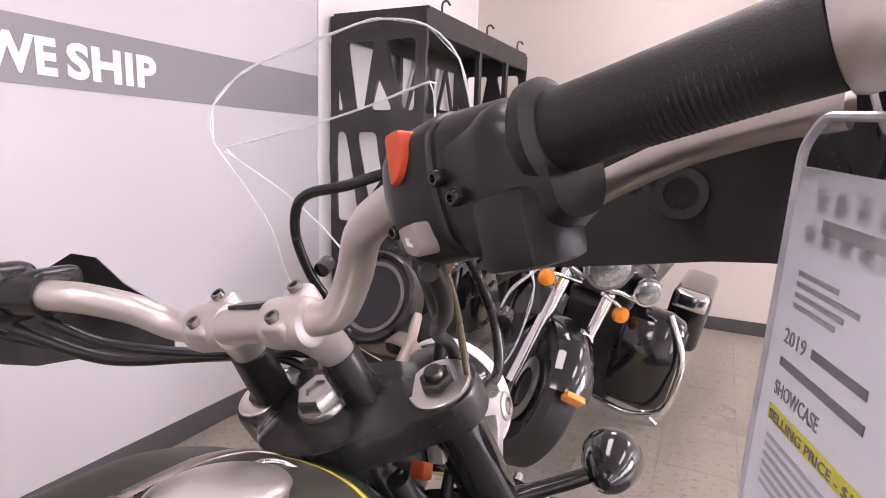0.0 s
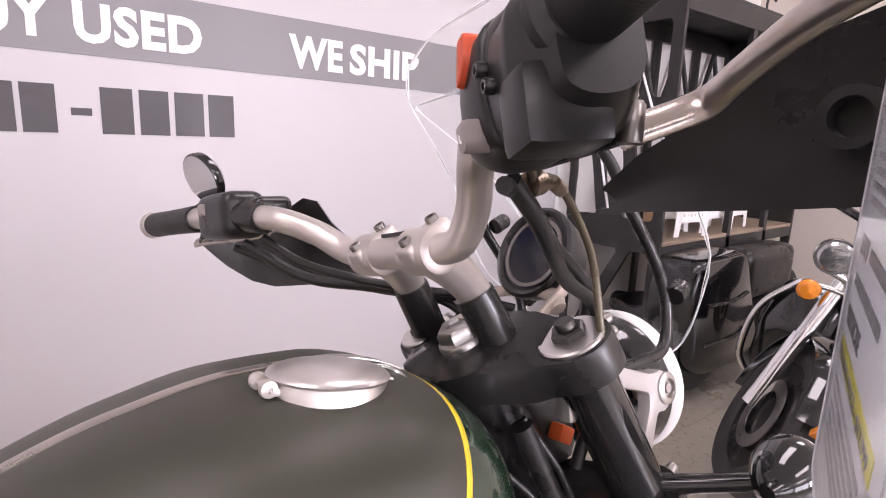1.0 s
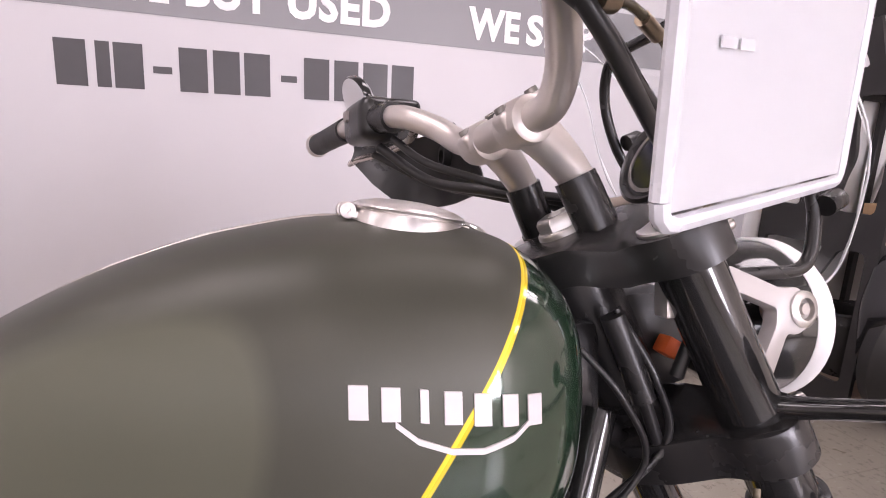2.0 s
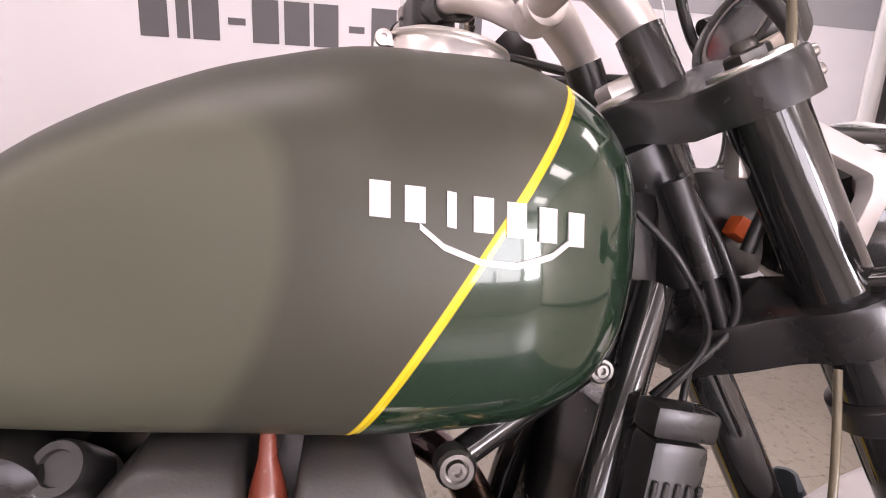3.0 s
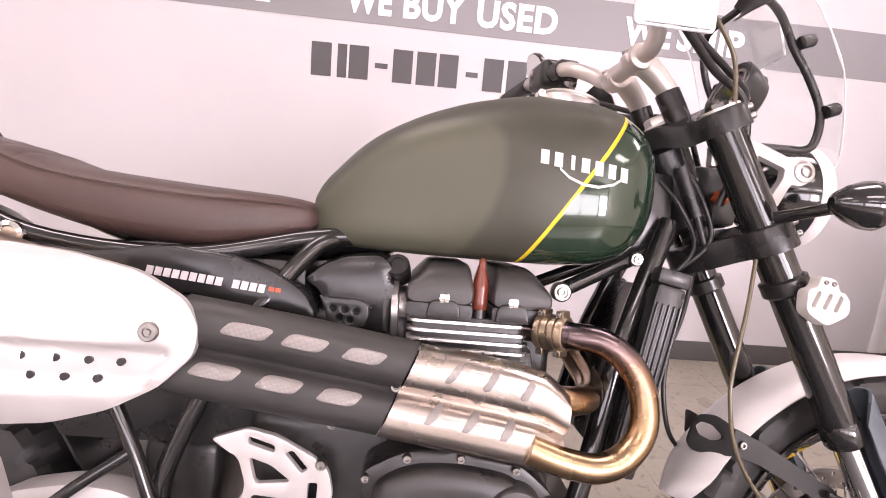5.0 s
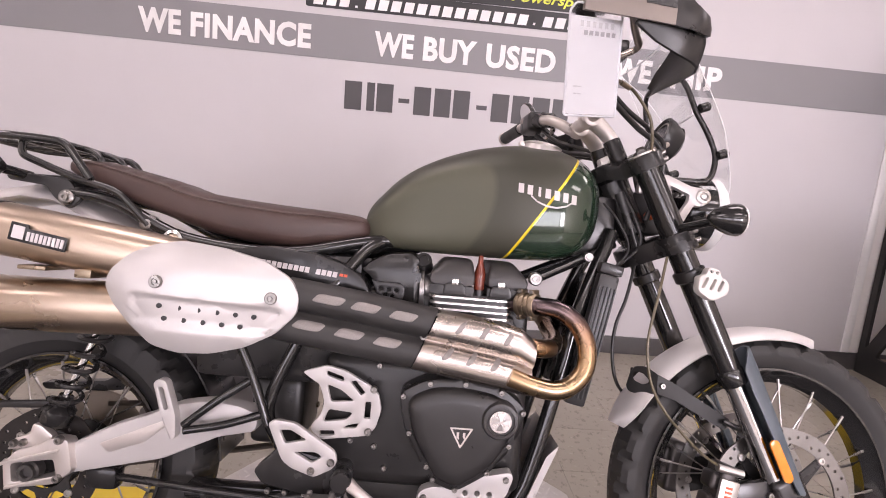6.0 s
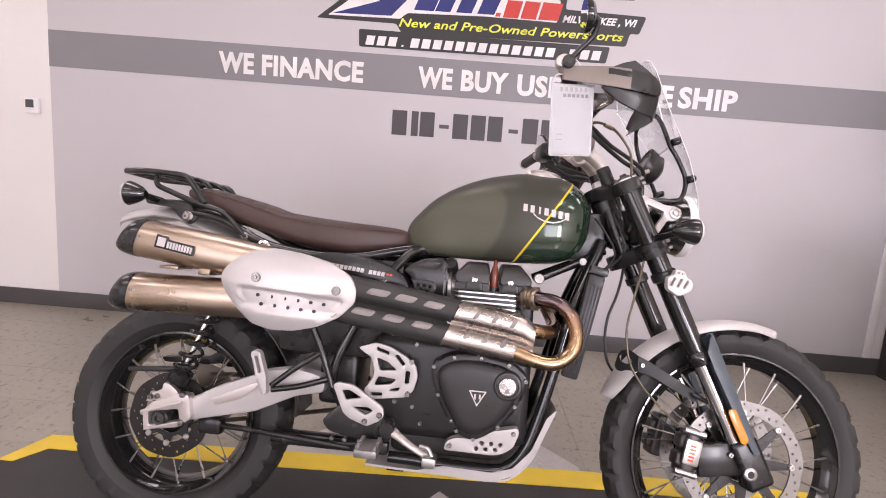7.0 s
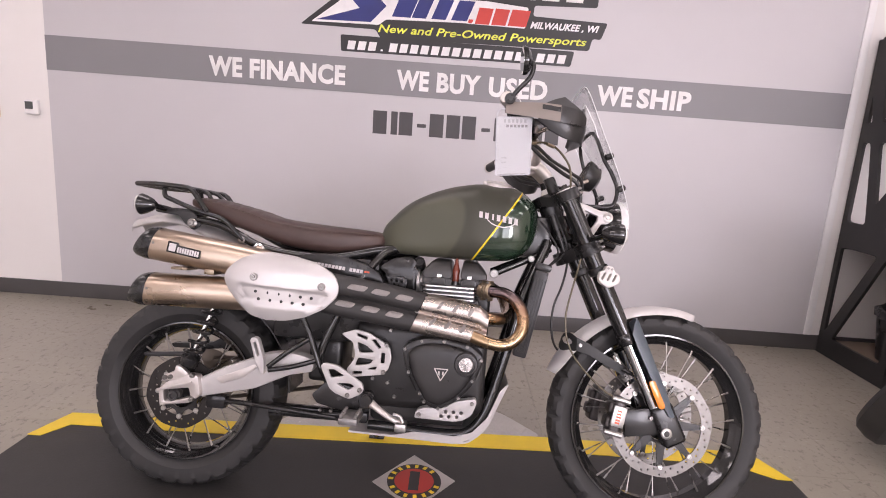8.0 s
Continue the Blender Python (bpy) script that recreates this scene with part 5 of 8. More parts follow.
# tail: rack, mudguard, indicators, lamp
bm = bmesh.new()
for s in (-1, 1):
    tube(bm, [(-0.205, s * 0.10, 0.990), (-0.13, s * 0.128, 0.990), (-0.030, s * 0.130, 0.986), (-0.005, s * 0.130, 0.978), (0.010, s * 0.130, 0.962), (0.050, s * 0.130, 0.912)], 0.0085, 12, 5)
    tube(bm, [(-0.100, s * 0.120, 0.985), (-0.092, s * 0.13, 0.955), (-0.060, s * 0.130, 0.940), (0.024, s * 0.130, 0.912), (0.100, s * 0.130, 0.893), (0.140, s * 0.130, 0.862), (0.176, s * 0.130, 0.828)], 0.0078, 12, 5)
    tube(bm, [(-0.19, s * 0.04, 0.990), (-0.02, s * 0.04, 0.985), (0.03, s * 0.05, 0.950)], 0.007, 10)
tube(bm, [(-0.205, -0.10, 0.990), (-0.212, -0.04, 0.990), (-0.212, 0.04, 0.990), (-0.205, 0.10, 0.990)], 0.0085, 12)
tube(bm, [(-0.03, -0.13, 0.986), (-0.03, 0.13, 0.986)], 0.007, 10, smooth=False)
tube(bm, [(-0.12, -0.128, 0.990), (-0.12, 0.128, 0.990)], 0.007, 10, smooth=False)
rack = B("luggage_rack", bm, BLACK_GLOSS, "gloss black tubular luggage rack")
for x, z, r in ((0.001, 0.872, 0.008), (0.174, 0.831, 0.0095)):
    bm = bmesh.new()
    lathe(bm, [(r * 2.0, -0.014), (r * 2.0, 0), (r * 1.6, 0.002), (r * 1.0, 0.002), (r, 0.008), (r * 0.5, 0.008), (r * 0.45, 0.003)], (x, -0.128, z), (0, -1, 0), 18)
    B("rack_bolt", bm, BOLT, "", rack)
bm = bmesh.new()
lathe(bm, [(0.020, -0.01), (0.020, 0.004), (0.014, 0.006), (0.012, 0.002), (0.0, 0.002)], (0.232, -0.138, 0.803), (0, -1, 0), 22)
B("seat_lock", bm, CHROME, "round chrome seat lock", rack)
bm = bmesh.new()
rings = []
for x, z, w in ((-0.250, 0.858, 0.040), (-0.238, 0.872, 0.060), (-0.19, 0.886, 0.078), (-0.12, 0.900, 0.087), (-0.05, 0.896, 0.092), (0.02, 0.866, 0.095), (0.09, 0.842, 0.098), (0.14, 0.815, 0.098)):
    rings.append([(x, w * math.cos(a), z - 0.03 + 0.032 * math.sin(a)) for a in np.linspace(0, math.pi, 16)] + [(x, 0.9 * w * math.cos(a), z - 0.034 + 0.028 * math.sin(a)) for a in np.linspace(math.pi, 0, 16)])
skin(bm, rings)
B("rear_mudguard", bm, SILVER_PAINT, "satin silver rear mudguard")
bm = bmesh.new()
box(bm, -0.11, 0.0, -0.098, 0.098, 0.902, 0.918, 0.006)
plate(bm, rounded([(-0.13, 0.918), (0.0, 0.910), (0.03, 0.87), (0.005, 0.848), (-0.028, 0.870), (-0.045, 0.893), (-0.125, 0.900)], 0.008, 2), (), 0.01, 0.002, y=-0.122)
B("tail_bracket", bm, BLACK_PLASTIC, "")
for s in (-1, 1):
    bm = bmesh.new()
    c = Vector((-0.118, s * 0.185, 0.920))
    lathe(bm, [(0.010, 0.0), (0.020, -0.012), (0.030, -0.034), (0.0335, -0.046), (0.030, -0.05)], c + Vector((0.03, 0, 0)), (1, 0, 0), 24)
    tube(bm, [c + Vector((0.0, -s * 0.02, 0)), c + Vector((0.03, -s * 0.08, -0.01))], 0.010, 12, smooth=False)
    ind = B("rear_indicator", bm, BLACK_GLOSS, "gloss black bullet indicator with clear lens")
    bm = bmesh.new()
    lathe(bm, [(0.031, 0.0), (0.030, 0.005), (0.022, 0.011), (0.010, 0.014), (0.0, 0.0145)], c + Vector((-0.02, 0, 0)), (-1, 0, 0), 24)
    B("lens", bm, surface("smoked_clear_lens", (0.7, 0.68, 0.66), 0.15, 0, 0.1, 60, 300, 0.2), "clear lens", ind)
# battery box, airbox and inner dark bulk behind the side panels
bm = bmesh.new()
box(bm, 0.28, 0.62, -0.10, 0.10, 0.52, 0.80, 0.02)
B("airbox", bm, BLACK_PLASTIC, "black plastic airbox")

# --- front end; fork, clamps, lamp and wheel turn with the bars ---
def fork_x(z):
    return 1.182 + (1.078 - z) * 0.4834


def on_fork(z, y):
    return Vector((fork_x(z), y, z))


SF = Matrix.Translation(STEM) @ Matrix(((math.cos(RAKE), 0, -math.sin(RAKE), 0), (0, 1, 0, 0), (math.sin(RAKE), 0, math.cos(RAKE), 0), (0, 0, 0, 1)))
FLAT = SF @ Matrix(((1, 0, 0, 0), (0, 0, 1, 0), (0, -1, 0, 0), (0, 0, 0, 1)))
BLUE_BLACK = surface("blue_black_plastic", (0.095, 0.118, 0.138), 0.38, 0.0, 0.12, 12, 600, 0.2)
for s in (-1, 1):
    bm = bmesh.new()
    tube(bm, [on_fork(1.056, s * 0.10), on_fork(0.83, s * 0.10)], 0.0275, 28, smooth=False)
    tube(bm, [on_fork(0.84, s * 0.10), on_fork(0.67, s * 0.10), on_fork(0.628, s * 0.10), on_fork(0.605, s * 0.10)], [0.0265, 0.0265, 0.0265, 0.0235], 28, 4)
    lathe(bm, [(0.0265, -0.012), (0.029, -0.008), (0.029, 0.02), (0.0265, 0.024)], on_fork(0.616, s * 0.10), -STEER_UP, 28)
    leg = B("fork_leg", bm, BLACK_GLOSS, "black upside-down fork leg", steer=True)
    bm = bmesh.new()
    tube(bm, [on_fork(0.66, s * 0.10), on_fork(0.36, s * 0.10)], 0.0205, 24, smooth=False)
    B("fork_slider", bm, CHROME, "chrome fork slider", leg, True)
    bm = bmesh.new()
    box(bm, -0.032, 0.040, s * 0.10 - 0.027, s * 0.10 + 0.027, -0.055, 0.075, 0.014, 3, m=Matrix.Translation((FX, 0, FZ)) @ Matrix.Rotation(-RAKE, 4, "Y"))
    box(bm, -0.135, -0.01, s * 0.098 - 0.012, s * 0.098 + 0.012, -0.02, 0.065, 0.010, 2, m=Matrix.Translation((FX, 0, FZ)) @ Matrix.Rotation(-RAKE * 0.3, 4, "Y"))
    B("axle_lug", bm, BLACK_SATIN, "", leg, True)
    bm = bmesh.new()
    lathe(bm, [(0.017, -0.02), (0.017, 0.006), (0.014, 0.008), (0.0095, 0.008), (0.009, 0.0), (0.0, 0.0)], (FX - 0.009, s * 0.122, FZ - 0.0135), (0, s, 0), 22)
    B("axle_end", bm, STEEL, "", leg, True)
    bolt((FX - 0.055, s * 0.112, FZ + 0.028), (0, s, 0), 0.007, 0.006, "lug_bolt", leg, xf=STEER)
    # fork guard, a half shell in front of the slider
    bm = bmesh.new()
    rings = []
    fwd = Vector((math.cos(RAKE), 0, math.sin(RAKE)))
    for z, k, sh in ((0.653, 0.30, 0.003), (0.646, 0.7, 0.003), (0.622, 1.0, 0.003), (0.57, 1.0, 0.002), (0.48, 0.92, 0.0), (0.41, 0.85, -0.002), (0.374, 0.78, -0.002), (0.367, 0.6, -0.002)):
        c = on_fork(z, s * 0.105)
        out = [c + fwd * (0.036 * math.cos(a) + 0.018 + sh) + Vector((0, s * 0.032 * math.sin(a) * 1.0, 0)) * 1.0 for a in np.linspace(-1.5 * k, 1.75 * k, 16)]
        inn = [c + fwd * (0.032 * math.cos(a) + 0.018 + sh) + Vector((0, s * 0.028 * math.sin(a), 0)) for a in np.linspace(1.75 * k, -1.5 * k, 16)]
        rings.append(out + inn)
    skin(bm, rings)
    guard = B("fork_guard", bm, BLUE_BLACK, "blue-black plastic fork guard", leg, True)
    bm = bmesh.new()
    d = (on_fork(0.42, 0) - on_fork(0.50, 0)).normalized()
    c = Vector((1.5015, s * 0.135, 0.4493))
    m = Matrix.Translation(c) @ Matrix.Rotation(RAKE - math.pi / 2 + math.pi / 2, 4, "Y").inverted()
    plate(bm, capsule_poly(0, -0.036, 0, 0.036, 0.0105, 6), (), 0.004, 0.0012, y=-0.002 if s < 0 else -0.002, m=m)
    B("reflector", bm, ORANGE_LENS, "orange side reflector", leg, True)
    # caliper
    bm = bmesh.new()
    m = Matrix.Translation((1.384, s * 0.098, 0.373)) @ Matrix.Rotation(radians(12), 4, "Y")
    box(bm, -0.014, 0.022, -0.030, 0.030, -0.060, 0.060, 0.011, 3, m=m)
    box(bm, -0.028, 0.000, -0.022, 0.022, -0.042, -0.006, 0.010, 3, m=m)
    box(bm, -0.028, 0.000, -0.022, 0.022, 0.004, 0.040, 0.010, 3, m=m)
    B("brake_caliper", bm, surface("dark_caliper", (0.075, 0.068, 0.066), 0.38, 0.7), "grey four-piston brake caliper", None, True)
    if s < 0:
        bm = bmesh.new()
        box(bm, -0.018, 0.024, -0.038, -0.028, -0.030, 0.034, 0.005, 2, m=m)
        B("caliper_bridge", bm, STEEL, "polished caliper face with red bars", leg, True)
        for k in range(5):
            bm = bmesh.new()
            box(bm, -0.006, 0.008, -0.0392, -0.0375, -0.020 + k * 0.009, -0.015 + k * 0.009, m=m)
            B("caliper_mark", bm, RED_SWITCH, "", leg, True)
        for zz in (-0.052, 0.052):
            bm = bmesh.new()
            tube(bm, [m @ Vector((-0.030, -0.033, zz)), m @ Vector((0.026, -0.033, zz))], 0.008, 12, smooth=False)
            B("caliper_pin", bm, STEEL, "", leg, True)


def yoke(h0, h1, sweep, name, material):
    half = [(-0.050, 0.0), (-0.048, 0.030), (-0.030, 0.060), (0.000, 0.092), (0.008, 0.122), (0.028, 0.140), (0.055, 0.140), (0.076, 0.122), (0.080, 0.096), (0.066, 0.066), (0.060, 0.030), (0.058, 0.0)]
    poly = [(u, y) for u, y in half] + [(u, -y) for u, y in half[-2:0:-1]]
    bm = bmesh.new()
    plate(bm, rounded(poly, 0.012, 3), (), h1 - h0, 0.006, y=-h1)
    for v in bm.verts:
        k = min(1.0, max(0.0, (abs(v.co.z) - 0.050) / 0.035))
        v.co.y += sweep * k * k * (3 - 2 * k)
    bmesh.ops.transform(bm, matrix=FLAT, verts=bm.verts)
    return B(name, bm, material, "black forged yoke holding the fork", steer=True)


top_yoke = yoke(-0.044, -0.010, 0.0155, "upper_yoke", BLACK_SATIN)
low_yoke = yoke(-0.245, -0.205, 0, "lower_yoke", BLACK_SATIN)
bm = bmesh.new()
tube(bm, [SF @ Vector((0, 0, -0.21)), SF @ Vector((0, 0, -0.03))], 0.024, 20, smooth=False)
B("steering_stem", bm, BLACK_SATIN, "", steer=True)
bm = bmesh.new()
lathe(bm, [(0.0255, -0.012), (0.0255, -0.005), (0.024, -0.003), (0.020, -0.003)], SF @ Vector((0.011, 0, -0.001)), STEER_UP, 32)
lathe(bm, [(0.0225, -0.003), (0.0225, 0.006), (0.0195, 0.010), (0.011, 0.010), (0.010, 0.007), (0.0, 0.007)], SF @ Vector((0.011, 0, -0.001)), STEER_UP, 6)
B("stem_nut", bm, STEEL, "bright hexagonal stem nut", top_yoke, True)
for s in (-1, 1):
    c = SF @ Vector((0.041, s * 0.104, -0.025))
    bm = bmesh.new()
    lathe(bm, [(0.031, -0.004), (0.031, 0.0015), (0.0295, 0.003), (0.0, 0.0035)], c, STEER_UP, 40)
    B("fork_cap", bm, BRUSHED_CAP, "polished fork cap", top_yoke, True)
    bm = bmesh.new()
    lathe(bm, [(0.0165, 0.002), (0.0165, 0.009), (0.0145, 0.011), (0.0, 0.011)], c, STEER_UP, 6)
    lathe(bm, [(0.0095, 0.010), (0.0095, 0.016), (0.008, 0.018), (0.0, 0.018)], c, STEER_UP, 12)
    B("cap_nut", bm, surface("dark_nut", (0.1, 0.095, 0.09), 0.3, 0.9), "", top_yoke, True)
    for h in (-0.035, -0.049):
        bolt(tuple(SF @ Vector((0.082, s * 0.112, h))), tuple((SF.to_3x3() @ Vector((1, s * 0.3, 0)))), 0.0055, 0.006, "clamp_bolt", top_yoke, xf=STEER)
    for h in (-0.215, -0.234):
        bolt(tuple(SF @ Vector((0.082, s * 0.112, h))), tuple((SF.to_3x3() @ Vector((1, s * 0.3, 0)))), 0.0055, 0.006, "clamp_bolt", low_yoke, xf=STEER)
    bm = bmesh.new()
    lathe(bm, [(0.0285, 0), (0.0335, 0.003), (0.0335, 0.022), (0.0285, 0.026)], on_fork(0.83, s * 0.10), -STEER_UP, 28)
    B("fork_collar", bm, BLACK_SATIN, "", low_yoke, True)

# risers, bar and clamps
for y0, y1, yc in ((-0.034, -0.028, -0.038), (0.086, 0.082, 0.054)):
    bm = bmesh.new()
    tube(bm, [(1.171, y0, 1.056), (1.148, y1, 1.106)], [0.0195, 0.0195], 24, smooth=False)
    ri = B("riser", bm, BLACK_SATIN, "black and silver handlebar riser")
    bm = bmesh.new()
    tube(bm, [(1.155, y1, 1.094), (1.146, y1, 1.110), (1.126, (y1 + yc) / 2, 1.128), (1.106, yc, 1.142), (1.096, yc, 1.148)], [0.0165, 0.0165, 0.0180, 0.0195, 0.0195], 24, 6)
    B("riser_top", bm, SILVER, "silver riser casting", ri)
    bm = bmesh.new()
    lathe(bm, [(0.0165, -0.021), (0.0200, -0.019), (0.0212, -0.013), (0.0212, 0.013), (0.0200, 0.019), (0.0165, 0.021)], (1.092, yc, 1.150 if yc < 0 else 1.146), (0.06, -1, 0.03), 26)
    cm = Matrix.Translation((1.097, yc, 1.151 if yc < 0 else 1.147)) @ Matrix.Rotation(radians(-32), 4, "Y")
    box(bm, -0.026, 0.026, -0.013, 0.013, -0.004, 0.0185, 0.007, 4, m=cm)
    B("bar_clamp", bm, SILVER, "silver bar clamp", ri)
    for xx in (-0.0165, 0.0165):
        bm = bmesh.new()
        lathe(bm, [(0.0060, -0.008), (0.0060, 0.004), (0.0054, 0.005), (0.0034, 0.005), (0.0030, 0.001), (0.0, 0.001)], cm @ Vector((xx, 0, 0.0185)), cm.to_3x3() @ Vector((0, 0, 1)), 14)
        B("clamp_bolt", bm, BOLT, "", ri)
bm = bmesh.new()
bar_r = [(1.090, 0.0, 1.1485), (1.093, -0.050, 1.151), (1.097, -0.080, 1.157), (1.095, -0.102, 1.183), (1.078, -0.130, 1.215), (1.050, -0.175, 1.231), (1.020, -0.240, 1.243), (0.970, -0.410, 1.266)]
bar_l = [(0.962, 0.470, 1.198), (1.000, 0.270, 1.199), (1.030, 0.170, 1.191), (1.062, 0.125, 1.172), (1.080, 0.092, 1.152), (1.086, 0.054, 1.1465)]
tube(bm, bar_l + bar_r, 0.0135, 22, 8)
bars_ = B("handlebar", bm, SILVER, "silver aluminium handlebar")
bm = bmesh.new()
tube(bm, [(1.088, 0.034, 1.1475), (1.092, -0.030, 1.150)], 0.0152, 22, smooth=False)
B("bar_centre", bm, SILVER, "", bars_)
bm = bmesh.new()
m = Matrix.Translation((1.090, 0.002, 1.1665)) @ Matrix.Rotation(radians(-2.5), 4, "X") @ Matrix.Rotation(radians(-3), 4, "Z")
box(bm, -0.006, 0.006, -0.024, 0.024, -0.003, 0.0008, 0.0005, 1, m=m)
B("bar_inlay", bm, BLACK_SATIN, "", bars_)


def ring_path(path, r, name, material, label, parent, seg=22, n=6):
    bm = bmesh.new()
    tube(bm, path, r, seg, n)
    return B(name, bm, material, label, parent)


# right grip, with ribs, and bar end
gp = [Vector((1.004, -0.292, 1.2530)), Vector((0.990, -0.340, 1.2595)), Vector((0.977, -0.384, 1.2645))]
grip = ring_path(gp, [0.0175, 0.0166, 0.0164, 0.0164, 0.0168], "grip", GRIP_RUBBER, "black ribbed rubber grip", None)
bm = bmesh.new()
gd = (gp[2] - gp[0]).normalized()
for k in range(34):
    c = gp[0] + gd * (0.012 + k * 0.0024)
    lathe(bm, [(0.0162, 0.0), (0.01645, 0.0004), (0.01645, 0.0014), (0.0162, 0.0018)], c, gd, 20)
B("grip_ribs", bm, GRIP_RUBBER, "", grip)
bm = bmesh.new()
lathe(bm, [(0.0195, -0.004), (0.024, 0.0), (0.024, 0.006), (0.019, 0.010)], gp[0] - gd * 0.008, gd, 26)
B("grip_collar", bm, GRIP_RUBBER, "", grip)
bm = bmesh.new()
lathe(bm, [(0.0185, 0.0), (0.0195, 0.003), (0.0195, 0.016), (0.015, 0.022), (0.007, 0.022), (0.006, 0.017), (0.0, 0.017)], gp[2] + gd * 0.001, gd, 24)
B("bar_end", bm, SILVER, "silver bar-end weight", grip)
# right switch housing: two shells, red kill switch, start button
sd = Vector((1.004, -0.292, 1.2475)) - Vector((1.050, -0.178, 1.231))
sd.normalize()
su = (Vector((0, 0, 1)) - sd * sd.z).normalized()
sb = sd.cross(su)


def sw(a, b, c):
    """Along the bar outward, forward and up, from the housing's inner end."""
    f = sb if sb.x > 0 else -sb
    return Vector((1.0475, -0.2005, 1.2305)) + sd * a + f * b + su * c


def sw_matrix():
    f = sb if sb.x > 0 else -sb
    m = Matrix((( sd.x, f.x, su.x, 0), (sd.y, f.y, su.y, 0), (sd.z, f.z, su.z, 0), (0, 0, 0, 1)))
    return Matrix.Translation((1.0475, -0.2005, 1.2305)) @ m


SWM = sw_matrix()
bm = bmesh.new()
prof = [(-0.030, -0.030), (-0.034, 0.0), (-0.030, 0.030), (-0.012, 0.040), (0.016, 0.038), (0.030, 0.022), (0.030, -0.016), (0.018, -0.034), (-0.010, -0.038)]
rings = []
for a, k in ((-0.010, 0.50), (-0.008, 0.60), (0.000, 0.84), (0.008, 0.94), (0.014, 0.97), (0.043, 0.97), (0.0455, 0.94), (0.0465, 0.89), (0.050, 0.89), (0.0515, 0.92), (0.078, 0.82), (0.098, 0.62), (0.102, 0.5)):
    rings.append([SWM @ Vector((a, b * k, c * k)) for b, c in rounded(prof, 0.014, 3)])
skin(bm, rings)
switch = B("switch_housing", bm, SWITCH_BLACK, "black plastic switch housing with red kill switch")
bm = bmesh.new()
rings = []
for a, k in ((0.054, 0.80), (0.056, 0.88), (0.072, 0.88), (0.077, 0.92), (0.084, 0.92), (0.091, 0.80), (0.106, 0.58)):
    rings.append([SWM @ Vector((a, b * k - 0.002, c * k - 0.006)) for b, c in rounded(prof, 0.014, 3)])
skin(bm, rings)
B("throttle_drum", bm, SWITCH_BLACK, "", switch)
bm = bmesh.new()
plate(bm, rounded([(0.0175, 0.0300), (0.0310, 0.0300), (0.0325, 0.016), (0.0265, 0.0065), (0.0185, 0.0030)], 0.0035, 3), (), 0.012, 0.0022, y=-0.0365, m=SWM @ Matrix.Rotation(radians(-7), 4, "X"))
B("kill_switch", bm, RED_SWITCH, "orange-red kill switch", switch)
bm = bmesh.new()
plate(bm, rounded([(0.0215, -0.0135), (0.0375, -0.0125), (0.039, -0.026), (0.033, -0.0295), (0.025, -0.0265)], 0.003, 3), (), 0.018, 0.0025, y=-0.0395, m=SWM)
B("start_button", bm, surface("grey_button", (0.33, 0.29, 0.28), 0.5), "grey start button", switch)
bm = bmesh.new()
plate(bm, [(0.0285, -0.0225), (0.0325, -0.0240), (0.0325, -0.0225), (0.0305, -0.0215), (0.0305, -0.0195), (0.0285, -0.0185)], (), 0.001, y=-0.0401, m=SWM)
B("button_mark", bm, WHITE_PAINT, "", switch)
for a, c in ((0.053, 0.004), (0.062, -0.007), (0.006, -0.014)):
    bolt(tuple(SWM @ Vector((a, -0.033 if a > 0.02 else -0.029, c))), tuple(SWM.to_3x3() @ Vector((0, -1, 0))), 0.004, 0.003, "housing_screw", switch, BLACK_SATIN)
bm = bmesh.new()
box(bm, 0.070, 0.100, -0.034, 0.004, -0.044, -0.010, 0.006, 2, m=SWM)
B("lever_bracket", bm, SWITCH_BLACK, "", switch)
# brake lever
bm = bmesh.new()
lv = [(1.075, -0.250, 1.212), (1.106, -0.278, 1.224), (1.096, -0.302, 1.232), (1.078, -0.335, 1.241), (1.062, -0.370, 1.246), (1.048, -0.395, 1.247)]
tube(bm, lv, [0.011, 0.0105, 0.0095, 0.009, 0.0088, 0.0095], 16, 6, flat=0.55)
B("brake_lever", bm, BRUSHED, "bare metal brake lever", switch)
bm = bmesh.new()
lathe(bm, [(0.006, -0.010), (0.0065, -0.008), (0.0065, 0.009), (0.005, 0.011), (0.0, 0.011)], (1.070, -0.262, 1.216), (0.1, -0.1, 1), 18)
B("lever_pivot", bm, BOLT, "", switch)
# brake master cylinder
bm = bmesh.new()
tube(bm, [(1.072, -0.185, 1.212), (1.084, -0.255, 1.222)], 0.013, 16, smooth=False)
box(bm, 1.062, 1.108, -0.232, -0.186, 1.225, 1.258, 0.007, 2)
B("master_cylinder", bm, BLACK_SATIN, "", switch)


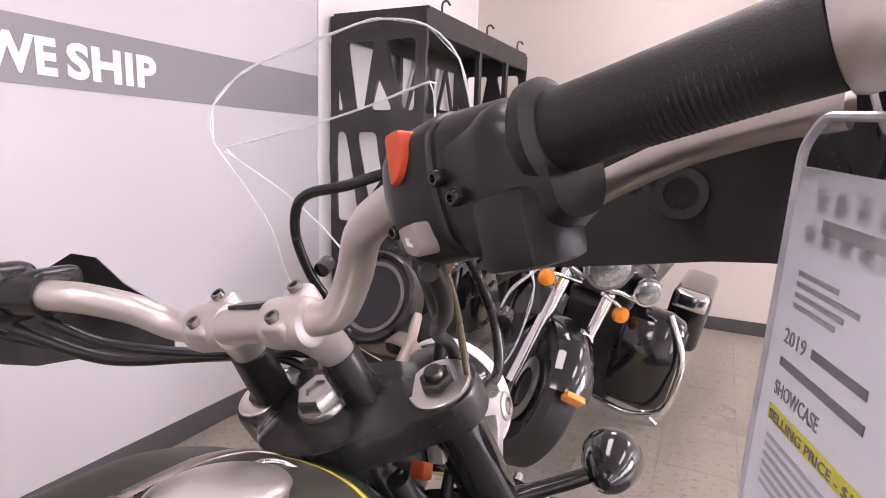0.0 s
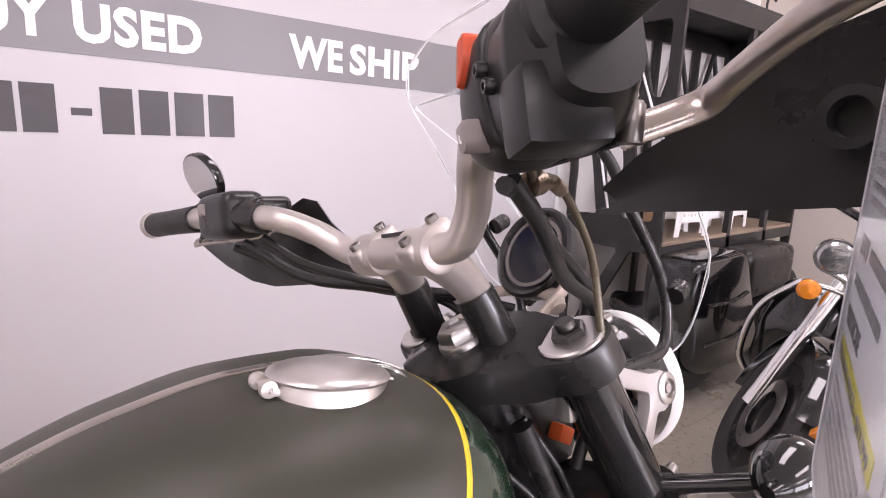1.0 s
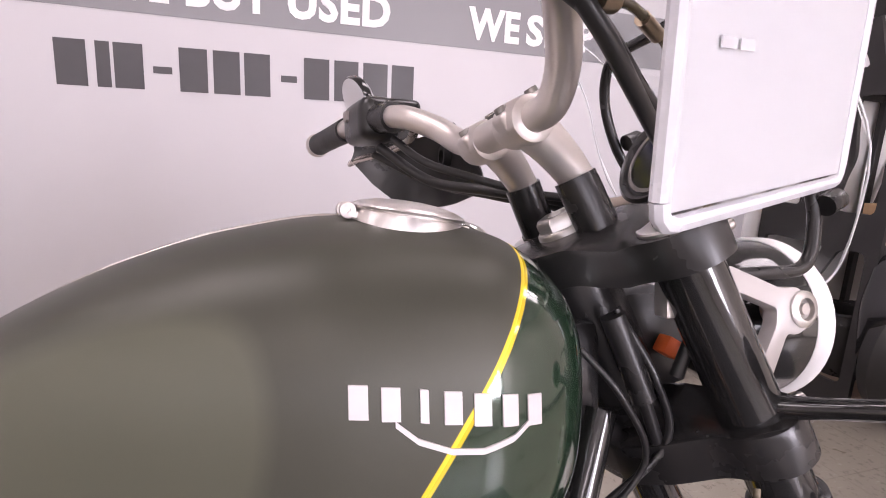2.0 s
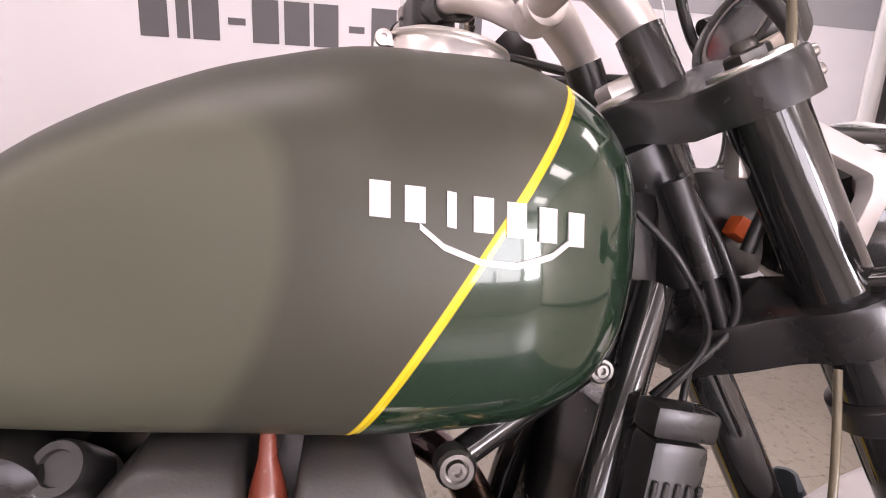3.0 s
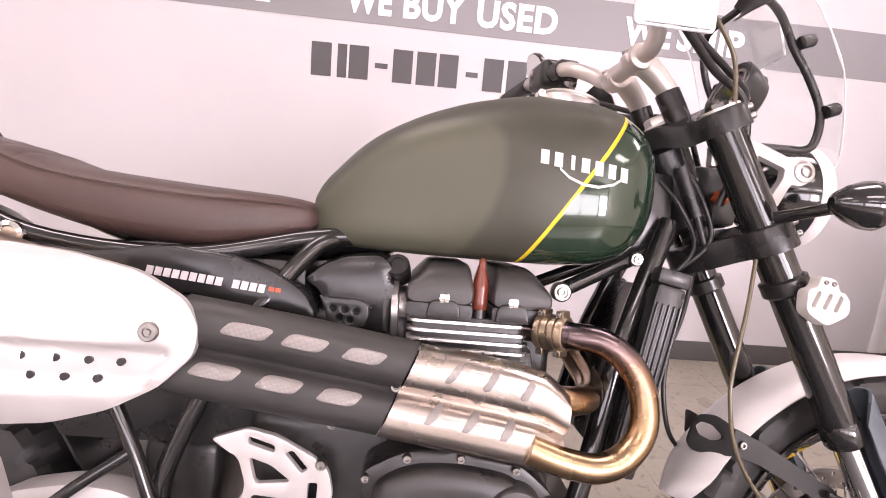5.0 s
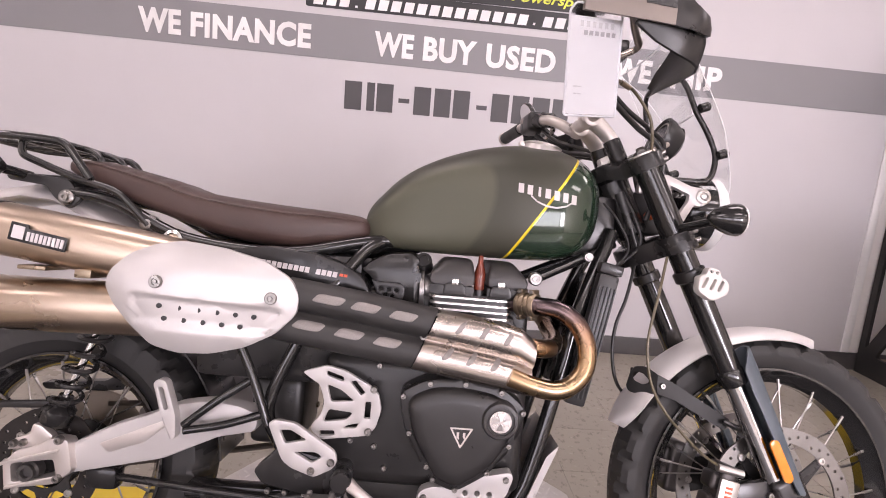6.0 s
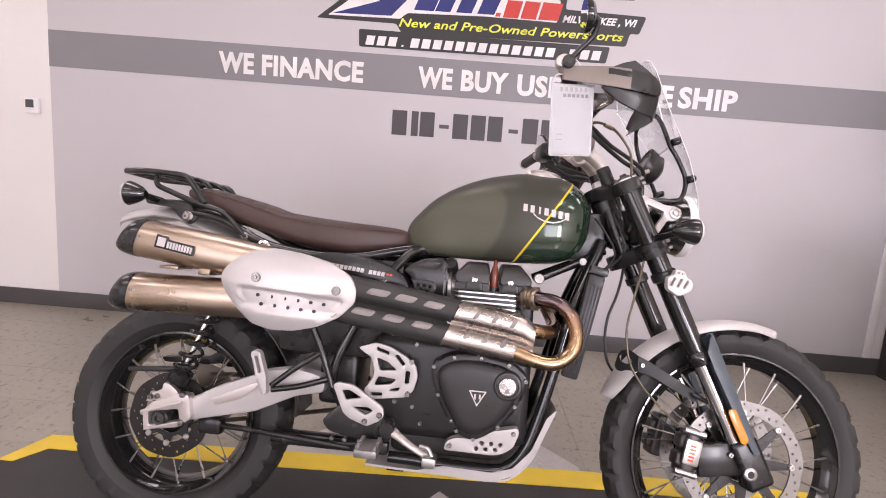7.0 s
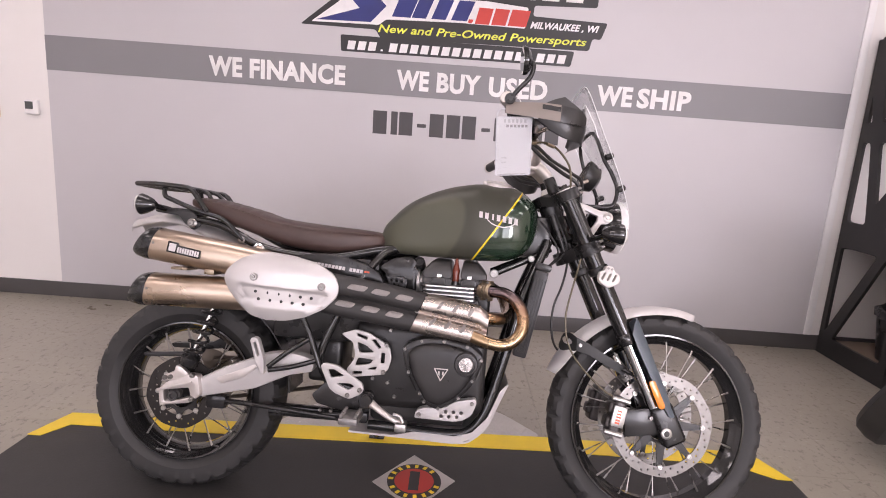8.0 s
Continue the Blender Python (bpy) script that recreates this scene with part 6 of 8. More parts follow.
# hand guards: dark shell in front, taupe brace from the bar end
def hand_guard(sgn, flip):
    path = [((0.972, -0.412), 1.238, 0.015), ((1.020, -0.416), 1.236, 0.018), ((1.070, -0.418), 1.234, 0.021), ((1.115, -0.418), 1.230, 0.022), ((1.155, -0.410), 1.225, 0.021), ((1.180, -0.394), 1.221, 0.016), ((1.189, -0.380), 1.221, 0.010)]
    def strap(pts):
        bm = bmesh.new()
        skin(bm, [[flip(x + dx, y + dy, z + dz) for dx, dy, dz in ((0, -0.004, -h), (0, -0.007, 0), (0, -0.004, h), (-0.002, 0.004, h * 0.9), (-0.002, 0.004, -h * 0.9))] for (x, y), z, h in pts])
        return bm
    nose = strap(path[3:])
    if sgn < 0:
        g = B("hand_guard", strap(path[:4]), surface("taupe_guard", (0.24, 0.2, 0.175), 0.42, 0.1), "black hand guard with a taupe brace")
        B("guard_nose", nose, BLACK_PLASTIC, "black front of the brace", g)
    else:
        g = B("hand_guard", nose, BLACK_PLASTIC, "black hand guard")
    bm = bmesh.new()
    rings = []
    shell = [((1.060, -0.405), 1.254, 1.214), ((1.095, -0.404), 1.254, 1.188), ((1.130, -0.401), 1.252, 1.172), ((1.160, -0.390), 1.250, 1.165), ((1.180, -0.368), 1.254, 1.165), ((1.191, -0.335), 1.268, 1.166), ((1.188, -0.285), 1.260, 1.167), ((1.182, -0.235), 1.228, 1.169), ((1.178, -0.195), 1.211, 1.171), ((1.176, -0.163), 1.190, 1.171)]
    for (x, y), zt, zb in shell:
        r = []
        for k in range(6):
            t = k / 5
            bulge = 0.010 * math.sin(math.pi * t)
            r.append(flip(x + bulge * 0.7, y - bulge * 0.7, zt + (zb - zt) * t))
        for k in range(5, -1, -1):
            t = k / 5
            bulge = 0.010 * math.sin(math.pi * t)
            r.append(flip(x + bulge * 0.7 - 0.0035, y - bulge * 0.7 + 0.0035, zt + (zb - zt) * t))
        rings.append(r)
    skin(bm, rings)
    B("guard_shell", bm, BLACK_PLASTIC, "black plastic guard shell", g)
    bm = bmesh.new()
    rings = []
    for (x, y), z, h in (((1.070, -0.410), 1.254, 0.002), ((1.098, -0.404), 1.264, 0.006), ((1.124, -0.396), 1.266, 0.014), ((1.150, -0.396), 1.253, 0.009), ((1.176, -0.388), 1.242, 0.003)):
        rings.append([flip(x, y, z - h - 0.010), flip(x + 0.004, y - 0.004, z - h - 0.010), flip(x + 0.002, y - 0.002, z + h), flip(x, y, z + h)])
    skin(bm, rings)
    B("guard_spoiler", bm, BLACK_PLASTIC, "", g)
    bm = bmesh.new()
    rings = []
    for (x, y), z in (((1.066, -0.4262), 1.244), ((1.080, -0.4262), 1.243), ((1.100, -0.4262), 1.2405), ((1.114, -0.4262), 1.239)):
        rings.append([flip(x, y, z - 0.006), flip(x, y, z + 0.006), flip(x, y + 0.006, z + 0.006), flip(x, y + 0.006, z - 0.006)])
    skin(bm, rings)
    B("guard_slot", bm, BLACK_SATIN, "", g)
    bm = bmesh.new()
    lathe(bm, [(0.017, -0.004), (0.017, 0.008), (0.011, 0.008), (0.011, -0.004)], flip(1.186, -0.318, 1.214), (-1, 0, 0), 28, closed=True)
    B("guard_boss", bm, BLACK_PLASTIC, "", g)
    return g


hand_guard(-1, lambda x, y, z: Vector((x, y, z)))
hand_guard(1, lambda x, y, z: Vector((x - 0.035 - 0.06 * (abs(y) - 0.2), -y + 0.03, z - 0.045 - (0.70 * (1.205 - z) if z < 1.205 else 0))))
# left grip, housing and lever
lg = [Vector((0.990, 0.325, 1.199)), Vector((0.976, 0.398, 1.1985)), Vector((0.963, 0.468, 1.198))]
grip2 = ring_path(lg, [0.0175, 0.017, 0.017, 0.0175], "grip", GRIP_RUBBER, "black ribbed rubber grip", None)
bm = bmesh.new()
lathe(bm, [(0.0185, 0.0), (0.0195, 0.003), (0.0195, 0.012), (0.012, 0.018), (0.0, 0.018)], lg[2], (lg[2] - lg[0]).normalized(), 22)
B("bar_end", bm, SILVER, "silver bar-end weight", grip2)
bm = bmesh.new()
m = Matrix.Translation((1.012, 0.255, 1.198)) @ Matrix.Rotation(radians(9), 4, "Z")
box(bm, -0.026, 0.028, -0.045, 0.046, -0.028, 0.028, 0.020, 5, m=m)
sw2 = B("switch_housing", bm, BLACK_PLASTIC, "black plastic switch housing")
bm = bmesh.new()
box(bm, -0.030, -0.016, 0.010, 0.026, 0.002, 0.016, 0.003, 2, m=m)
B("switch_button", bm, surface("grey_button", (0.33, 0.29, 0.28), 0.5), "", sw2)
bm = bmesh.new()
box(bm, -0.006, 0.040, -0.080, -0.044, -0.018, 0.018, 0.012, 4, m=m)
tube(bm, [(1.010, 0.238, 1.1975), (1.020, 0.205, 1.195), (1.0275, 0.180, 1.192)], 0.0185, 18, 4)
B("clutch_perch", bm, BLACK_SATIN, "", sw2)
bm = bmesh.new()
tube(bm, [(1.058, 0.205, 1.188), (1.068, 0.27, 1.180), (1.050, 0.34, 1.172), (1.022, 0.42, 1.170), (1.014, 0.455, 1.168)], [0.009, 0.009, 0.0085, 0.008, 0.009], 14, 6, flat=0.6)
B("clutch_lever", bm, BRUSHED, "bare metal clutch lever", sw2)


# bar-end mirrors
def mirror(base, stalk, centre, face, r):
    bm = bmesh.new()
    tube(bm, [base] + stalk, 0.0062, 12, 5)
    lathe(bm, [(0.013, -0.012), (0.0145, -0.008), (0.0145, 0.008), (0.013, 0.012)], base, (0, 1, 0.1), 18)
    mi = B("mirror", bm, BLACK_SATIN, "round black bar-end mirror")
    bm = bmesh.new()
    f = Vector(face).normalized()
    lathe(bm, [(r * 0.97, 0.004), (r, 0.0), (r * 0.96, -0.008), (r * 0.70, -0.016), (r * 0.30, -0.020), (0.0, -0.021)], centre, f, 32)
    B("mirror_shell", bm, BLACK_GLOSS, "", mi)
    bm = bmesh.new()
    lathe(bm, [(r * 0.93, 0.0), (r * 0.93, 0.0046), (0.0, 0.0046)], centre, f, 32)
    mm, nt, bs = nodes_of("mirror_glass")
    bs.inputs["Metallic"].default_value, bs.inputs["Roughness"].default_value = 1.0, 0.02
    bs.inputs["Base Color"].default_value = (0.85, 0.86, 0.87, 1)
    B("mirror_glass", bm, mm, "", mi)


mirror((0.980, -0.420, 1.260), [(1.000, -0.424, 1.285), (1.028, -0.428, 1.318), (1.034, -0.430, 1.350), (1.018, -0.430, 1.358)], (1.008, -0.430, 1.358), (-1, -0.05, -0.08), 0.037)
mirror((0.966, 0.455, 1.200), [(1.005, 0.440, 1.212), (1.024, 0.405, 1.230), (1.026, 0.392, 1.250)], (1.0145, 0.391, 1.2565), (-1, -0.30, -0.42), 0.037)


# headlamp, brackets, instruments
bm = bmesh.new()
lathe(bm, [(0.020, -0.085), (0.050, -0.070), (0.074, -0.035), (0.083, 0.0), (0.083, 0.022)], (1.372, 0, 0.972), (1, 0, -0.03), 40)
lamp_shell = B("headlamp", bm, BLACK_GLOSS, "round headlamp with a white rim", steer=True)
bm = bmesh.new()
lathe(bm, [(0.0835, -0.004), (0.0865, 0.0), (0.0865, 0.016), (0.080, 0.022), (0.074, 0.018), (0.074, -0.004)], (1.384, 0, 0.972), (1, 0, -0.03), 48, closed=True)
B("lamp_rim", bm, WHITE_PAINT, "white lamp rim", lamp_shell, True)
bm = bmesh.new()
lathe(bm, [(0.074, 0.006), (0.060, 0.014), (0.030, 0.020), (0.0, 0.022)], (1.384, 0, 0.972), (1, 0, -0.03), 40)
B("lamp_lens", bm, glass("lamp_glass"), "", lamp_shell, True)
bm = bmesh.new()
lathe(bm, [(0.073, 0.004), (0.050, -0.020), (0.020, -0.045), (0.0, -0.05)], (1.384, 0, 0.972), (1, 0, -0.03), 32)
B("lamp_reflector", bm, CHROME, "", lamp_shell, True)
for s in (-1, 1):
    bm = bmesh.new()
    outer = [(1.238, 1.026), (1.252, 1.030), (1.312, 1.008), (1.335, 1.008), (1.350, 0.990), (1.346, 0.972), (1.330, 0.965), (1.318, 0.968), (1.288, 0.918), (1.278, 0.915), (1.272, 0.930), (1.250, 0.990)]
    hole = [(1.262, 1.006), (1.306, 0.990), (1.304, 0.976), (1.284, 0.945), (1.278, 0.955)]
    outer = [(x - 0.010, z) for x, z in outer]
    hole = [(x - 0.010, z) for x, z in hole]
    plate(bm, rounded(outer, 0.006, 3), [rounded(hole, 0.004, 3)], 0.014, 0.003, y=-0.107 if s < 0 else 0.093)
    bk_ = B("lamp_bracket", bm, SILVER_PAINT, "cast silver headlamp bracket", lamp_shell, True)
    bm = bmesh.new()
    lathe(bm, [(0.0165, -0.03), (0.0165, 0.002), (0.013, 0.004), (0.010, 0.004), (0.009, 0.000), (0.0055, 0.0), (0.005, 0.003), (0.0, 0.003)], (1.327, s * 0.107, 0.988), (0, s, 0), 24)
    B("bracket_boss", bm, STEEL, "", lamp_shell, True)
    # front indicators
    c = Vector((1.328, s * 0.214, 0.924))
    bm = bmesh.new()
    lathe(bm, [(0.006, -0.052), (0.014, -0.045), (0.024, -0.028), (0.031, -0.008), (0.0325, 0.006), (0.031, 0.010)], c, (1, 0, 0), 28)
    tube(bm, [c + Vector((-0.024, -s * 0.012, -0.002)), c + Vector((-0.045, -s * 0.06, -0.008)), c + Vector((-0.062, -s * 0.108, -0.014))], [0.0085, 0.0085, 0.011], 14)
    ind = B("front_indicator", bm, BLACK_GLOSS, "gloss black bullet indicator with clear lens", steer=True)
    bm = bmesh.new()
    lathe(bm, [(0.0305, 0.0), (0.0295, 0.005), (0.020, 0.013), (0.008, 0.018), (0.0, 0.019)], c + Vector((0.009, 0, 0)), (1, 0, 0), 28)
    B("lens", bm, surface("clear_indicator_lens", (0.75, 0.73, 0.71), 0.12, 0, 0.1, 60, 300, 0.2), "clear lens", ind, True)

GN = Vector((-0.90, 0.0, 0.42)).normalized()
bm = bmesh.new()
lathe(bm, [(0.020, -0.050), (0.040, -0.040), (0.050, -0.016), (0.0535, 0.0), (0.0535, 0.006), (0.050, 0.009), (0.046, 0.007), (0.044, 0.003), (0.0, 0.003)], (1.275, 0.0, 1.140), GN, 44)
gauge = B("instrument", bm, BLACK_PLASTIC, "round black instrument pod", steer=True)
bm = bmesh.new()
lathe(bm, [(0.0405, 0.003), (0.0405, 0.0055), (0.036, 0.0055), (0.036, 0.003)], (1.275, 0.0, 1.140), GN, 44, closed=True)
B("gauge_ring", bm, surface("grey_ring", (0.22, 0.2, 0.19), 0.4, 0.5), "grey bezel ring", gauge, True)
bm = bmesh.new()
lathe(bm, [(0.0355, 0.003), (0.0355, 0.0045), (0.0, 0.0045)], (1.275, 0.0, 1.140), GN, 40)
B("gauge_glass", bm, surface("dark_display", (0.012, 0.012, 0.014), 0.08, 0, 0.1, 20, 300, 0), "dark display", gauge, True)
bm = bmesh.new()
tube(bm, [(1.225, -0.060, 1.082), (1.250, -0.030, 1.090), (1.262, 0.02, 1.092), (1.25, 0.06, 1.088), (1.225, 0.085, 1.082)], 0.0085, 10, 5, flat=0.5)
tube(bm, [(1.20, -0.05, 1.07), (1.24, -0.045, 1.09), (1.275, -0.035, 1.108)], 0.006, 10)
B("gauge_bracket", bm, surface("taupe_bracket", (0.42, 0.36, 0.31), 0.4, 0.4), "pale metal instrument bracket", gauge)
bm = bmesh.new()
box(bm, 1.285, 1.325, -0.030, 0.030, 1.125, 1.165, 0.010, 2)
B("gauge_back", bm, BLACK_PLASTIC, "", gauge, True)

# clear windscreen and its tube frame
EDGE = surface("frosted_acrylic_edge", (0.86, 0.87, 0.87), 0.3, 0, 0.05, 5, 200, 0)
zs = [1.412, 1.405, 1.385, 1.350, 1.300, 1.240, 1.180, 1.120, 1.060, 1.020, 1.000]
hw = [0.060, 0.095, 0.136, 0.156, 0.149, 0.145, 0.156, 0.154, 0.115, 0.080, 0.050]


def screen_point(z, y, off=0.0):
    x = np.interp(z, [1.0, 1.05, 1.15, 1.29, 1.35, 1.41], [1.414, 1.391, 1.347, 1.288, 1.262, 1.234])
    return Vector((float(x) - 1.1 * y * y - off, y - 0.012, z))


bm = bmesh.new()
rings = []
for z, w in zip(zs, hw):
    ys = np.linspace(-w, w, 15)
    rings.append([screen_point(z, float(y)) for y in ys] + [screen_point(z, float(y), 0.0022) for y in ys[::-1]])
skin(bm, rings)
screen = B("windscreen", bm, [CLEAR, EDGE], "clear acrylic windscreen", steer=True, sharp=50)
for f in screen.data.polygons:
    if f.index % 30 in (14, 29) or len(f.vertices) > 4:
        f.material_index = 1
screen.visible_shadow = False
bm = bmesh.new()
tube(bm, [screen_point(z, -w, 0.001) for z, w in zip(zs[::-1], hw[::-1])] + [screen_point(z, w, 0.001) for z, w in zip(zs, hw)], 0.0011, 6, 3)
B("screen_edge", bm, EDGE, "bright cut edge of the acrylic", screen, True)
bm = bmesh.new()
half = [(1.225, -0.098, 1.020), (1.290, -0.101, 1.021), (1.330, -0.102, 1.023), (1.347, -0.103, 1.040), (1.352, -0.104, 1.083), (1.332, -0.105, 1.130), (1.304, -0.105, 1.176), (1.286, -0.100, 1.225), (1.276, -0.082, 1.258), (1.270, -0.055, 1.270)]
tube(bm, half + [(1.266, 0.0, 1.268)] + [(x, -y, z) for x, y, z in half[::-1]], 0.0062, 12, 5)
B("screen_frame", bm, BLACK_SATIN, "black tubular screen frame", screen, True)
# lower deflector, folded from clear sheet, with bright cut edges
bm = bmesh.new()
rings = []
for z, w, back in ((1.336, 0.128, 0.020), (1.325, 0.126, 0.016), (1.28, 0.100, 0.006), (1.23, 0.075, 0.006), (1.18, 0.060, 0.006)):
    ys = [-w, -w * 0.5, 0.0, w * 0.5, w]
    rings.append([screen_point(z, float(y), 0.006 + back) for y in ys] + [screen_point(z, float(y), 0.010 + back) for y in ys[::-1]])
skin(bm, rings)
fold = B("deflector", bm, [CLEAR, EDGE], "clear inner deflector", screen, True)
for f in fold.data.polygons:
    if f.index % 10 in (4, 9) or len(f.vertices) > 4:
        f.material_index = 1
fold.visible_shadow = False
bm = bmesh.new()
fz = ((1.18, 0.060, 0.006), (1.23, 0.075, 0.006), (1.28, 0.100, 0.006), (1.325, 0.126, 0.016), (1.336, 0.128, 0.020))
tube(bm, [screen_point(z, -w, 0.008 + b) for z, w, b in fz] + [screen_point(1.336, y, 0.028) for y in (-0.06, 0.0, 0.06)] + [screen_point(z, w, 0.008 + b) for z, w, b in fz[::-1]], 0.0010, 6, 2)
B("deflector_edge", bm, EDGE, "bright cut edge of the acrylic", screen, True)
for z in (1.185, 1.085):
    for s in (-1, 1):
        bm = bmesh.new()
        lathe(bm, [(0.010, -0.016), (0.010, 0.004), (0.008, 0.007), (0.0, 0.007)], screen_point(z, s * 0.103) + Vector((0.002, 0, 0)), (1, 0, 0.4), 16)
        B("screen_bolt", bm, BLACK_SATIN, "", screen, True)

# front mudguard
SAT_FENDER = surface("satin_silver_mudguard", (0.74, 0.71, 0.70), 0.40, 0.3, 0.06, 5, 900, 0.06)
bm = bmesh.new()
rings = []
for i, a in enumerate(np.linspace(radians(159), radians(71), 40)):
    t = i / 39
    w = 0.060 * min(1.0, (t + 0.02) * 9) ** 0.5 * min(1.0, (1.02 - t) * 6) ** 0.6
    R = 0.374 + 0.015 * (1 - t) ** 3
    out = []
    for y in np.linspace(-1, 1, 13):
        rr = R - 0.024 * abs(y) ** 2.6
        out.append((FX + rr * math.cos(a), w * y, FZ + rr * math.sin(a)))
    for y in np.linspace(1, -1, 13):
        rr = R - 0.003 - 0.024 * abs(y) ** 2.6
        out.append((FX + rr * math.cos(a), w * 0.97 * y, FZ + rr * math.sin(a)))
    rings.append(out)
skin(bm, rings)
fender = B("front_mudguard", bm, SAT_FENDER, "satin silver front mudguard", steer=True, sharp=60)
MATT_STAY = surface("matt_black_stay", (0.016, 0.0155, 0.0155), 0.5, 0.0, 0.2, 12, 600, 0.12)
bm = bmesh.new()
plate(bm, rounded([(1.2183, 0.5653), (1.2241, 0.5962), (1.2309, 0.6113), (1.2467, 0.614), (1.2645, 0.600), (1.2645, 0.558), (1.2363, 0.5525), (1.2236, 0.553)], 0.005, 3),
      [rounded([(1.2264, 0.5921), (1.232, 0.6005), (1.2437, 0.5976), (1.2530, 0.585), (1.2520, 0.5785), (1.2427, 0.5739), (1.2301, 0.5797)], 0.003, 3)], 0.004, 0.001)
for v in bm.verts:
    v.co.y += -0.066 + 1.133 * (1.2645 - v.co.x)
B("stay_lug", bm, MATT_STAY, "black cut-out lug folded round the mudguard", fender, True)
for s in (-1, 1):
    bm = bmesh.new()
    plate(bm, rounded([(1.2625, 0.601), (1.305, 0.582), (1.400, 0.530), (1.432, 0.514), (1.420, 0.490), (1.396, 0.502), (1.307, 0.546), (1.2625, 0.559)], 0.006, 3), (), 0.005, 0.0012, y=-0.067 if s < 0 else 0.062)
    B("mudguard_stay", bm, MATT_STAY, "black mudguard stay", fender, True)
    bolt((1.2740, s * 0.067, 0.5765), (0, s, 0), 0.0065, 0.005, "stay_bolt", fender, xf=STEER)
    bm = bmesh.new()
    tube(bm, [(1.41, s * 0.076, 0.511), (1.45, s * 0.09, 0.496)], 0.006, 8, smooth=False)
    B("stay_strut", bm, BLACK_SATIN, "", fender, True)

# small pale cover on the fork leg
bm = bmesh.new()
m = Matrix.Translation((1.3239, -0.150, 0.797)) @ Matrix.Rotation(radians(8), 4, "Y")
plate(bm, rounded([(-0.032, 0.012), (-0.018, 0.018), (-0.016, 0.034), (0.010, 0.034), (0.016, 0.018), (0.034, 0.012), (0.036, -0.012), (0.004, -0.034), (-0.030, -0.020)], 0.010, 4),
      [capsule_poly(-0.020 + k * 0.017, -0.008, -0.014 + k * 0.017, 0.010, 0.0022, 4) for k in range(3)], 0.020, 0.005, y=-0.012, m=m)
sens = B("fork_cover", bm, surface("pale_cover", (0.66, 0.63, 0.6), 0.4, 0.1), "pale slotted cover on the fork leg", steer=True)
for k in (-0.008, 0.004):
    bolt(tuple(m @ Vector((k, -0.012, 0.026))), (0, -1, 0), 0.0035, 0.003, "cover_screw", sens, xf=STEER)

# radiator, hoses
bm = bmesh.new()
m = Matrix.Translation((1.112, 0, 0.665)) @ Matrix.Rotation(radians(11), 4, "Y")
box(bm, -0.018, 0.018, -0.100, 0.100, -0.135, 0.135, 0.006, 2, m=m)
rad = B("radiator", bm, BLACK_SATIN, "black radiator with finned core")
bm = bmesh.new()
for s in (-1, 1):
    bm = bmesh.new() if s > 0 else bm
    box(bm, -0.022, 0.022, s * 0.113 - 0.016, s * 0.113 + 0.016, -0.142, 0.142, 0.008, 2, m=m)
    B("radiator_tank", bm, BLACK_PLASTIC, "", rad)
for k in range(5):
    bm = bmesh.new()
    box(bm, -0.018 + k * 0.0085, -0.014 + k * 0.0085, -0.1315, -0.128, -0.125, 0.115, 0.001, 1, m=m)
    B("radiator_rib", bm, BLACK_PLASTIC, "", rad)
bm = bmesh.new()
box(bm, -0.024, 0.026, -0.128, -0.098, 0.142, 0.165, 0.006, 2, m=m)
B("radiator_cap", bm, BLACK_PLASTIC, "", rad)
HOSE = surface("clear_brown_hose", (0.13, 0.107, 0.07), 0.22, 0.1)
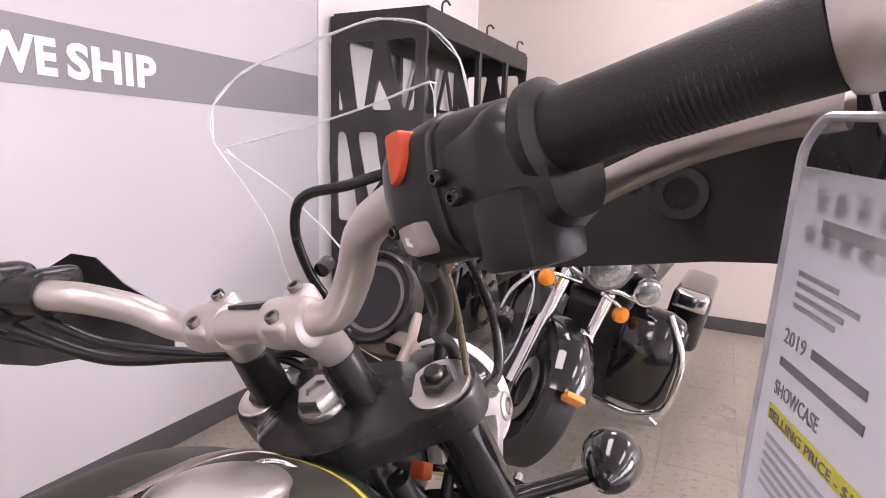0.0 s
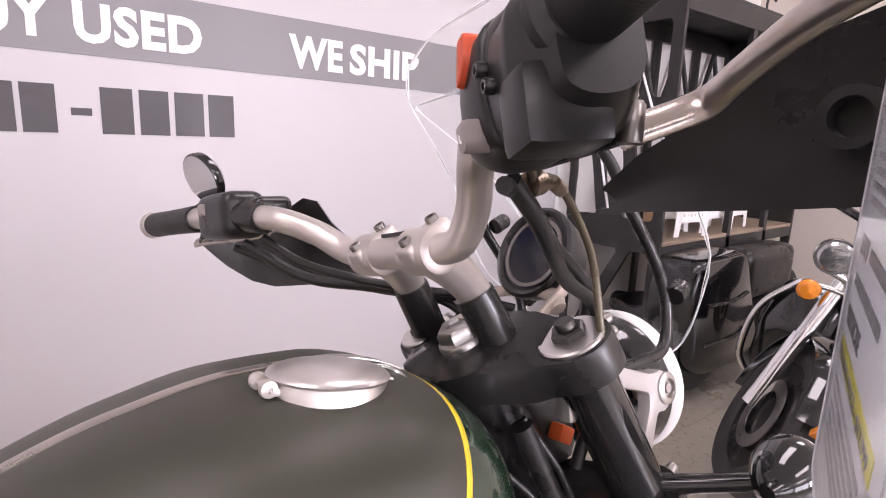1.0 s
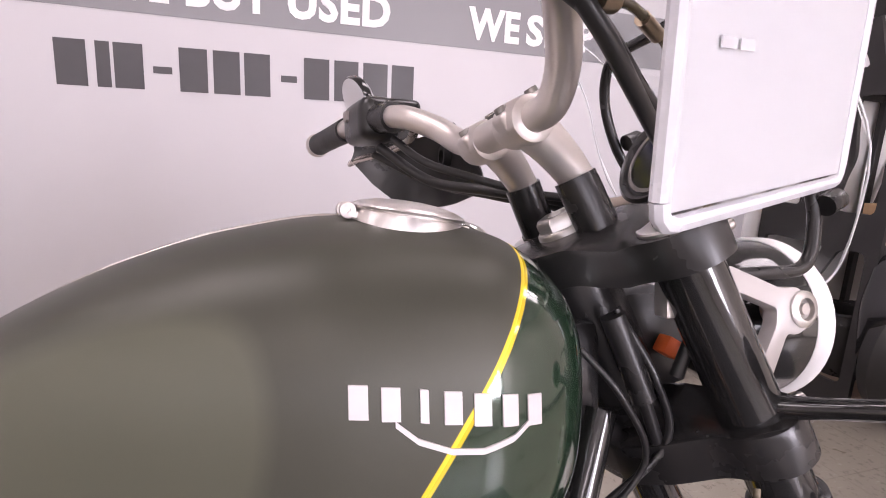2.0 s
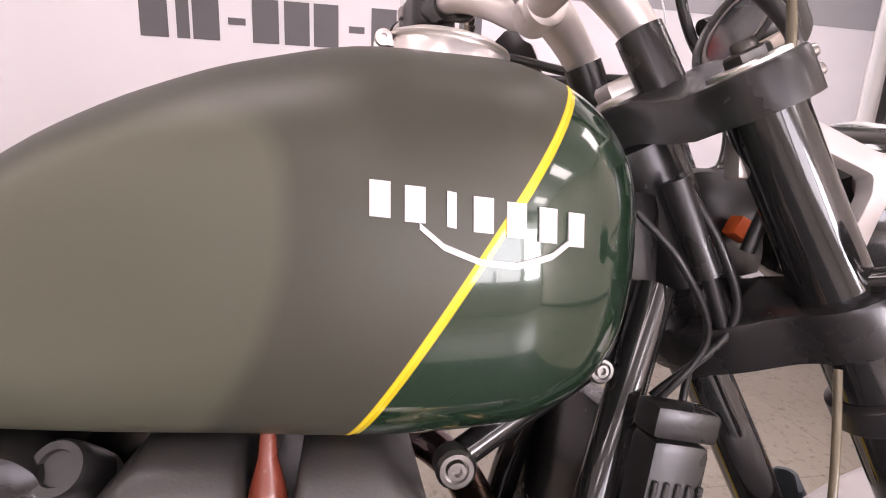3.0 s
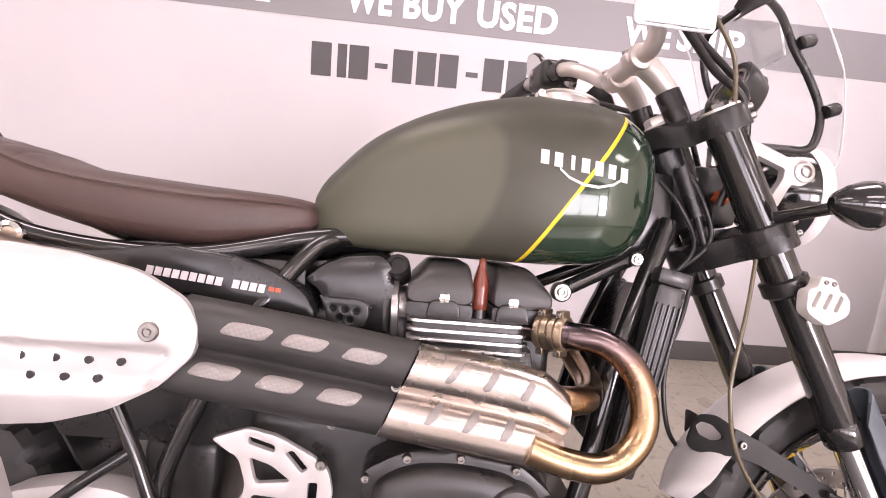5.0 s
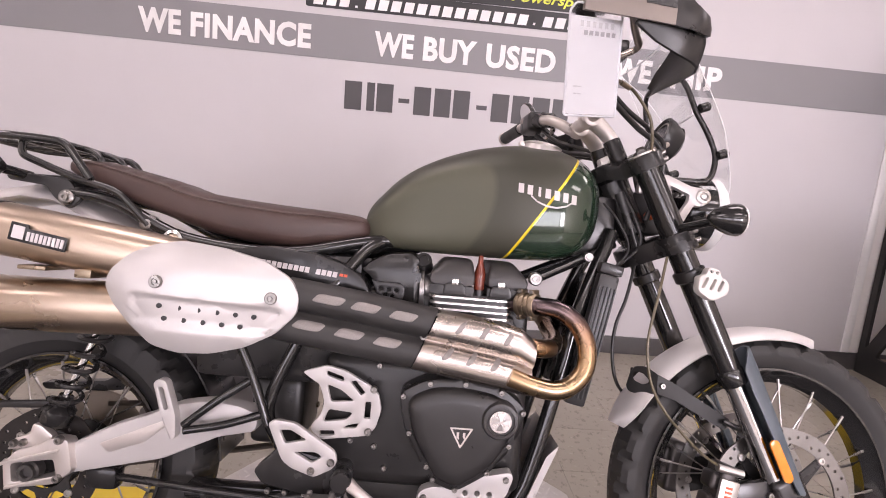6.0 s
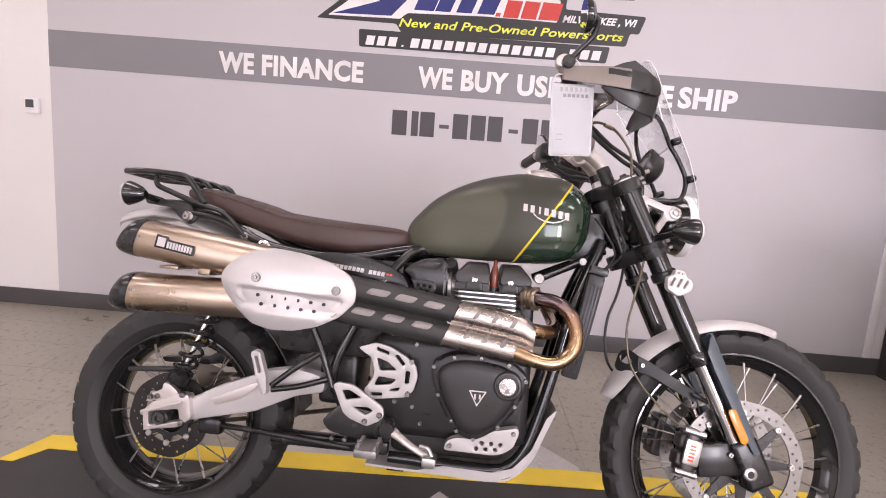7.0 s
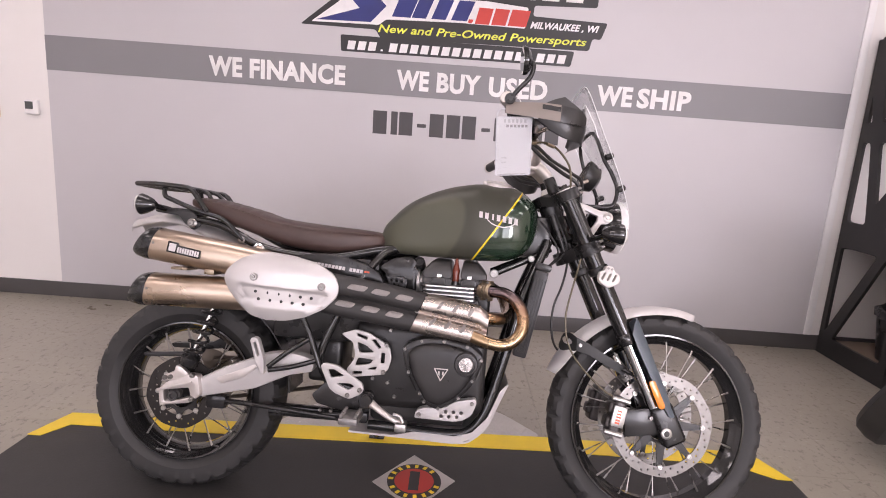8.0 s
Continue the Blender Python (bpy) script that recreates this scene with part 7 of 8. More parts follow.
CABLES = [
    ("brake_hose", HOSE, 0.0034, [(1.060, -0.200, 1.205), (1.075, -0.190, 1.193), (1.105, -0.172, 1.198), (1.150, -0.145, 1.188), (1.195, -0.128, 1.140), (1.205, -0.125, 1.085), (1.200, -0.13, 1.045)]),
    ("brake_hose", HOSE, 0.0030, [(1.245, -0.120, 0.850), (1.231, -0.130, 0.800), (1.220, -0.135, 0.757), (1.2066, -0.135, 0.692), (1.2044, -0.135, 0.650), (1.2148, -0.135, 0.590), (1.2502, -0.135, 0.530), (1.3269, -0.132, 0.458), (1.385, -0.125, 0.425)]),
    ("cable", BLACK_PLASTIC, 0.0062, [(1.050, -0.195, 1.195), (1.078, -0.185, 1.172), (1.110, -0.165, 1.150), (1.175, -0.118, 1.118), (1.232, -0.098, 1.085), (1.245, -0.09, 1.02), (1.225, -0.07, 0.93)]),
    ("cable", BLACK_PLASTIC, 0.0055, [(1.040, -0.200, 1.192), (1.085, -0.170, 1.185), (1.140, -0.140, 1.150), (1.210, -0.100, 1.120), (1.250, -0.075, 1.090), (1.24, -0.05, 1.00)]),
    ("cable", BLACK_PLASTIC, 0.004, [(1.240, 0.02, 0.850), (1.236, 0.03, 0.80), (1.2243, 0.03, 0.752), (1.2056, 0.03, 0.699), (1.1995, 0.03, 0.638), (1.2099, 0.03, 0.574), (1.2382, 0.04, 0.539), (1.28, 0.06, 0.52)]),
    ("cable", BLACK_PLASTIC, 0.005, [(1.03, 0.20, 1.170), (1.060, 0.17, 1.140), (1.10, 0.13, 1.120), (1.16, 0.10, 1.100), (1.22, 0.06, 1.080), (1.24, 0.03, 1.0)]),
    ("cable", BLACK_PLASTIC, 0.0065, [(1.02, 0.24, 1.165), (1.075, 0.20, 1.120), (1.13, 0.15, 1.105), (1.20, 0.09, 1.09), (1.25, 0.03, 1.07)]),
    ("cable", BLACK_PLASTIC, 0.005, [(1.02, 0.28, 1.16), (1.09, 0.23, 1.118), (1.15, 0.16, 1.098), (1.21, 0.08, 1.07), (1.23, 0.04, 0.96)]),
    ("cable", BLACK_PLASTIC, 0.0030, [(1.13, -0.07, 0.96), (1.16, -0.085, 0.92), (1.19, -0.075, 0.86), (1.15, -0.06, 0.80)]),
    ("cable", BLACK_PLASTIC, 0.0036, [(1.17, -0.06, 0.99), (1.20, -0.075, 0.93), (1.215, -0.07, 0.87), (1.16, -0.05, 0.81)]),
]
for name, mt, r, pts in CABLES:
    bm = bmesh.new()
    tube(bm, pts, r, 10, 8)
    B(name, bm, mt, steer=pts[-1][2] < 0.6)
bm = bmesh.new()
tube(bm, [(1.118, -0.163, 1.196), (1.140, -0.150, 1.191)], 0.0055, 12, smooth=False)
B("hose_fitting", bm, GOLD, "brass hose fitting")
bm = bmesh.new()
tube(bm, [(1.066, -0.192, 1.192), (1.080, -0.187, 1.194)], 0.008, 14, smooth=False)
B("hose_fitting", bm, GOLD, "brass hose fitting")
# wiring and ignition behind the headstock
bm = bmesh.new()
box(bm, 1.238, 1.258, -0.040, -0.022, 0.936, 0.954, 0.003, 2, m=Matrix.Translation((1.25, 0, 0.945)) @ Matrix.Rotation(radians(30), 4, "Y") @ Matrix.Translation((-1.25, 0, -0.945)))
B("connector", bm, surface("orange_connector", (0.75, 0.13, 0.03), 0.45), "orange wiring connector")
bm = bmesh.new()
tube(bm, [(1.165, -0.062, 0.985), (1.195, -0.066, 0.910)], 0.011, 12, smooth=False)
tube(bm, [(1.195, -0.066, 0.910), (1.215, -0.062, 0.862)], 0.006, 10, smooth=False)
box(bm, 1.20, 1.29, -0.018, 0.06, 0.90, 1.0, 0.02, 2)
B("wiring_sleeve", bm, BLACK_PLASTIC, "")
bm = bmesh.new()
box(bm, 1.196, 1.212, -0.093, -0.075, 0.985, 1.022, 0.004, 2, m=None)
B("steering_stop", bm, SILVER, "")

# --- lower right side: guards, pegs, pedal, sump plate ---
Y = -0.172
sg = [(0.524, 0.562), (0.571, 0.579), (0.610, 0.571), (0.658, 0.547), (0.680, 0.530), (0.688, 0.498), (0.679, 0.461), (0.662, 0.444), (0.572, 0.430), (0.547, 0.451), (0.569, 0.482), (0.573, 0.505), (0.562, 0.539), (0.546, 0.549)]
bm = bmesh.new()
plate(bm, rounded(sg, 0.008, 3), [
    rounded([(0.574, 0.568), (0.608, 0.558), (0.608, 0.549), (0.574, 0.559)], 0.003, 2), rounded([(0.622, 0.549), (0.632, 0.553), (0.653, 0.530), (0.645, 0.524)], 0.003, 2),
    rounded([(0.655, 0.512), (0.667, 0.512), (0.666, 0.479), (0.654, 0.479)], 0.003, 2), rounded([(0.614, 0.456), (0.622, 0.462), (0.644, 0.468), (0.640, 0.458)], 0.003, 2),
    rounded([(0.566, 0.448), (0.598, 0.450), (0.598, 0.441), (0.569, 0.438)], 0.003, 2),
    rounded([(0.576, 0.541), (0.605, 0.532), (0.632, 0.512), (0.586, 0.507)], 0.006, 3), rounded([(0.583, 0.492), (0.632, 0.488), (0.620, 0.474), (0.574, 0.466)], 0.006, 3)],
      0.010, 0.002, y=Y)
sgo = B("sprocket_guard", bm, SILVER_PAINT, "cut-out silver sprocket guard")
for x, z in ((0.670, 0.538), (0.665, 0.453)):
    bolt((x, Y - 0.001, z), (0, -1, 0), 0.0075, 0.006, "guard_bolt", sgo)
bm = bmesh.new()
plate(bm, rounded([(0.475, 0.467), (0.488, 0.476), (0.528, 0.472), (0.609, 0.422), (0.614, 0.402), (0.605, 0.388), (0.571, 0.370), (0.526, 0.385), (0.507, 0.399)], 0.008, 3),
      [rounded([(0.499, 0.456), (0.520, 0.458), (0.552, 0.441), (0.511, 0.432)], 0.005, 2), rounded([(0.530, 0.416), (0.570, 0.419), (0.585, 0.411), (0.565, 0.398)], 0.005, 2)], 0.010, 0.003, y=-0.212)
hg = B("heel_guard", bm, SILVER_PAINT, "cut-out silver heel guard")
for x, z in ((0.602, 0.402), (0.565, 0.383)):
    bolt((x, -0.213, z), (0, -1, 0), 0.0075, 0.006, "guard_bolt", hg)
bm = bmesh.new()
plate(bm, rounded([(0.50, 0.42), (0.60, 0.40), (0.64, 0.37), (0.63, 0.33), (0.55, 0.33), (0.47, 0.345), (0.45, 0.37)], 0.01, 3), (), 0.03, 0.003, y=-0.198)
tube(bm, [(0.62, -0.19, 0.368), (0.62, -0.12, 0.365)], 0.018, 16, smooth=False)
B("peg_hanger", bm, BLACK_SATIN, "black footpeg hanger")
bm = bmesh.new()
m = Matrix.Translation((0.590, -0.262, 0.332))
box(bm, -0.028, 0.028, -0.045, 0.050, -0.010, 0.010, 0.005, 2, m=m)
CAST = surface("dull_cast_metal", (0.30, 0.285, 0.275), 0.42, 0.8, 0.2, 30, 300, 0.2)
peg = B("footpeg", bm, CAST, "silver serrated rider footpeg")
for k in range(5):
    for s in (-1, 1):
        bm = bmesh.new()
        box(bm, s * 0.021 - 0.005, s * 0.021 + 0.005, -0.040 + k * 0.018, -0.032 + k * 0.018, 0.008, 0.020, 0.002, 1, m=m)
        B("peg_tooth", bm, CAST, "", peg)
bm = bmesh.new()
tube(bm, [(0.628, -0.215, 0.374), (0.660, -0.240, 0.362), (0.700, -0.252, 0.342), (0.742, -0.258, 0.326)], [0.015, 0.0105, 0.009, 0.010], 14, 6, flat=0.7)
ped = B("brake_pedal", bm, SILVER, "silver cast brake pedal")
bm = bmesh.new()
lathe(bm, [(0.020, -0.02), (0.021, -0.016), (0.021, 0.02), (0.018, 0.024)], (0.626, -0.215, 0.374), (0, -1, 0), 22)
B("pedal_pivot", bm, BLACK_SATIN, "", ped)
bm = bmesh.new()
box(bm, 0.724, 0.758, -0.285, -0.238, 0.306, 0.332, 0.006, 2)
tube(bm, [(0.715, -0.262, 0.352), (0.735, -0.262, 0.348), (0.746, -0.262, 0.330)], 0.006, 10)
B("pedal_pad", bm, STEEL, "", ped)
bm = bmesh.new()
plate(bm, rounded([(0.7696, 0.3197), (0.7767, 0.3446), (0.8016, 0.3554), (0.8500, 0.3550), (0.8700, 0.3640), (0.8921, 0.3804), (0.9551, 0.3943), (0.9625, 0.3833), (0.9498, 0.3441), (0.9255, 0.3256), (0.8966, 0.3183)], 0.010, 3),
      [disc_poly(x, z, 0.0056, 12) for x, z in ((0.8546, 0.3319), (0.8676, 0.347), (0.8789, 0.3325), (0.8919, 0.3476), (0.9031, 0.3332), (0.9162, 0.347))], 0.030, 0.002, y=-0.175)
ep = B("engine_plate", bm, SILVER_PAINT, "silver lower engine plate with holes")
for x, z in ((0.7853, 0.3328), (0.9472, 0.3787)):
    bolt((x, -0.176, z), (0, -1, 0), 0.0065, 0.005, "plate_bolt", ep)
bm = bmesh.new()
sk = [(0.56, 0.246), (0.657, 0.244), (0.771, 0.242), (0.914, 0.240), (0.966, 0.262), (1.006, 0.310), (1.030, 0.370), (1.058, 0.440)]
rings = []
for p in smooth_path([(x, 0, z) for x, z in sk], 5):
    d = 0.128
    rings.append([(p.x, -d, p.z), (p.x, d, p.z), (p.x + 0.001, d, p.z - 0.006), (p.x + 0.001, -d, p.z - 0.006)])
skin(bm, rings)
for s in (-1, 1):
    plate(bm, rounded([(0.70, 0.243), (0.77, 0.262), (0.90, 0.258), (0.955, 0.275), (1.000, 0.325), (1.035, 0.415), (1.056, 0.437), (1.028, 0.365), (1.004, 0.306), (0.964, 0.258), (0.914, 0.238)], 0.004, 2), (), 0.003, y=-0.130 if s < 0 else 0.127)
B("sump_guard", bm, SILVER_PAINT, "silver aluminium sump guard")
bm = bmesh.new()
box(bm, 0.30, 0.62, -0.14, -0.10, 0.275, 0.31, 0.008, 2)
tube(bm, [(0.30, -0.13, 0.29), (0.45, -0.14, 0.292), (0.60, -0.14, 0.31)], 0.012, 10)
B("lower_rail", bm, BLACK_SATIN, "")
for x in (0.47, 0.505, 0.545):
    bolt((x, -0.152, 0.312), (0, -1, 0), 0.006, 0.005, "rail_bolt", moto)
bm = bmesh.new()
inv = BIKE.inverted()
foot = inv @ Vector((0.60, 0.30, 0.004))
tube(bm, [(0.60, 0.135, 0.285), (0.60, 0.20, 0.20), foot], 0.011, 12)
box(bm, foot.x - 0.03, foot.x + 0.03, foot.y - 0.02, foot.y + 0.02, foot.z - 0.001, foot.z + 0.008, 0.002)
B("side_stand", bm, BLACK_SATIN, "black side stand on the floor")


# ---- display stand under the motorcycle ----
def flat_plate(name, poly, z0, z1, material, label="", parent=None, bevel=0.0, holes=()):
    bm = bmesh.new()
    plate(bm, poly, holes, z1 - z0, bevel, y=-z1, m=Matrix(((1, 0, 0, 0), (0, 0, 1, 0), (0, -1, 0, 0), (0, 0, 0, 1))))
    return part(name, bm, material, parent, label, sharp=30)


MAT_BLACK = surface("black_deck", (0.03, 0.028, 0.027), 0.55, 0, 0.25, 5, 140, 0.4, 0.002)
YELLOW_DECK = surface("yellow_deck_paint", (0.80, 0.56, 0.03), 0.42, 0, 0.12, 3, 50, 0.3, 0.001)
PLATE_STEEL = surface("tread_plate", (0.55, 0.53, 0.51), 0.36, 0.9, 0.12, 6, 200, 0.1)
stand = thing("display_stand", "low black display deck with a yellow rear border", "display stand")
flat_plate("deck", [(-0.70, -1.9), (2.21, -1.9), (2.21, 0.21), (2.15, 0.345), (2.05, 0.385), (1.30, 0.390), (0.18, 0.338), (-0.53, 0.312), (-0.648, 0.305), (-0.70, 0.135)], 0.0, 0.003, MAT_BLACK, "", stand)
flat_plate("border", [(-0.705, 0.135), (-0.655, 0.135), (-0.600, 0.225), (0.20, 0.244), (1.29, 0.290), (2.02, 0.290), (2.155, 0.21), (2.215, 0.21), (2.155, 0.350), (2.06, 0.392), (1.30, 0.396), (0.18, 0.344), (-0.53, 0.318), (-0.652, 0.312)], 0.003, 0.0055, YELLOW_DECK, "yellow painted border", stand)
tp = flat_plate("tread_plate", rounded([(0.16, 0.346), (0.30, 0.56), (0.60, 0.66), (0.95, 0.66), (1.12, 0.585), (1.285, 0.398)], 0.05, 4), 0.0, 0.003, PLATE_STEEL, "bare tread plate with raised lozenges", stand)
bm = bmesh.new()
for i in range(44):
    for j in range(13):
        x, y = 0.20 + i * 0.026 + (0.013 if j % 2 else 0), 0.352 + j * 0.024
        lim = np.interp(x, [0.16, 0.30, 0.60, 0.95, 1.12, 1.285], [0.346, 0.55, 0.65, 0.65, 0.575, 0.39])
        if y > lim - 0.012 or y < np.interp(x, [0.18, 1.30], [0.352, 0.404]):
            continue
        a = radians(45 if (i + j) % 2 else -45)
        u, v = Vector((math.cos(a), math.sin(a), 0)), Vector((-math.sin(a), math.cos(a), 0))
        c = Vector((x, y, 0.003))
        ring = [bm.verts.new(c + u * 0.010), bm.verts.new(c + v * 0.0035), bm.verts.new(c - u * 0.010), bm.verts.new(c - v * 0.0035)]
        top = bm.verts.new(c + Vector((0, 0, 0.0025)))
        for k in range(4):
            bm.faces.new((ring[k], ring[(k + 1) % 4], top))
tagged(part("tread_lozenges", bm, PLATE_STEEL, tp), kind="stuff")
# emblem on the deck: grey lozenge, red disc, dark ring with yellow bars
em = thing("deck_emblem", "grey lozenge emblem with a red disc on the deck", "emblem")
ec = Vector((0.772, 0.027))
flat_plate("lozenge", [(0.625, 0.005), (0.785, -0.130), (0.918, 0.045), (0.760, 0.190)], 0.003, 0.0045, PLATE_STEEL, "", em)
def ellipse(r1, r2, n=36):
    return [(ec.x + r1 * math.cos(a), ec.y + r2 * math.sin(a)) for a in np.arange(n) * 2 * math.pi / n]
flat_plate("emblem_ring", ellipse(0.096, 0.102), 0.0045, 0.0052, surface("black_emblem", (0.02, 0.02, 0.02), 0.5), "", em)
flat_plate("emblem_disc", ellipse(0.070, 0.072), 0.0052, 0.0058, surface("red_emblem", (0.42, 0.035, 0.025), 0.5), "", em)
for k in range(14):
    a = radians(-150 + k * 22 + (40 if k > 6 else 0))
    bm = bmesh.new()
    box(bm, -0.0065, 0.0065, -0.009, 0.009, 0.0052, 0.0056, m=Matrix.Translation((ec.x + 0.084 * math.cos(a), ec.y + 0.088 * math.sin(a), 0)) @ Matrix.Rotation(a - math.pi / 2, 4, "Z"))
    part("emblem_bar", bm, YELLOW, em, flat=True)
bm = bmesh.new()
box(bm, ec.x - 0.018, ec.x + 0.018, ec.y - 0.055, ec.y + 0.055, 0.0058, 0.0062)
part("emblem_block", bm, surface("black_emblem", (0.02, 0.02, 0.02), 0.5), em, flat=True)

# ---- price tag hanging from the bar end ----
tag = thing("price_tag", "white printed price tag in a clear plastic sleeve", "price tag")
ang = 21.6
TG = pose(0.9954, -0.2175, 1.1958, 0, -3.6, ang) @ Matrix.Diagonal((0.931, 1, 0.883, 1))
PAPER = surface("tag_paper", (0.56, 0.555, 0.565), 0.6, 0, 0.03, 8, 400, 0.05)
mx_, tl_ = PAPER.node_tree.nodes.new("ShaderNodeMixShader"), PAPER.node_tree.nodes.new("ShaderNodeBsdfTranslucent")
tl_.inputs["Color"].default_value = (0.80, 0.80, 0.82, 1)
mx_.inputs[0].default_value = 0.40
link(PAPER.node_tree, PAPER.node_tree.nodes["Principled BSDF"].outputs[0], mx_.inputs[1])
link(PAPER.node_tree, tl_.outputs[0], mx_.inputs[2])
link(PAPER.node_tree, mx_.outputs[0], PAPER.node_tree.nodes["Material Output"].inputs["Surface"])
INK = surface("tag_ink", (0.25, 0.245, 0.25), 0.6)
GREY_INK = surface("tag_grey_ink", (0.46, 0.45, 0.46), 0.6)
MARKER = surface("yellow_marker", (0.78, 0.72, 0.10), 0.6)
bm = bmesh.new()
box(bm, -0.0545, 0.0545, -0.0005, 0.0005, -0.086, 0.086, 0.0002, 1)
part("paper", bm, PAPER, tag, xf=TG)
bm = bmesh.new()
for y in (-0.0018, 0.0014):
    plate(bm, rounded([(-0.056, -0.089), (0.056, -0.089), (0.056, 0.094), (0.044, 0.108), (-0.044, 0.108), (-0.056, 0.094)], 0.006, 3), (), 0.0004, y=y)
sleeve = part("sleeve", bm, glass("sleeve_film", (0.98, 0.98, 0.98), 0.08, 1.06), tag, "clear plastic sleeve", xf=TG)
sleeve.visible_shadow = False
rim_pts = rounded([(-0.056, -0.089), (0.056, -0.089), (0.056, 0.094), (0.044, 0.108), (-0.044, 0.108), (-0.056, 0.094)], 0.006, 3)
bm = bmesh.new()
tube(bm, [(x, 0, z) for x, z in rim_pts + rim_pts[:1]], 0.0021, 8, smooth=False)
part("sleeve_rim", bm, surface("welded_sleeve_edge", (0.62, 0.62, 0.65), 0.22, 0, 0.15, 40, 200, 0.2), tag, "pale welded edge", xf=TG)
bm = bmesh.new()
tube(bm, [(math.cos(a) * 0.020, 0.006 * math.sin(a), 0.122 + 0.026 * math.sin(a)) for a in np.linspace(0, 2 * math.pi, 25)], 0.0012, 6, 1)
part("tie", bm, WHITE_PAINT, tag, "white cable tie", xf=TG)


def tag_back(name, poly, material, side=1):
    """Print on the side that faces the rider (+1) or the room (-1)."""
    bm = bmesh.new()
    p = [(-x, z) for x, z in poly] if side > 0 else poly
    plate(bm, p, (), 0.0003, y=0.0009 if side > 0 else -0.0012)
    part(name, bm, material, tag, xf=TG, flat=True)


def tag_text(body, x, z, h, w, material):
    bm = text_mesh(body, h, width=w, thick=0.0003)
    m = Matrix.Rotation(math.pi, 4, "Z") @ Matrix.Translation((x, -0.0012, z))
    part("tag_lettering", bm, material, tag, xf=TG @ m, flat=True)


def bar_poly(x0, x1, z0, z1):
    return [(x0, z0), (x1, z0), (x1, z1), (x0, z1)]


tag_back("tag_bar", bar_poly(-0.030, 0.030, 0.060, 0.066), GREY_INK)
for z, w in ((0.040, 0.028), (0.035, 0.042), (0.030, 0.034), (0.025, 0.030)):
    tag_back("tag_bar", bar_poly(-0.040, -0.040 + w, z - 0.0012, z + 0.0012), GREY_INK)
tag_text("2019", -0.042, 0.006, 0.0072, 0.017, INK)
tag_back("tag_bar", bar_poly(-0.021, 0.014, 0.0075, 0.0118), INK)
tag_back("tag_bar", bar_poly(-0.042, 0.016, -0.0055, -0.0012), INK)
tag_text("SHOWCASE", -0.042, -0.020, 0.0072, 0.034, INK)
tag_back("tag_marker", bar_poly(-0.044, 0.040, -0.034, -0.026), MARKER)
bm = text_mesh("SELLING PRICE - $12,999", 0.0056, width=0.078, thick=0.0003)
part("tag_lettering", bm, INK, tag, xf=TG @ Matrix.Rotation(math.pi, 4, "Z") @ Matrix.Translation((-0.042, -0.0016, -0.0335)), flat=True)
for k in range(6):
    tag_back("tag_bar", bar_poly(-0.042, 0.030 - 0.006 * (k % 3), -0.043 - k * 0.005, -0.041 - k * 0.005), GREY_INK)
for k in range(6):
    tag_back("tag_bar", bar_poly(-0.034 + k * 0.013, -0.027 + k * 0.013, 0.068, 0.078), GREY_INK, -1)
for k in range(6):
    tag_back("tag_bar", bar_poly(-0.026 + k * 0.012, -0.018 + k * 0.012, 0.054, 0.062), INK, -1)
for k in range(2):
    for x in (-0.040, -0.031):
        tag_back("tag_bar", bar_poly(x, x + 0.007, -0.038 - k * 0.013, -0.0355 - k * 0.013), GREY_INK, -1)

# ---- the dealer's sign on the wall, above the stripe ----
SIGN_BLACK = surface("sign_black", (0.02, 0.019, 0.02), 0.45)
SIGN_BLUE = surface("sign_blue", (0.012, 0.02, 0.16), 0.4)
SIGN_RED = surface("sign_red", (0.62, 0.045, 0.03), 0.4)
SIGN_YELLOW = surface("sign_yellow", (0.75, 0.78, 0.08), 0.45)
sign = thing("wall_sign", "black dealer sign with blue, red, yellow and white shapes", "sign", kind="structure")


def wall_poly(name, poly, layer, material, label="", holes=()):
    bm = bmesh.new()
    plate(bm, poly, holes, 0.002, y=Y1 - 0.0065 - layer * 0.0012)
    return part(name, bm, material, sign, label, flat=True)


wall_poly("sign_field", rounded([(-0.155, 1.822), (0.05, 1.985), (0.08, 2.04), (0.10, 2.30), (1.62, 2.30), (1.61, 2.012), (1.24, 2.005), (1.235, 1.945), (1.68, 1.930), (1.65, 1.836), (1.60, 1.838), (1.585, 1.768), (0.33, 1.768), (0.30, 1.815)], 0.015, 3), 0, SIGN_BLACK)
wall_poly("sign_banner", rounded([(0.09, 1.775), (1.50, 1.760), (1.485, 1.672), (0.095, 1.680)], 0.012, 3), 1, SIGN_BLACK)
wall_poly("sign_outline", rounded([(-0.09, 1.840), (0.08, 1.965), (0.12, 2.02), (0.96, 2.012), (1.205, 1.990), (1.195, 1.872), (0.80, 1.882), (0.36, 1.875), (0.32, 1.842)], 0.01, 2), 1, LETTER)
wall_poly("sign_swoop", [(-0.060, 1.852), (0.27, 1.855), (0.36, 1.95), (0.30, 2.01), (0.12, 2.01), (0.20, 1.93), (0.10, 1.90)], 2, SIGN_BLUE)
for k, w in enumerate((0.13, 0.10, 0.10, 0.11)):
    xa = 0.395 + k * 0.118
    wall_poly("sign_block", [(xa, 1.894), (xa + w * 0.86, 1.893), (xa + w * 0.86 + 0.045, 2.006), (xa + 0.045, 2.007)], 2, SIGN_BLUE)
wall_poly("sign_dot", [(0.850, 1.885), (0.876, 1.885), (0.882, 1.905), (0.856, 1.905)], 2, SIGN_RED)
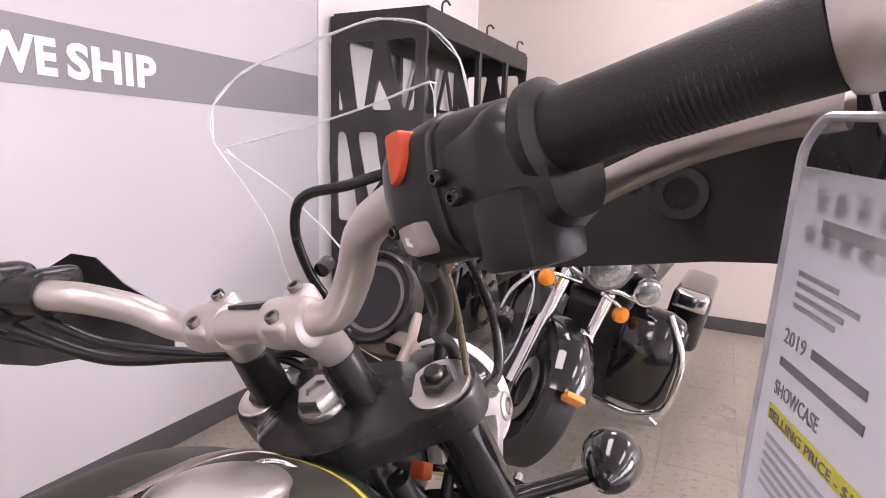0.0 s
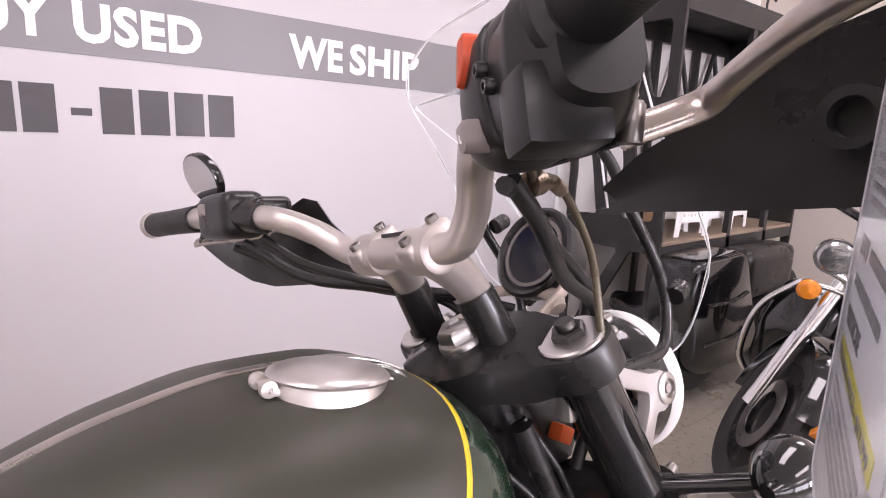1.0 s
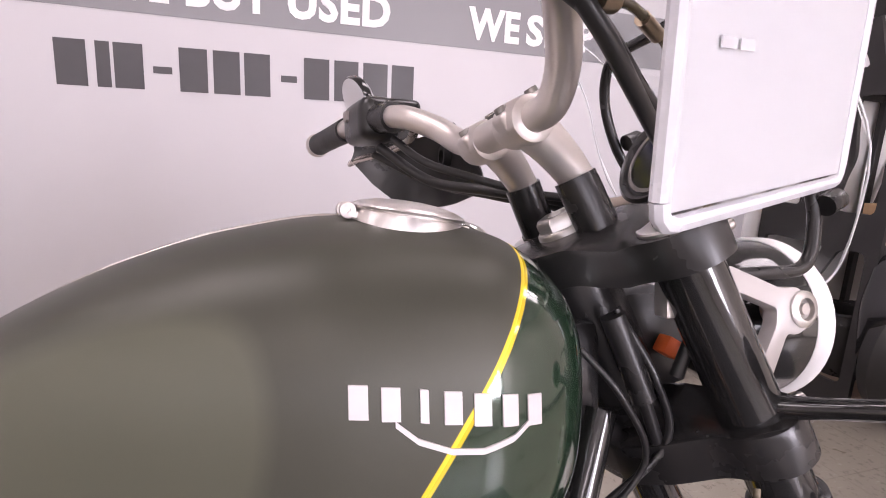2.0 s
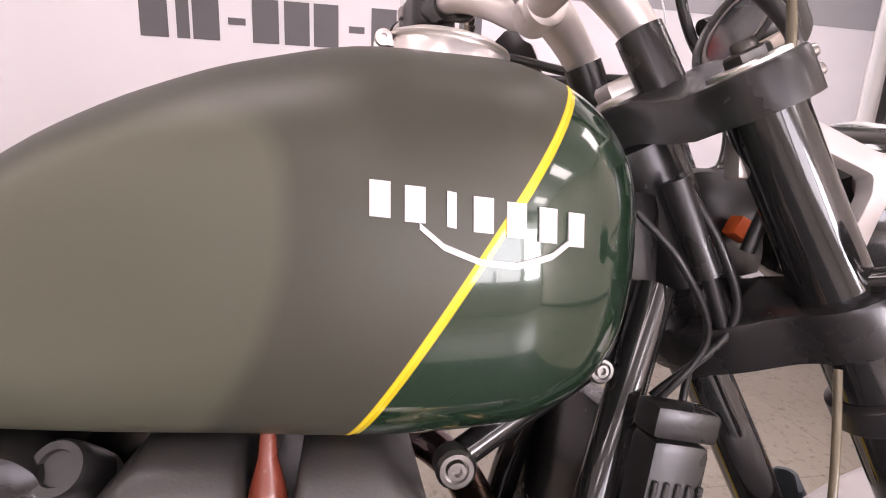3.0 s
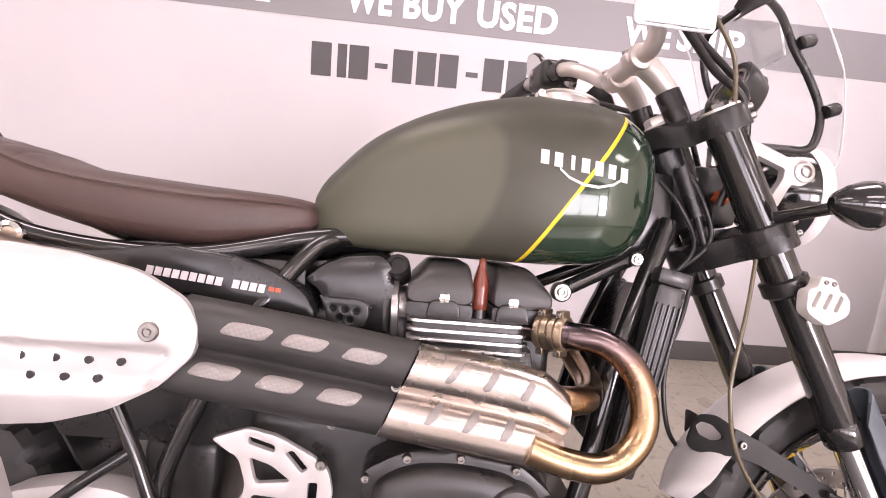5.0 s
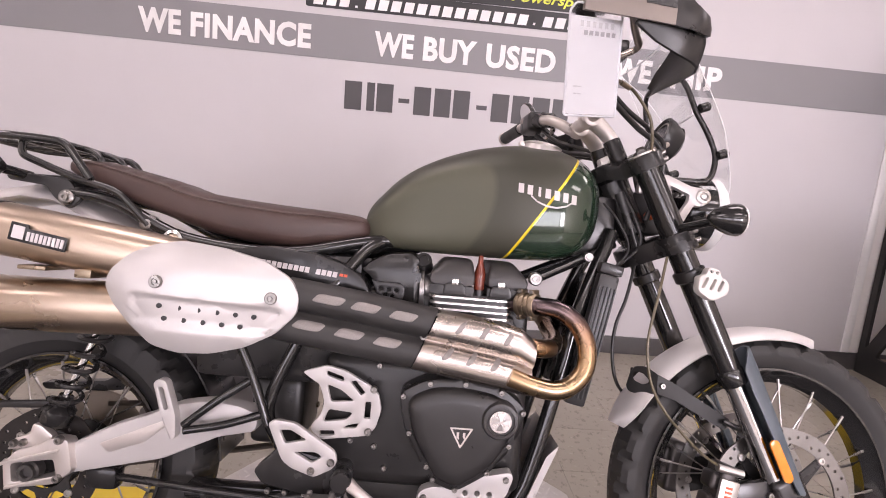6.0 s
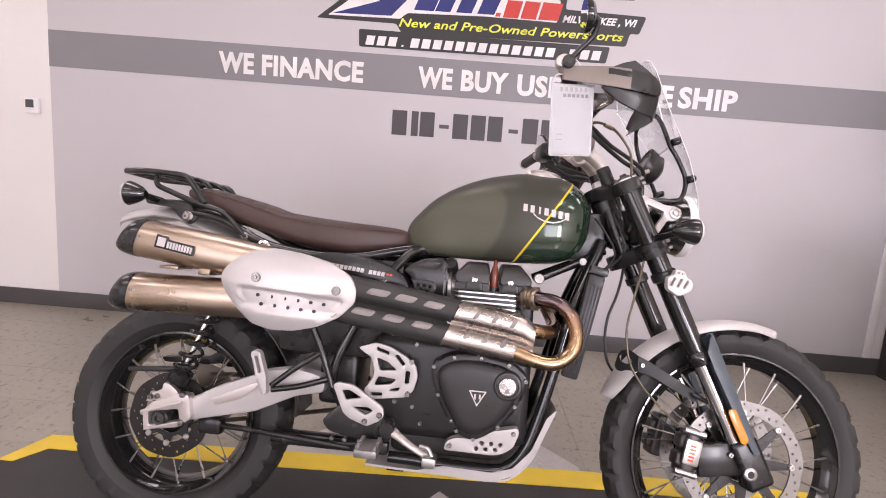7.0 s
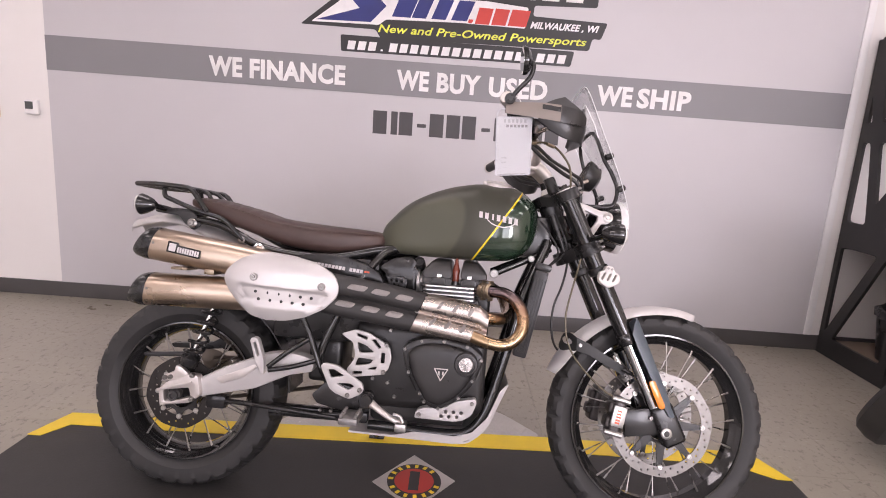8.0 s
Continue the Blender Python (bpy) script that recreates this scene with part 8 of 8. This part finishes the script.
for k, w in enumerate((0.085, 0.085, 0.11)):
    xa = 0.892 + k * 0.098
    wall_poly("sign_block", [(xa, 1.882), (xa + w, 1.881), (xa + w + 0.022, 1.972), (xa + 0.022, 1.975)], 2, SIGN_RED)
for k in range(9):
    xa = 0.30 + k * 0.14
    wall_poly("sign_block", [(xa, 2.035), (xa + 0.10, 2.034), (xa + 0.125, 2.20), (xa + 0.025, 2.20)], 1, LETTER)
for k in range(21):
    xa = 0.130 + k * 0.0635
    if k in (3, 17):
        wall_poly("sign_bar", [(xa + 0.015, 1.692), (xa + 0.027, 1.692), (xa + 0.029, 1.702), (xa + 0.017, 1.702)], 2, LETTER)
    else:
        wall_poly("sign_bar", [(xa, 1.692 - k * 0.0003), (xa + 0.046, 1.692 - k * 0.0003), (xa + 0.056, 1.742 - k * 0.0003), (xa + 0.010, 1.742 - k * 0.0003)], 2, LETTER)
bm = text_mesh("New and Pre-Owned Powersports", 0.060, shear=0.25, bold=0.001, width=1.25)
part("sign_lettering", bm, SIGN_YELLOW, sign, xf=pose(0.315, Y1 - 0.0095, 1.786, 0, 0.3, 0), flat=True)
bm = text_mesh("MILWAUKEE , WI", 0.046, shear=0.3, bold=0.0015, width=0.41)
part("sign_lettering", bm, LETTER, sign, xf=pose(1.222, Y1 - 0.0095, 1.868, 0, 0.3, 0), flat=True)

# thermostat and light switch on the white wall
th = thing("thermostat", "small white thermostat with a grey display", "thermostat")
bm = bmesh.new()
box(bm, -1.880, -1.795, Y1 - 0.024, Y1 - 0.0002, 1.180, 1.268, 0.005, 2)
part("case", bm, WHITE_PAINT, th)
bm = bmesh.new()
box(bm, -1.874, -1.824, Y1 - 0.0255, Y1 - 0.02, 1.212, 1.258, 0.001, 1)
part("display", bm, surface("grey_display", (0.08, 0.085, 0.085), 0.2), th)
ls = thing("light_switch", "cream double light switch plate", "light switch")
bm = bmesh.new()
box(bm, -2.165, -2.050, Y1 - 0.008, Y1 - 0.0002, 1.150, 1.265, 0.003, 2)
part("switch_plate", bm, surface("cream_plastic", (0.72, 0.62, 0.45), 0.4), ls)
for x in (-2.13, -2.085):
    bm = bmesh.new()
    box(bm, x - 0.006, x + 0.006, Y1 - 0.016, Y1 - 0.006, 1.195, 1.222, 0.002, 1)
    part("toggle", bm, surface("cream_plastic", (0.72, 0.62, 0.45), 0.4), ls)

# ---- steel shelving in the corner ----
STEEL_BLACK = surface("black_shelf_steel", (0.035, 0.033, 0.033), 0.45, 0.3, 0.2, 6, 200, 0.15)
BOARD = surface("brown_shelf_board", (0.27, 0.2, 0.145), 0.55, 0, 0.2, 4, 60, 0.2, stretch=(0.1, 1, 1))
shelf = thing("shelving", "black welded steel shelving with cut-out end panels", "shelving")
SX0, SX1, SY0, SY1, SH = 3.268, 4.80, 1.19, 1.765, 1.93
TURN = Matrix(((0, 1, 0, 0), (1, 0, 0, 0), (0, 0, 1, 0), (0, 0, 0, 1)))


def end_panel(x):
    bm = bmesh.new()
    w = SY1 - SY0
    outer = [(SY0, 0.0), (SY1, 0.0), (SY1, SH), (SY0, SH)]
    def H(u, z):
        return (SY0 + u * w, z)
    holes = [[H(0.93, 1.45), H(0.93, 1.62), H(0.86, 1.45)], [H(0.82, 1.80), H(0.52, 1.80), H(0.63, 1.45), H(0.72, 1.45)], [H(0.40, 1.80), H(0.10, 1.80), H(0.10, 1.45), H(0.22, 1.45)], [H(0.48, 1.62), H(0.56, 1.45), H(0.32, 1.45)],
             [H(0.93, 1.34), H(0.82, 1.34), H(0.72, 1.05), H(0.66, 0.86), H(0.93, 0.86)], [H(0.70, 1.34), H(0.48, 1.34), H(0.42, 1.10), H(0.58, 0.98)], [H(0.36, 1.34), H(0.09, 1.34), H(0.09, 0.86), H(0.40, 0.86), H(0.30, 1.08)],
             [H(0.93, 0.70), H(0.40, 0.70), H(0.93, 0.14)], [H(0.28, 0.70), H(0.09, 0.70), H(0.09, 0.12), H(0.80, 0.12)]]
    plate(bm, outer, [rounded(h, 0.03, 3) for h in holes], 0.02, y=x, m=TURN)
    return part("end_panel", bm, STEEL_BLACK, shelf, "steel end panel with cut-out struts", sharp=30)


end_panel(SX0)
end_panel(SX1 - 0.02)
for x in (3.95, 4.40):
    bm = bmesh.new()
    box(bm, x - 0.02, x + 0.02, SY0, SY0 + 0.03, 0.06, SH - 0.1, 0.002, 1)
    box(bm, x - 0.02, x + 0.02, SY1 - 0.03, SY1, 0.06, SH - 0.1, 0.002, 1)
    part("post", bm, STEEL_BLACK, shelf)
for z in (0.0, 0.685, 1.36, SH - 0.10):
    for ya, yb in ((SY0, SY0 + 0.03), (SY1 - 0.03, SY1)):
        bm = bmesh.new()
        box(bm, SX0 + 0.021, SX1 - 0.021, ya, yb, z, z + (0.10 if z > 1.5 else 0.06), 0.002, 1)
        part("beam", bm, STEEL_BLACK, shelf)
for z, mt in ((0.062, BOARD), (0.747, BOARD), (1.422, STEEL_BLACK), (SH, STEEL_BLACK)):
    bm = bmesh.new()
    box(bm, SX0 + 0.021, SX1 - 0.021, SY0 + 0.002, SY1 - 0.002, z - 0.001, z + 0.018, 0.002, 1)
    part("board", bm, mt, shelf, "brown wooden shelf board" if mt is BOARD else "black steel shelf board")
for xa, xb in ((4.02, 4.36), (4.45, 4.75)):
    for s in (0, 1):
        bm = bmesh.new()
        tube(bm, [(xa if s else xb, SY1 - 0.02, 0.79), ((xa + xb) / 2, SY1 - 0.02, 1.36)], 0.015, 8, smooth=False)
        tube(bm, [(xa if s else xb, SY1 - 0.02, 1.45), ((xa + xb) / 2, SY1 - 0.02, SH - 0.1)], 0.015, 8, smooth=False)
        part("brace", bm, STEEL_BLACK, shelf)
for x in (3.45, 4.05, 4.60):
    bm = bmesh.new()
    tube(bm, [(x, SY0 + 0.01, SH), (x, SY0 + 0.01, SH + 0.06), (x + 0.02, SY0 - 0.005, SH + 0.075), (x + 0.03, SY0 - 0.02, SH + 0.055)], 0.006, 8)
    part("hook", bm, STEEL_BLACK, shelf)


def perforated_stand(x, y, z, rot, w=0.20, h=0.25):
    st = thing("perforated_stand", "white perforated metal display stand on the shelf", "display stand", "perforated stands")
    bm = bmesh.new()
    poly = [(-w / 2, 0), (-w / 2 + 0.035, 0), (-w / 2 + 0.045, 0.075), (w / 2 - 0.045, 0.075), (w / 2 - 0.035, 0), (w / 2, 0), (w / 2 - 0.01, h), (-w / 2 + 0.01, h)]
    holes = [bar_poly(-0.062 + i * 0.025, -0.054 + i * 0.025, 0.105 + j * 0.027, 0.118 + j * 0.027) for i in range(6) for j in range(5)]
    plate(bm, poly, holes, 0.004)
    part("front", bm, WHITE_PAINT, st, flat=True)
    bm = bmesh.new()
    plate(bm, poly, (), 0.004, m=Matrix.Translation((0, 0.12, 0)))
    box(bm, -w / 2 + 0.01, w / 2 - 0.01, 0.004, 0.12, h - 0.004, h)
    part("back", bm, WHITE_PAINT, st, flat=True)
    st.matrix_world = pose(x, y, z, 0, 0, rot)
    return st


ps = perforated_stand(3.62, 1.23, 0.765, -12, 0.24, 0.29)
copy_thing(ps, pose(3.90, 1.25, 0.765, 0, 0, -8))
copy_thing(ps, pose(4.20, 1.26, 0.765, 0, 0, 4))
bx = thing("carton", "small brown cardboard box on the shelf", "box")
bm = bmesh.new()
box(bm, 3.34, 3.41, 1.26, 1.34, 0.765, 0.90, 0.002, 1)
part("carton_body", bm, surface("cardboard", (0.48, 0.31, 0.17), 0.8, 0, 0.1, 8, 90, 0.2), bx)
for x in (3.5, 3.62, 3.76):
    tr = thing("wire_rack", "small chrome wire rack on the upper shelf", "rack", "wire racks")
    for k in range(4):
        bm = bmesh.new()
        tube(bm, [(x + k * 0.03, 1.22, 1.45), (x + 0.012 + k * 0.03, 1.30, 1.475), (x + 0.012 + k * 0.03, 1.40, 1.445)], 0.0035, 6)
        part("wire", bm, CHROME, tr)
bn = thing("waste_bin", "black waste bin with a dark bag on the bottom shelf", "bin")
bm = bmesh.new()
lathe(bm, [(0.11, 0.0), (0.15, 0.30), (0.145, 0.30), (0.105, 0.008)], (3.52, 1.42, 0.081), (0, 0, 1), 28)
part("bin_body", bm, BLACK_PLASTIC, bn)
bm = bmesh.new()
rings = []
for r, z in ((0.158, 0.26), (0.160, 0.305), (0.150, 0.315), (0.138, 0.29)):
    rings.append([(3.52 + (r + 0.004 * math.sin(7 * a + 30 * z)) * math.cos(a), 1.42 + (r + 0.004 * math.sin(7 * a + 30 * z)) * math.sin(a), 0.081 + z + 0.006 * math.sin(5 * a)) for a in np.arange(40) * 2 * math.pi / 40])
skin(bm, rings, cap=False)
part("bag", bm, surface("dark_bin_bag", (0.05, 0.05, 0.052), 0.25, 0, 0.2, 20, 60, 0.4, 0.004), bn, "dark plastic bag over the rim")

# ---- a black touring cruiser further back ----
lean_c = pose(2.720, 0.398, 0.004, 0, 0, 177) @ pose(0, 0, 0, -11.5, 0, 0) @ Matrix.Scale(0.957, 4)
cr = thing("cruiser", "black touring cruiser with chrome fork and amber indicators", "motorcycle", m=lean_c)
CB = surface("cruiser_black", (0.008, 0.008, 0.009), 0.12, 0, 0.2, 8, 300, 0.02, coat=0.8)


def C(name, bm, material, label="", parent=None, sharp=38):
    return part(name, bm, material, parent or cr, label, sharp=sharp)


cst = Matrix.Translation((-0.18, 0, 0.75)) @ Matrix.Rotation(radians(36), 4, Vector((-0.48, 0, 0.88))) @ Matrix.Translation((0.18, 0, -0.75))
for nm, cx_, rr, wdt, st in (("front_wheel", -0.12, 0.305, 0.13, True), ("rear_wheel", -1.62, 0.33, 0.18, False)):
    bm = bmesh.new()
    h = wdt / 2
    lathe(bm, [(0.215, -h * 0.7), (0.25, -h), (rr - 0.03, -h), (rr - 0.008, -h * 0.7), (rr, 0), (rr - 0.008, h * 0.7), (rr - 0.03, h), (0.25, h), (0.215, h * 0.7)], (cx_, 0, rr), (0, 1, 0), 48, closed=True)
    w_ = part(nm, bm, RUBBER, cr, "black road tyre on a cast wheel", xf=cst if st else None)
    bm = bmesh.new()
    lathe(bm, [(0.22, -h * 0.6), (0.20, -h * 0.3), (0.20, h * 0.3), (0.22, h * 0.6)], (cx_, 0, rr), (0, 1, 0), 40)
    part("cast_rim", bm, BLACK_SATIN, w_, xf=cst if st else None)
    bm = bmesh.new()
    for s in (-1, 1):
        lathe(bm, [(0.14, s * 0.052), (0.14, s * 0.057), (0.09, s * 0.057), (0.09, s * 0.052)], (cx_, 0, rr), (0, 1, 0), 36, closed=True)
    part("brake_disc", bm, STEEL, w_, xf=cst if st else None)
cf = Vector((-0.30, 0, 0.95)).normalized()
for s in (-1, 1):
    bm = bmesh.new()
    a = Vector((-0.11, s * 0.105, 0.32))
    tube(bm, [a, a + cf * 0.30], 0.032, 22, smooth=False)
    tube(bm, [a + cf * 0.30, a + cf * 0.60], 0.025, 22, smooth=False)
    part("fork_leg", bm, CHROME, cr, "chrome fork leg", xf=cst)
bm = bmesh.new()
rings = []
for a in np.linspace(radians(35), radians(200), 26):
    rings.append([(-0.12 + 0.35 * math.cos(a) * (1 - 0.10 * abs(y) ** 2), 0.085 * y, 0.31 + 0.35 * math.sin(a) * (1 - 0.10 * abs(y) ** 2)) for y in np.linspace(-1, 1, 11)] +
                 [(-0.12 + 0.345 * math.cos(a) * (1 - 0.10 * abs(y) ** 2), 0.083 * y, 0.31 + 0.345 * math.sin(a) * (1 - 0.10 * abs(y) ** 2)) for y in np.linspace(1, -1, 11)])
skin(bm, rings)
cfen = part("front_fender", bm, CB, cr, "gloss black front fender", xf=cst)
bm = bmesh.new()
box(bm, -0.012, 0.012, -0.038, 0.038, -0.024, 0.024, 0.006, 2, m=Matrix.Translation((0.172, 0, 0.505)) @ Matrix.Rotation(radians(30), 4, "Y"))
part("fender_lamp", bm, ORANGE_LENS, cfen, "amber lamp on the fender tip", xf=cst)
bm = bmesh.new()
lathe(bm, [(0.04, -0.13), (0.085, -0.09), (0.10, -0.03), (0.103, 0.0), (0.10, 0.012), (0.093, 0.012)], (-0.20, 0, 0.913), (1, 0, 0), 36)
hl = part("headlamp", bm, CHROME, cr, "round chrome headlamp", xf=cst)
LAMP_FACE = surface("lamp_face", (0.55, 0.56, 0.57), 0.10, 0.9, 0.5, 40, 55, 0.35, 0.004)
bm = bmesh.new()
lathe(bm, [(0.092, 0.0), (0.080, 0.016), (0.04, 0.026), (0.0, 0.03)], (-0.195, 0, 0.913), (1, 0, 0), 32)
part("lamp_face", bm, LAMP_FACE, hl, xf=cst)
for s in (-1, 1):
    bm = bmesh.new()
    lathe(bm, [(0.02, -0.07), (0.05, -0.045), (0.06, -0.01), (0.06, 0.006), (0.054, 0.006)], (-0.19, s * 0.2, 0.893), (1, 0, 0), 28)
    al = part("spot_lamp", bm, CHROME, cr, "small chrome spot lamp", xf=cst)
    bm = bmesh.new()
    lathe(bm, [(0.054, 0.0), (0.045, 0.012), (0.0, 0.018)], (-0.186, s * 0.2, 0.893), (1, 0, 0), 24)
    part("lamp_face", bm, LAMP_FACE, al, xf=cst)
    bm = bmesh.new()
    lathe(bm, [(0.012, -0.05), (0.030, -0.03), (0.037, -0.006), (0.037, 0.0), (0.028, 0.014), (0.0, 0.022)], (-0.224, s * 0.18, 0.747), (1, 0, 0), 24)
    part("indicator", bm, ORANGE_LENS, cr, "amber bullet indicator", xf=cst)
    bm = bmesh.new()
    tube(bm, [(-0.22, s * 0.05, 0.82), (-0.22, s * 0.12, 0.835), (-0.21, s * 0.2, 0.84)], 0.012, 12)
    tube(bm, [(-0.21, s * 0.05, 0.80), (-0.23, s * 0.12, 0.785), (-0.24, s * 0.18, 0.765)], 0.009, 10)
    part("lamp_bar", bm, CHROME, cr, xf=cst)
    # leg fairings with chrome guards
    bm = bmesh.new()
    prof = rounded([(-0.40, 0.28), (-0.36, 0.55), (-0.42, 0.72), (-0.52, 0.74), (-0.60, 0.55), (-0.56, 0.30)], 0.04, 3)
    rings = []
    for y, k in ((0.13, 0.9), (0.16, 1.0), (0.30, 1.0), (0.36, 0.9), (0.385, 0.7)):
        rings.append([(-0.48 + (x + 0.48) * k, s * y, 0.51 + (z - 0.51) * k) for x, z in prof])
    skin(bm, rings)
    lf = C("leg_fairing", bm, CB, "gloss black leg fairing")
    bm = bmesh.new()
    tube(bm, [(-0.42, s * 0.10, 0.26), (-0.38, s * 0.26, 0.27), (-0.36, s * 0.38, 0.34), (-0.36, s * 0.405, 0.46), (-0.38, s * 0.39, 0.60), (-0.42, s * 0.30, 0.74)], 0.014, 14)
    C("guard_bar", bm, CHROME, "chrome engine guard", lf)
    # panniers
    bm = bmesh.new()
    box(bm, -1.75, -1.12, s * 0.33 - 0.10, s * 0.33 + 0.10, 0.36, 0.70, 0.06, 4)
    pn = C("pannier", bm, CB, "gloss black pannier")
    bm = bmesh.new()
    box(bm, -1.16, -1.08, s * 0.33 - 0.085, s * 0.33 + 0.085, 0.60, 0.70, 0.025, 3)
    C("pannier_latch", bm, CHROME, "", pn)
bm = bmesh.new()
rings = []
for x, w, z0, z1 in ((-0.26, 0.10, 0.78, 0.96), (-0.32, 0.15, 0.75, 1.03), (-0.45, 0.19, 0.74, 1.06), (-0.60, 0.18, 0.74, 1.02), (-0.75, 0.13, 0.74, 0.90), (-0.85, 0.10, 0.74, 0.82)):
    rings.append([(x, w * math.copysign(abs(math.cos(a)) ** 0.7, math.cos(a)), (z0 + z1) / 2 + (z1 - z0) / 2 * math.sin(a)) for a in np.arange(28) * 2 * math.pi / 28])
skin(bm, rings)
C("fuel_tank", bm, CB, "gloss black tank")
bm = bmesh.new()
box(bm, -1.65, -0.82, -0.16, 0.16, 0.68, 0.80, 0.05, 4)
C("saddle", bm, BLACK_PLASTIC, "black dual saddle")
bm = bmesh.new()
box(bm, -0.98, -0.42, -0.17, 0.17, 0.24, 0.72, 0.06, 3)
DARK_ENGINE = surface("dark_engine", (0.05, 0.05, 0.05), 0.35, 0.7)
C("engine", bm, DARK_ENGINE, "dark finned engine")
for k in range(8):
    for x, r in ((-0.58, 0.16), (-0.80, -0.16)):
        bm = bmesh.new()
        lathe(bm, [(0.085, 0), (0.085, 0.008)], (x + r * 0.05 * k, 0, 0.45 + k * 0.028), (r * 1.2, 0, 1), 20)
        C("cylinder_fin", bm, DARK_ENGINE)
bm = bmesh.new()
tube(bm, [(-0.52, 0.42, 1.02), (-0.46, 0.36, 1.06), (-0.36, 0.18, 1.04), (-0.33, 0.0, 1.0), (-0.36, -0.18, 1.04), (-0.46, -0.36, 1.06), (-0.52, -0.42, 1.02)], 0.015, 14)
C("handlebar", bm, BLACK_SATIN, "black handlebar")
bm = bmesh.new()
ci = lean_c.inverted()
ft = ci @ Vector((3.433, -0.005, 0.011))
tube(bm, [(-0.66, 0.14, 0.27), (-0.70, 0.20, 0.20), ft], 0.011, 12)
C("side_stand", bm, CHROME, "chrome side stand")

# side of another black bike, parked against the shelving
bk2 = thing("black_tourer", "gloss black touring motorcycle with a full fairing beside the shelving", "motorcycle", m=pose(0.17, -0.02, 0))
bm = bmesh.new()
rings = []
for y, k in ((0.98, 0.80), (1.00, 0.93), (1.04, 1.0), (1.18, 1.0), (1.22, 0.93), (1.24, 0.80)):
    prof = rounded([(3.10, 0.20), (3.06, 0.50), (3.10, 0.715), (3.52, 0.73), (3.64, 0.50), (3.80, 0.20), (3.60, 0.13), (3.20, 0.13)], 0.05, 4)
    rings.append([(3.40 + (x - 3.40) * (0.6 + 0.4 * k), y, 0.44 + (z - 0.44) * (0.75 + 0.25 * k)) for x, z in prof])
skin(bm, rings)
part("fairing", bm, CB, bk2, "gloss black fairing side", sharp=60)
bm = bmesh.new()
for z, w in ((0.50, 0.40), (0.30, 0.46)):
    tube(bm, [(3.18, 0.978, z), (3.18 + w * 0.6, 0.974, z - 0.012), (3.18 + w, 0.978, z + 0.01)], 0.008, 8)
part("crease_trim", bm, BLACK_SATIN, bk2)
bm = bmesh.new()
box(bm, 3.66, 4.25, 1.02, 1.22, 0.42, 0.70, 0.07, 4)
part("saddle", bm, BLACK_PLASTIC, bk2)
for x, nm in ((3.30, "front_wheel"), (4.20, "rear_wheel")):
    bm = bmesh.new()
    lathe(bm, [(0.17, -0.05), (0.22, -0.065), (0.26, -0.06), (0.285, 0), (0.26, 0.06), (0.22, 0.065), (0.17, 0.05)], (x, 1.11, 0.287), (0, 1, 0), 40, closed=True)
    part(nm, bm, RUBBER, bk2)
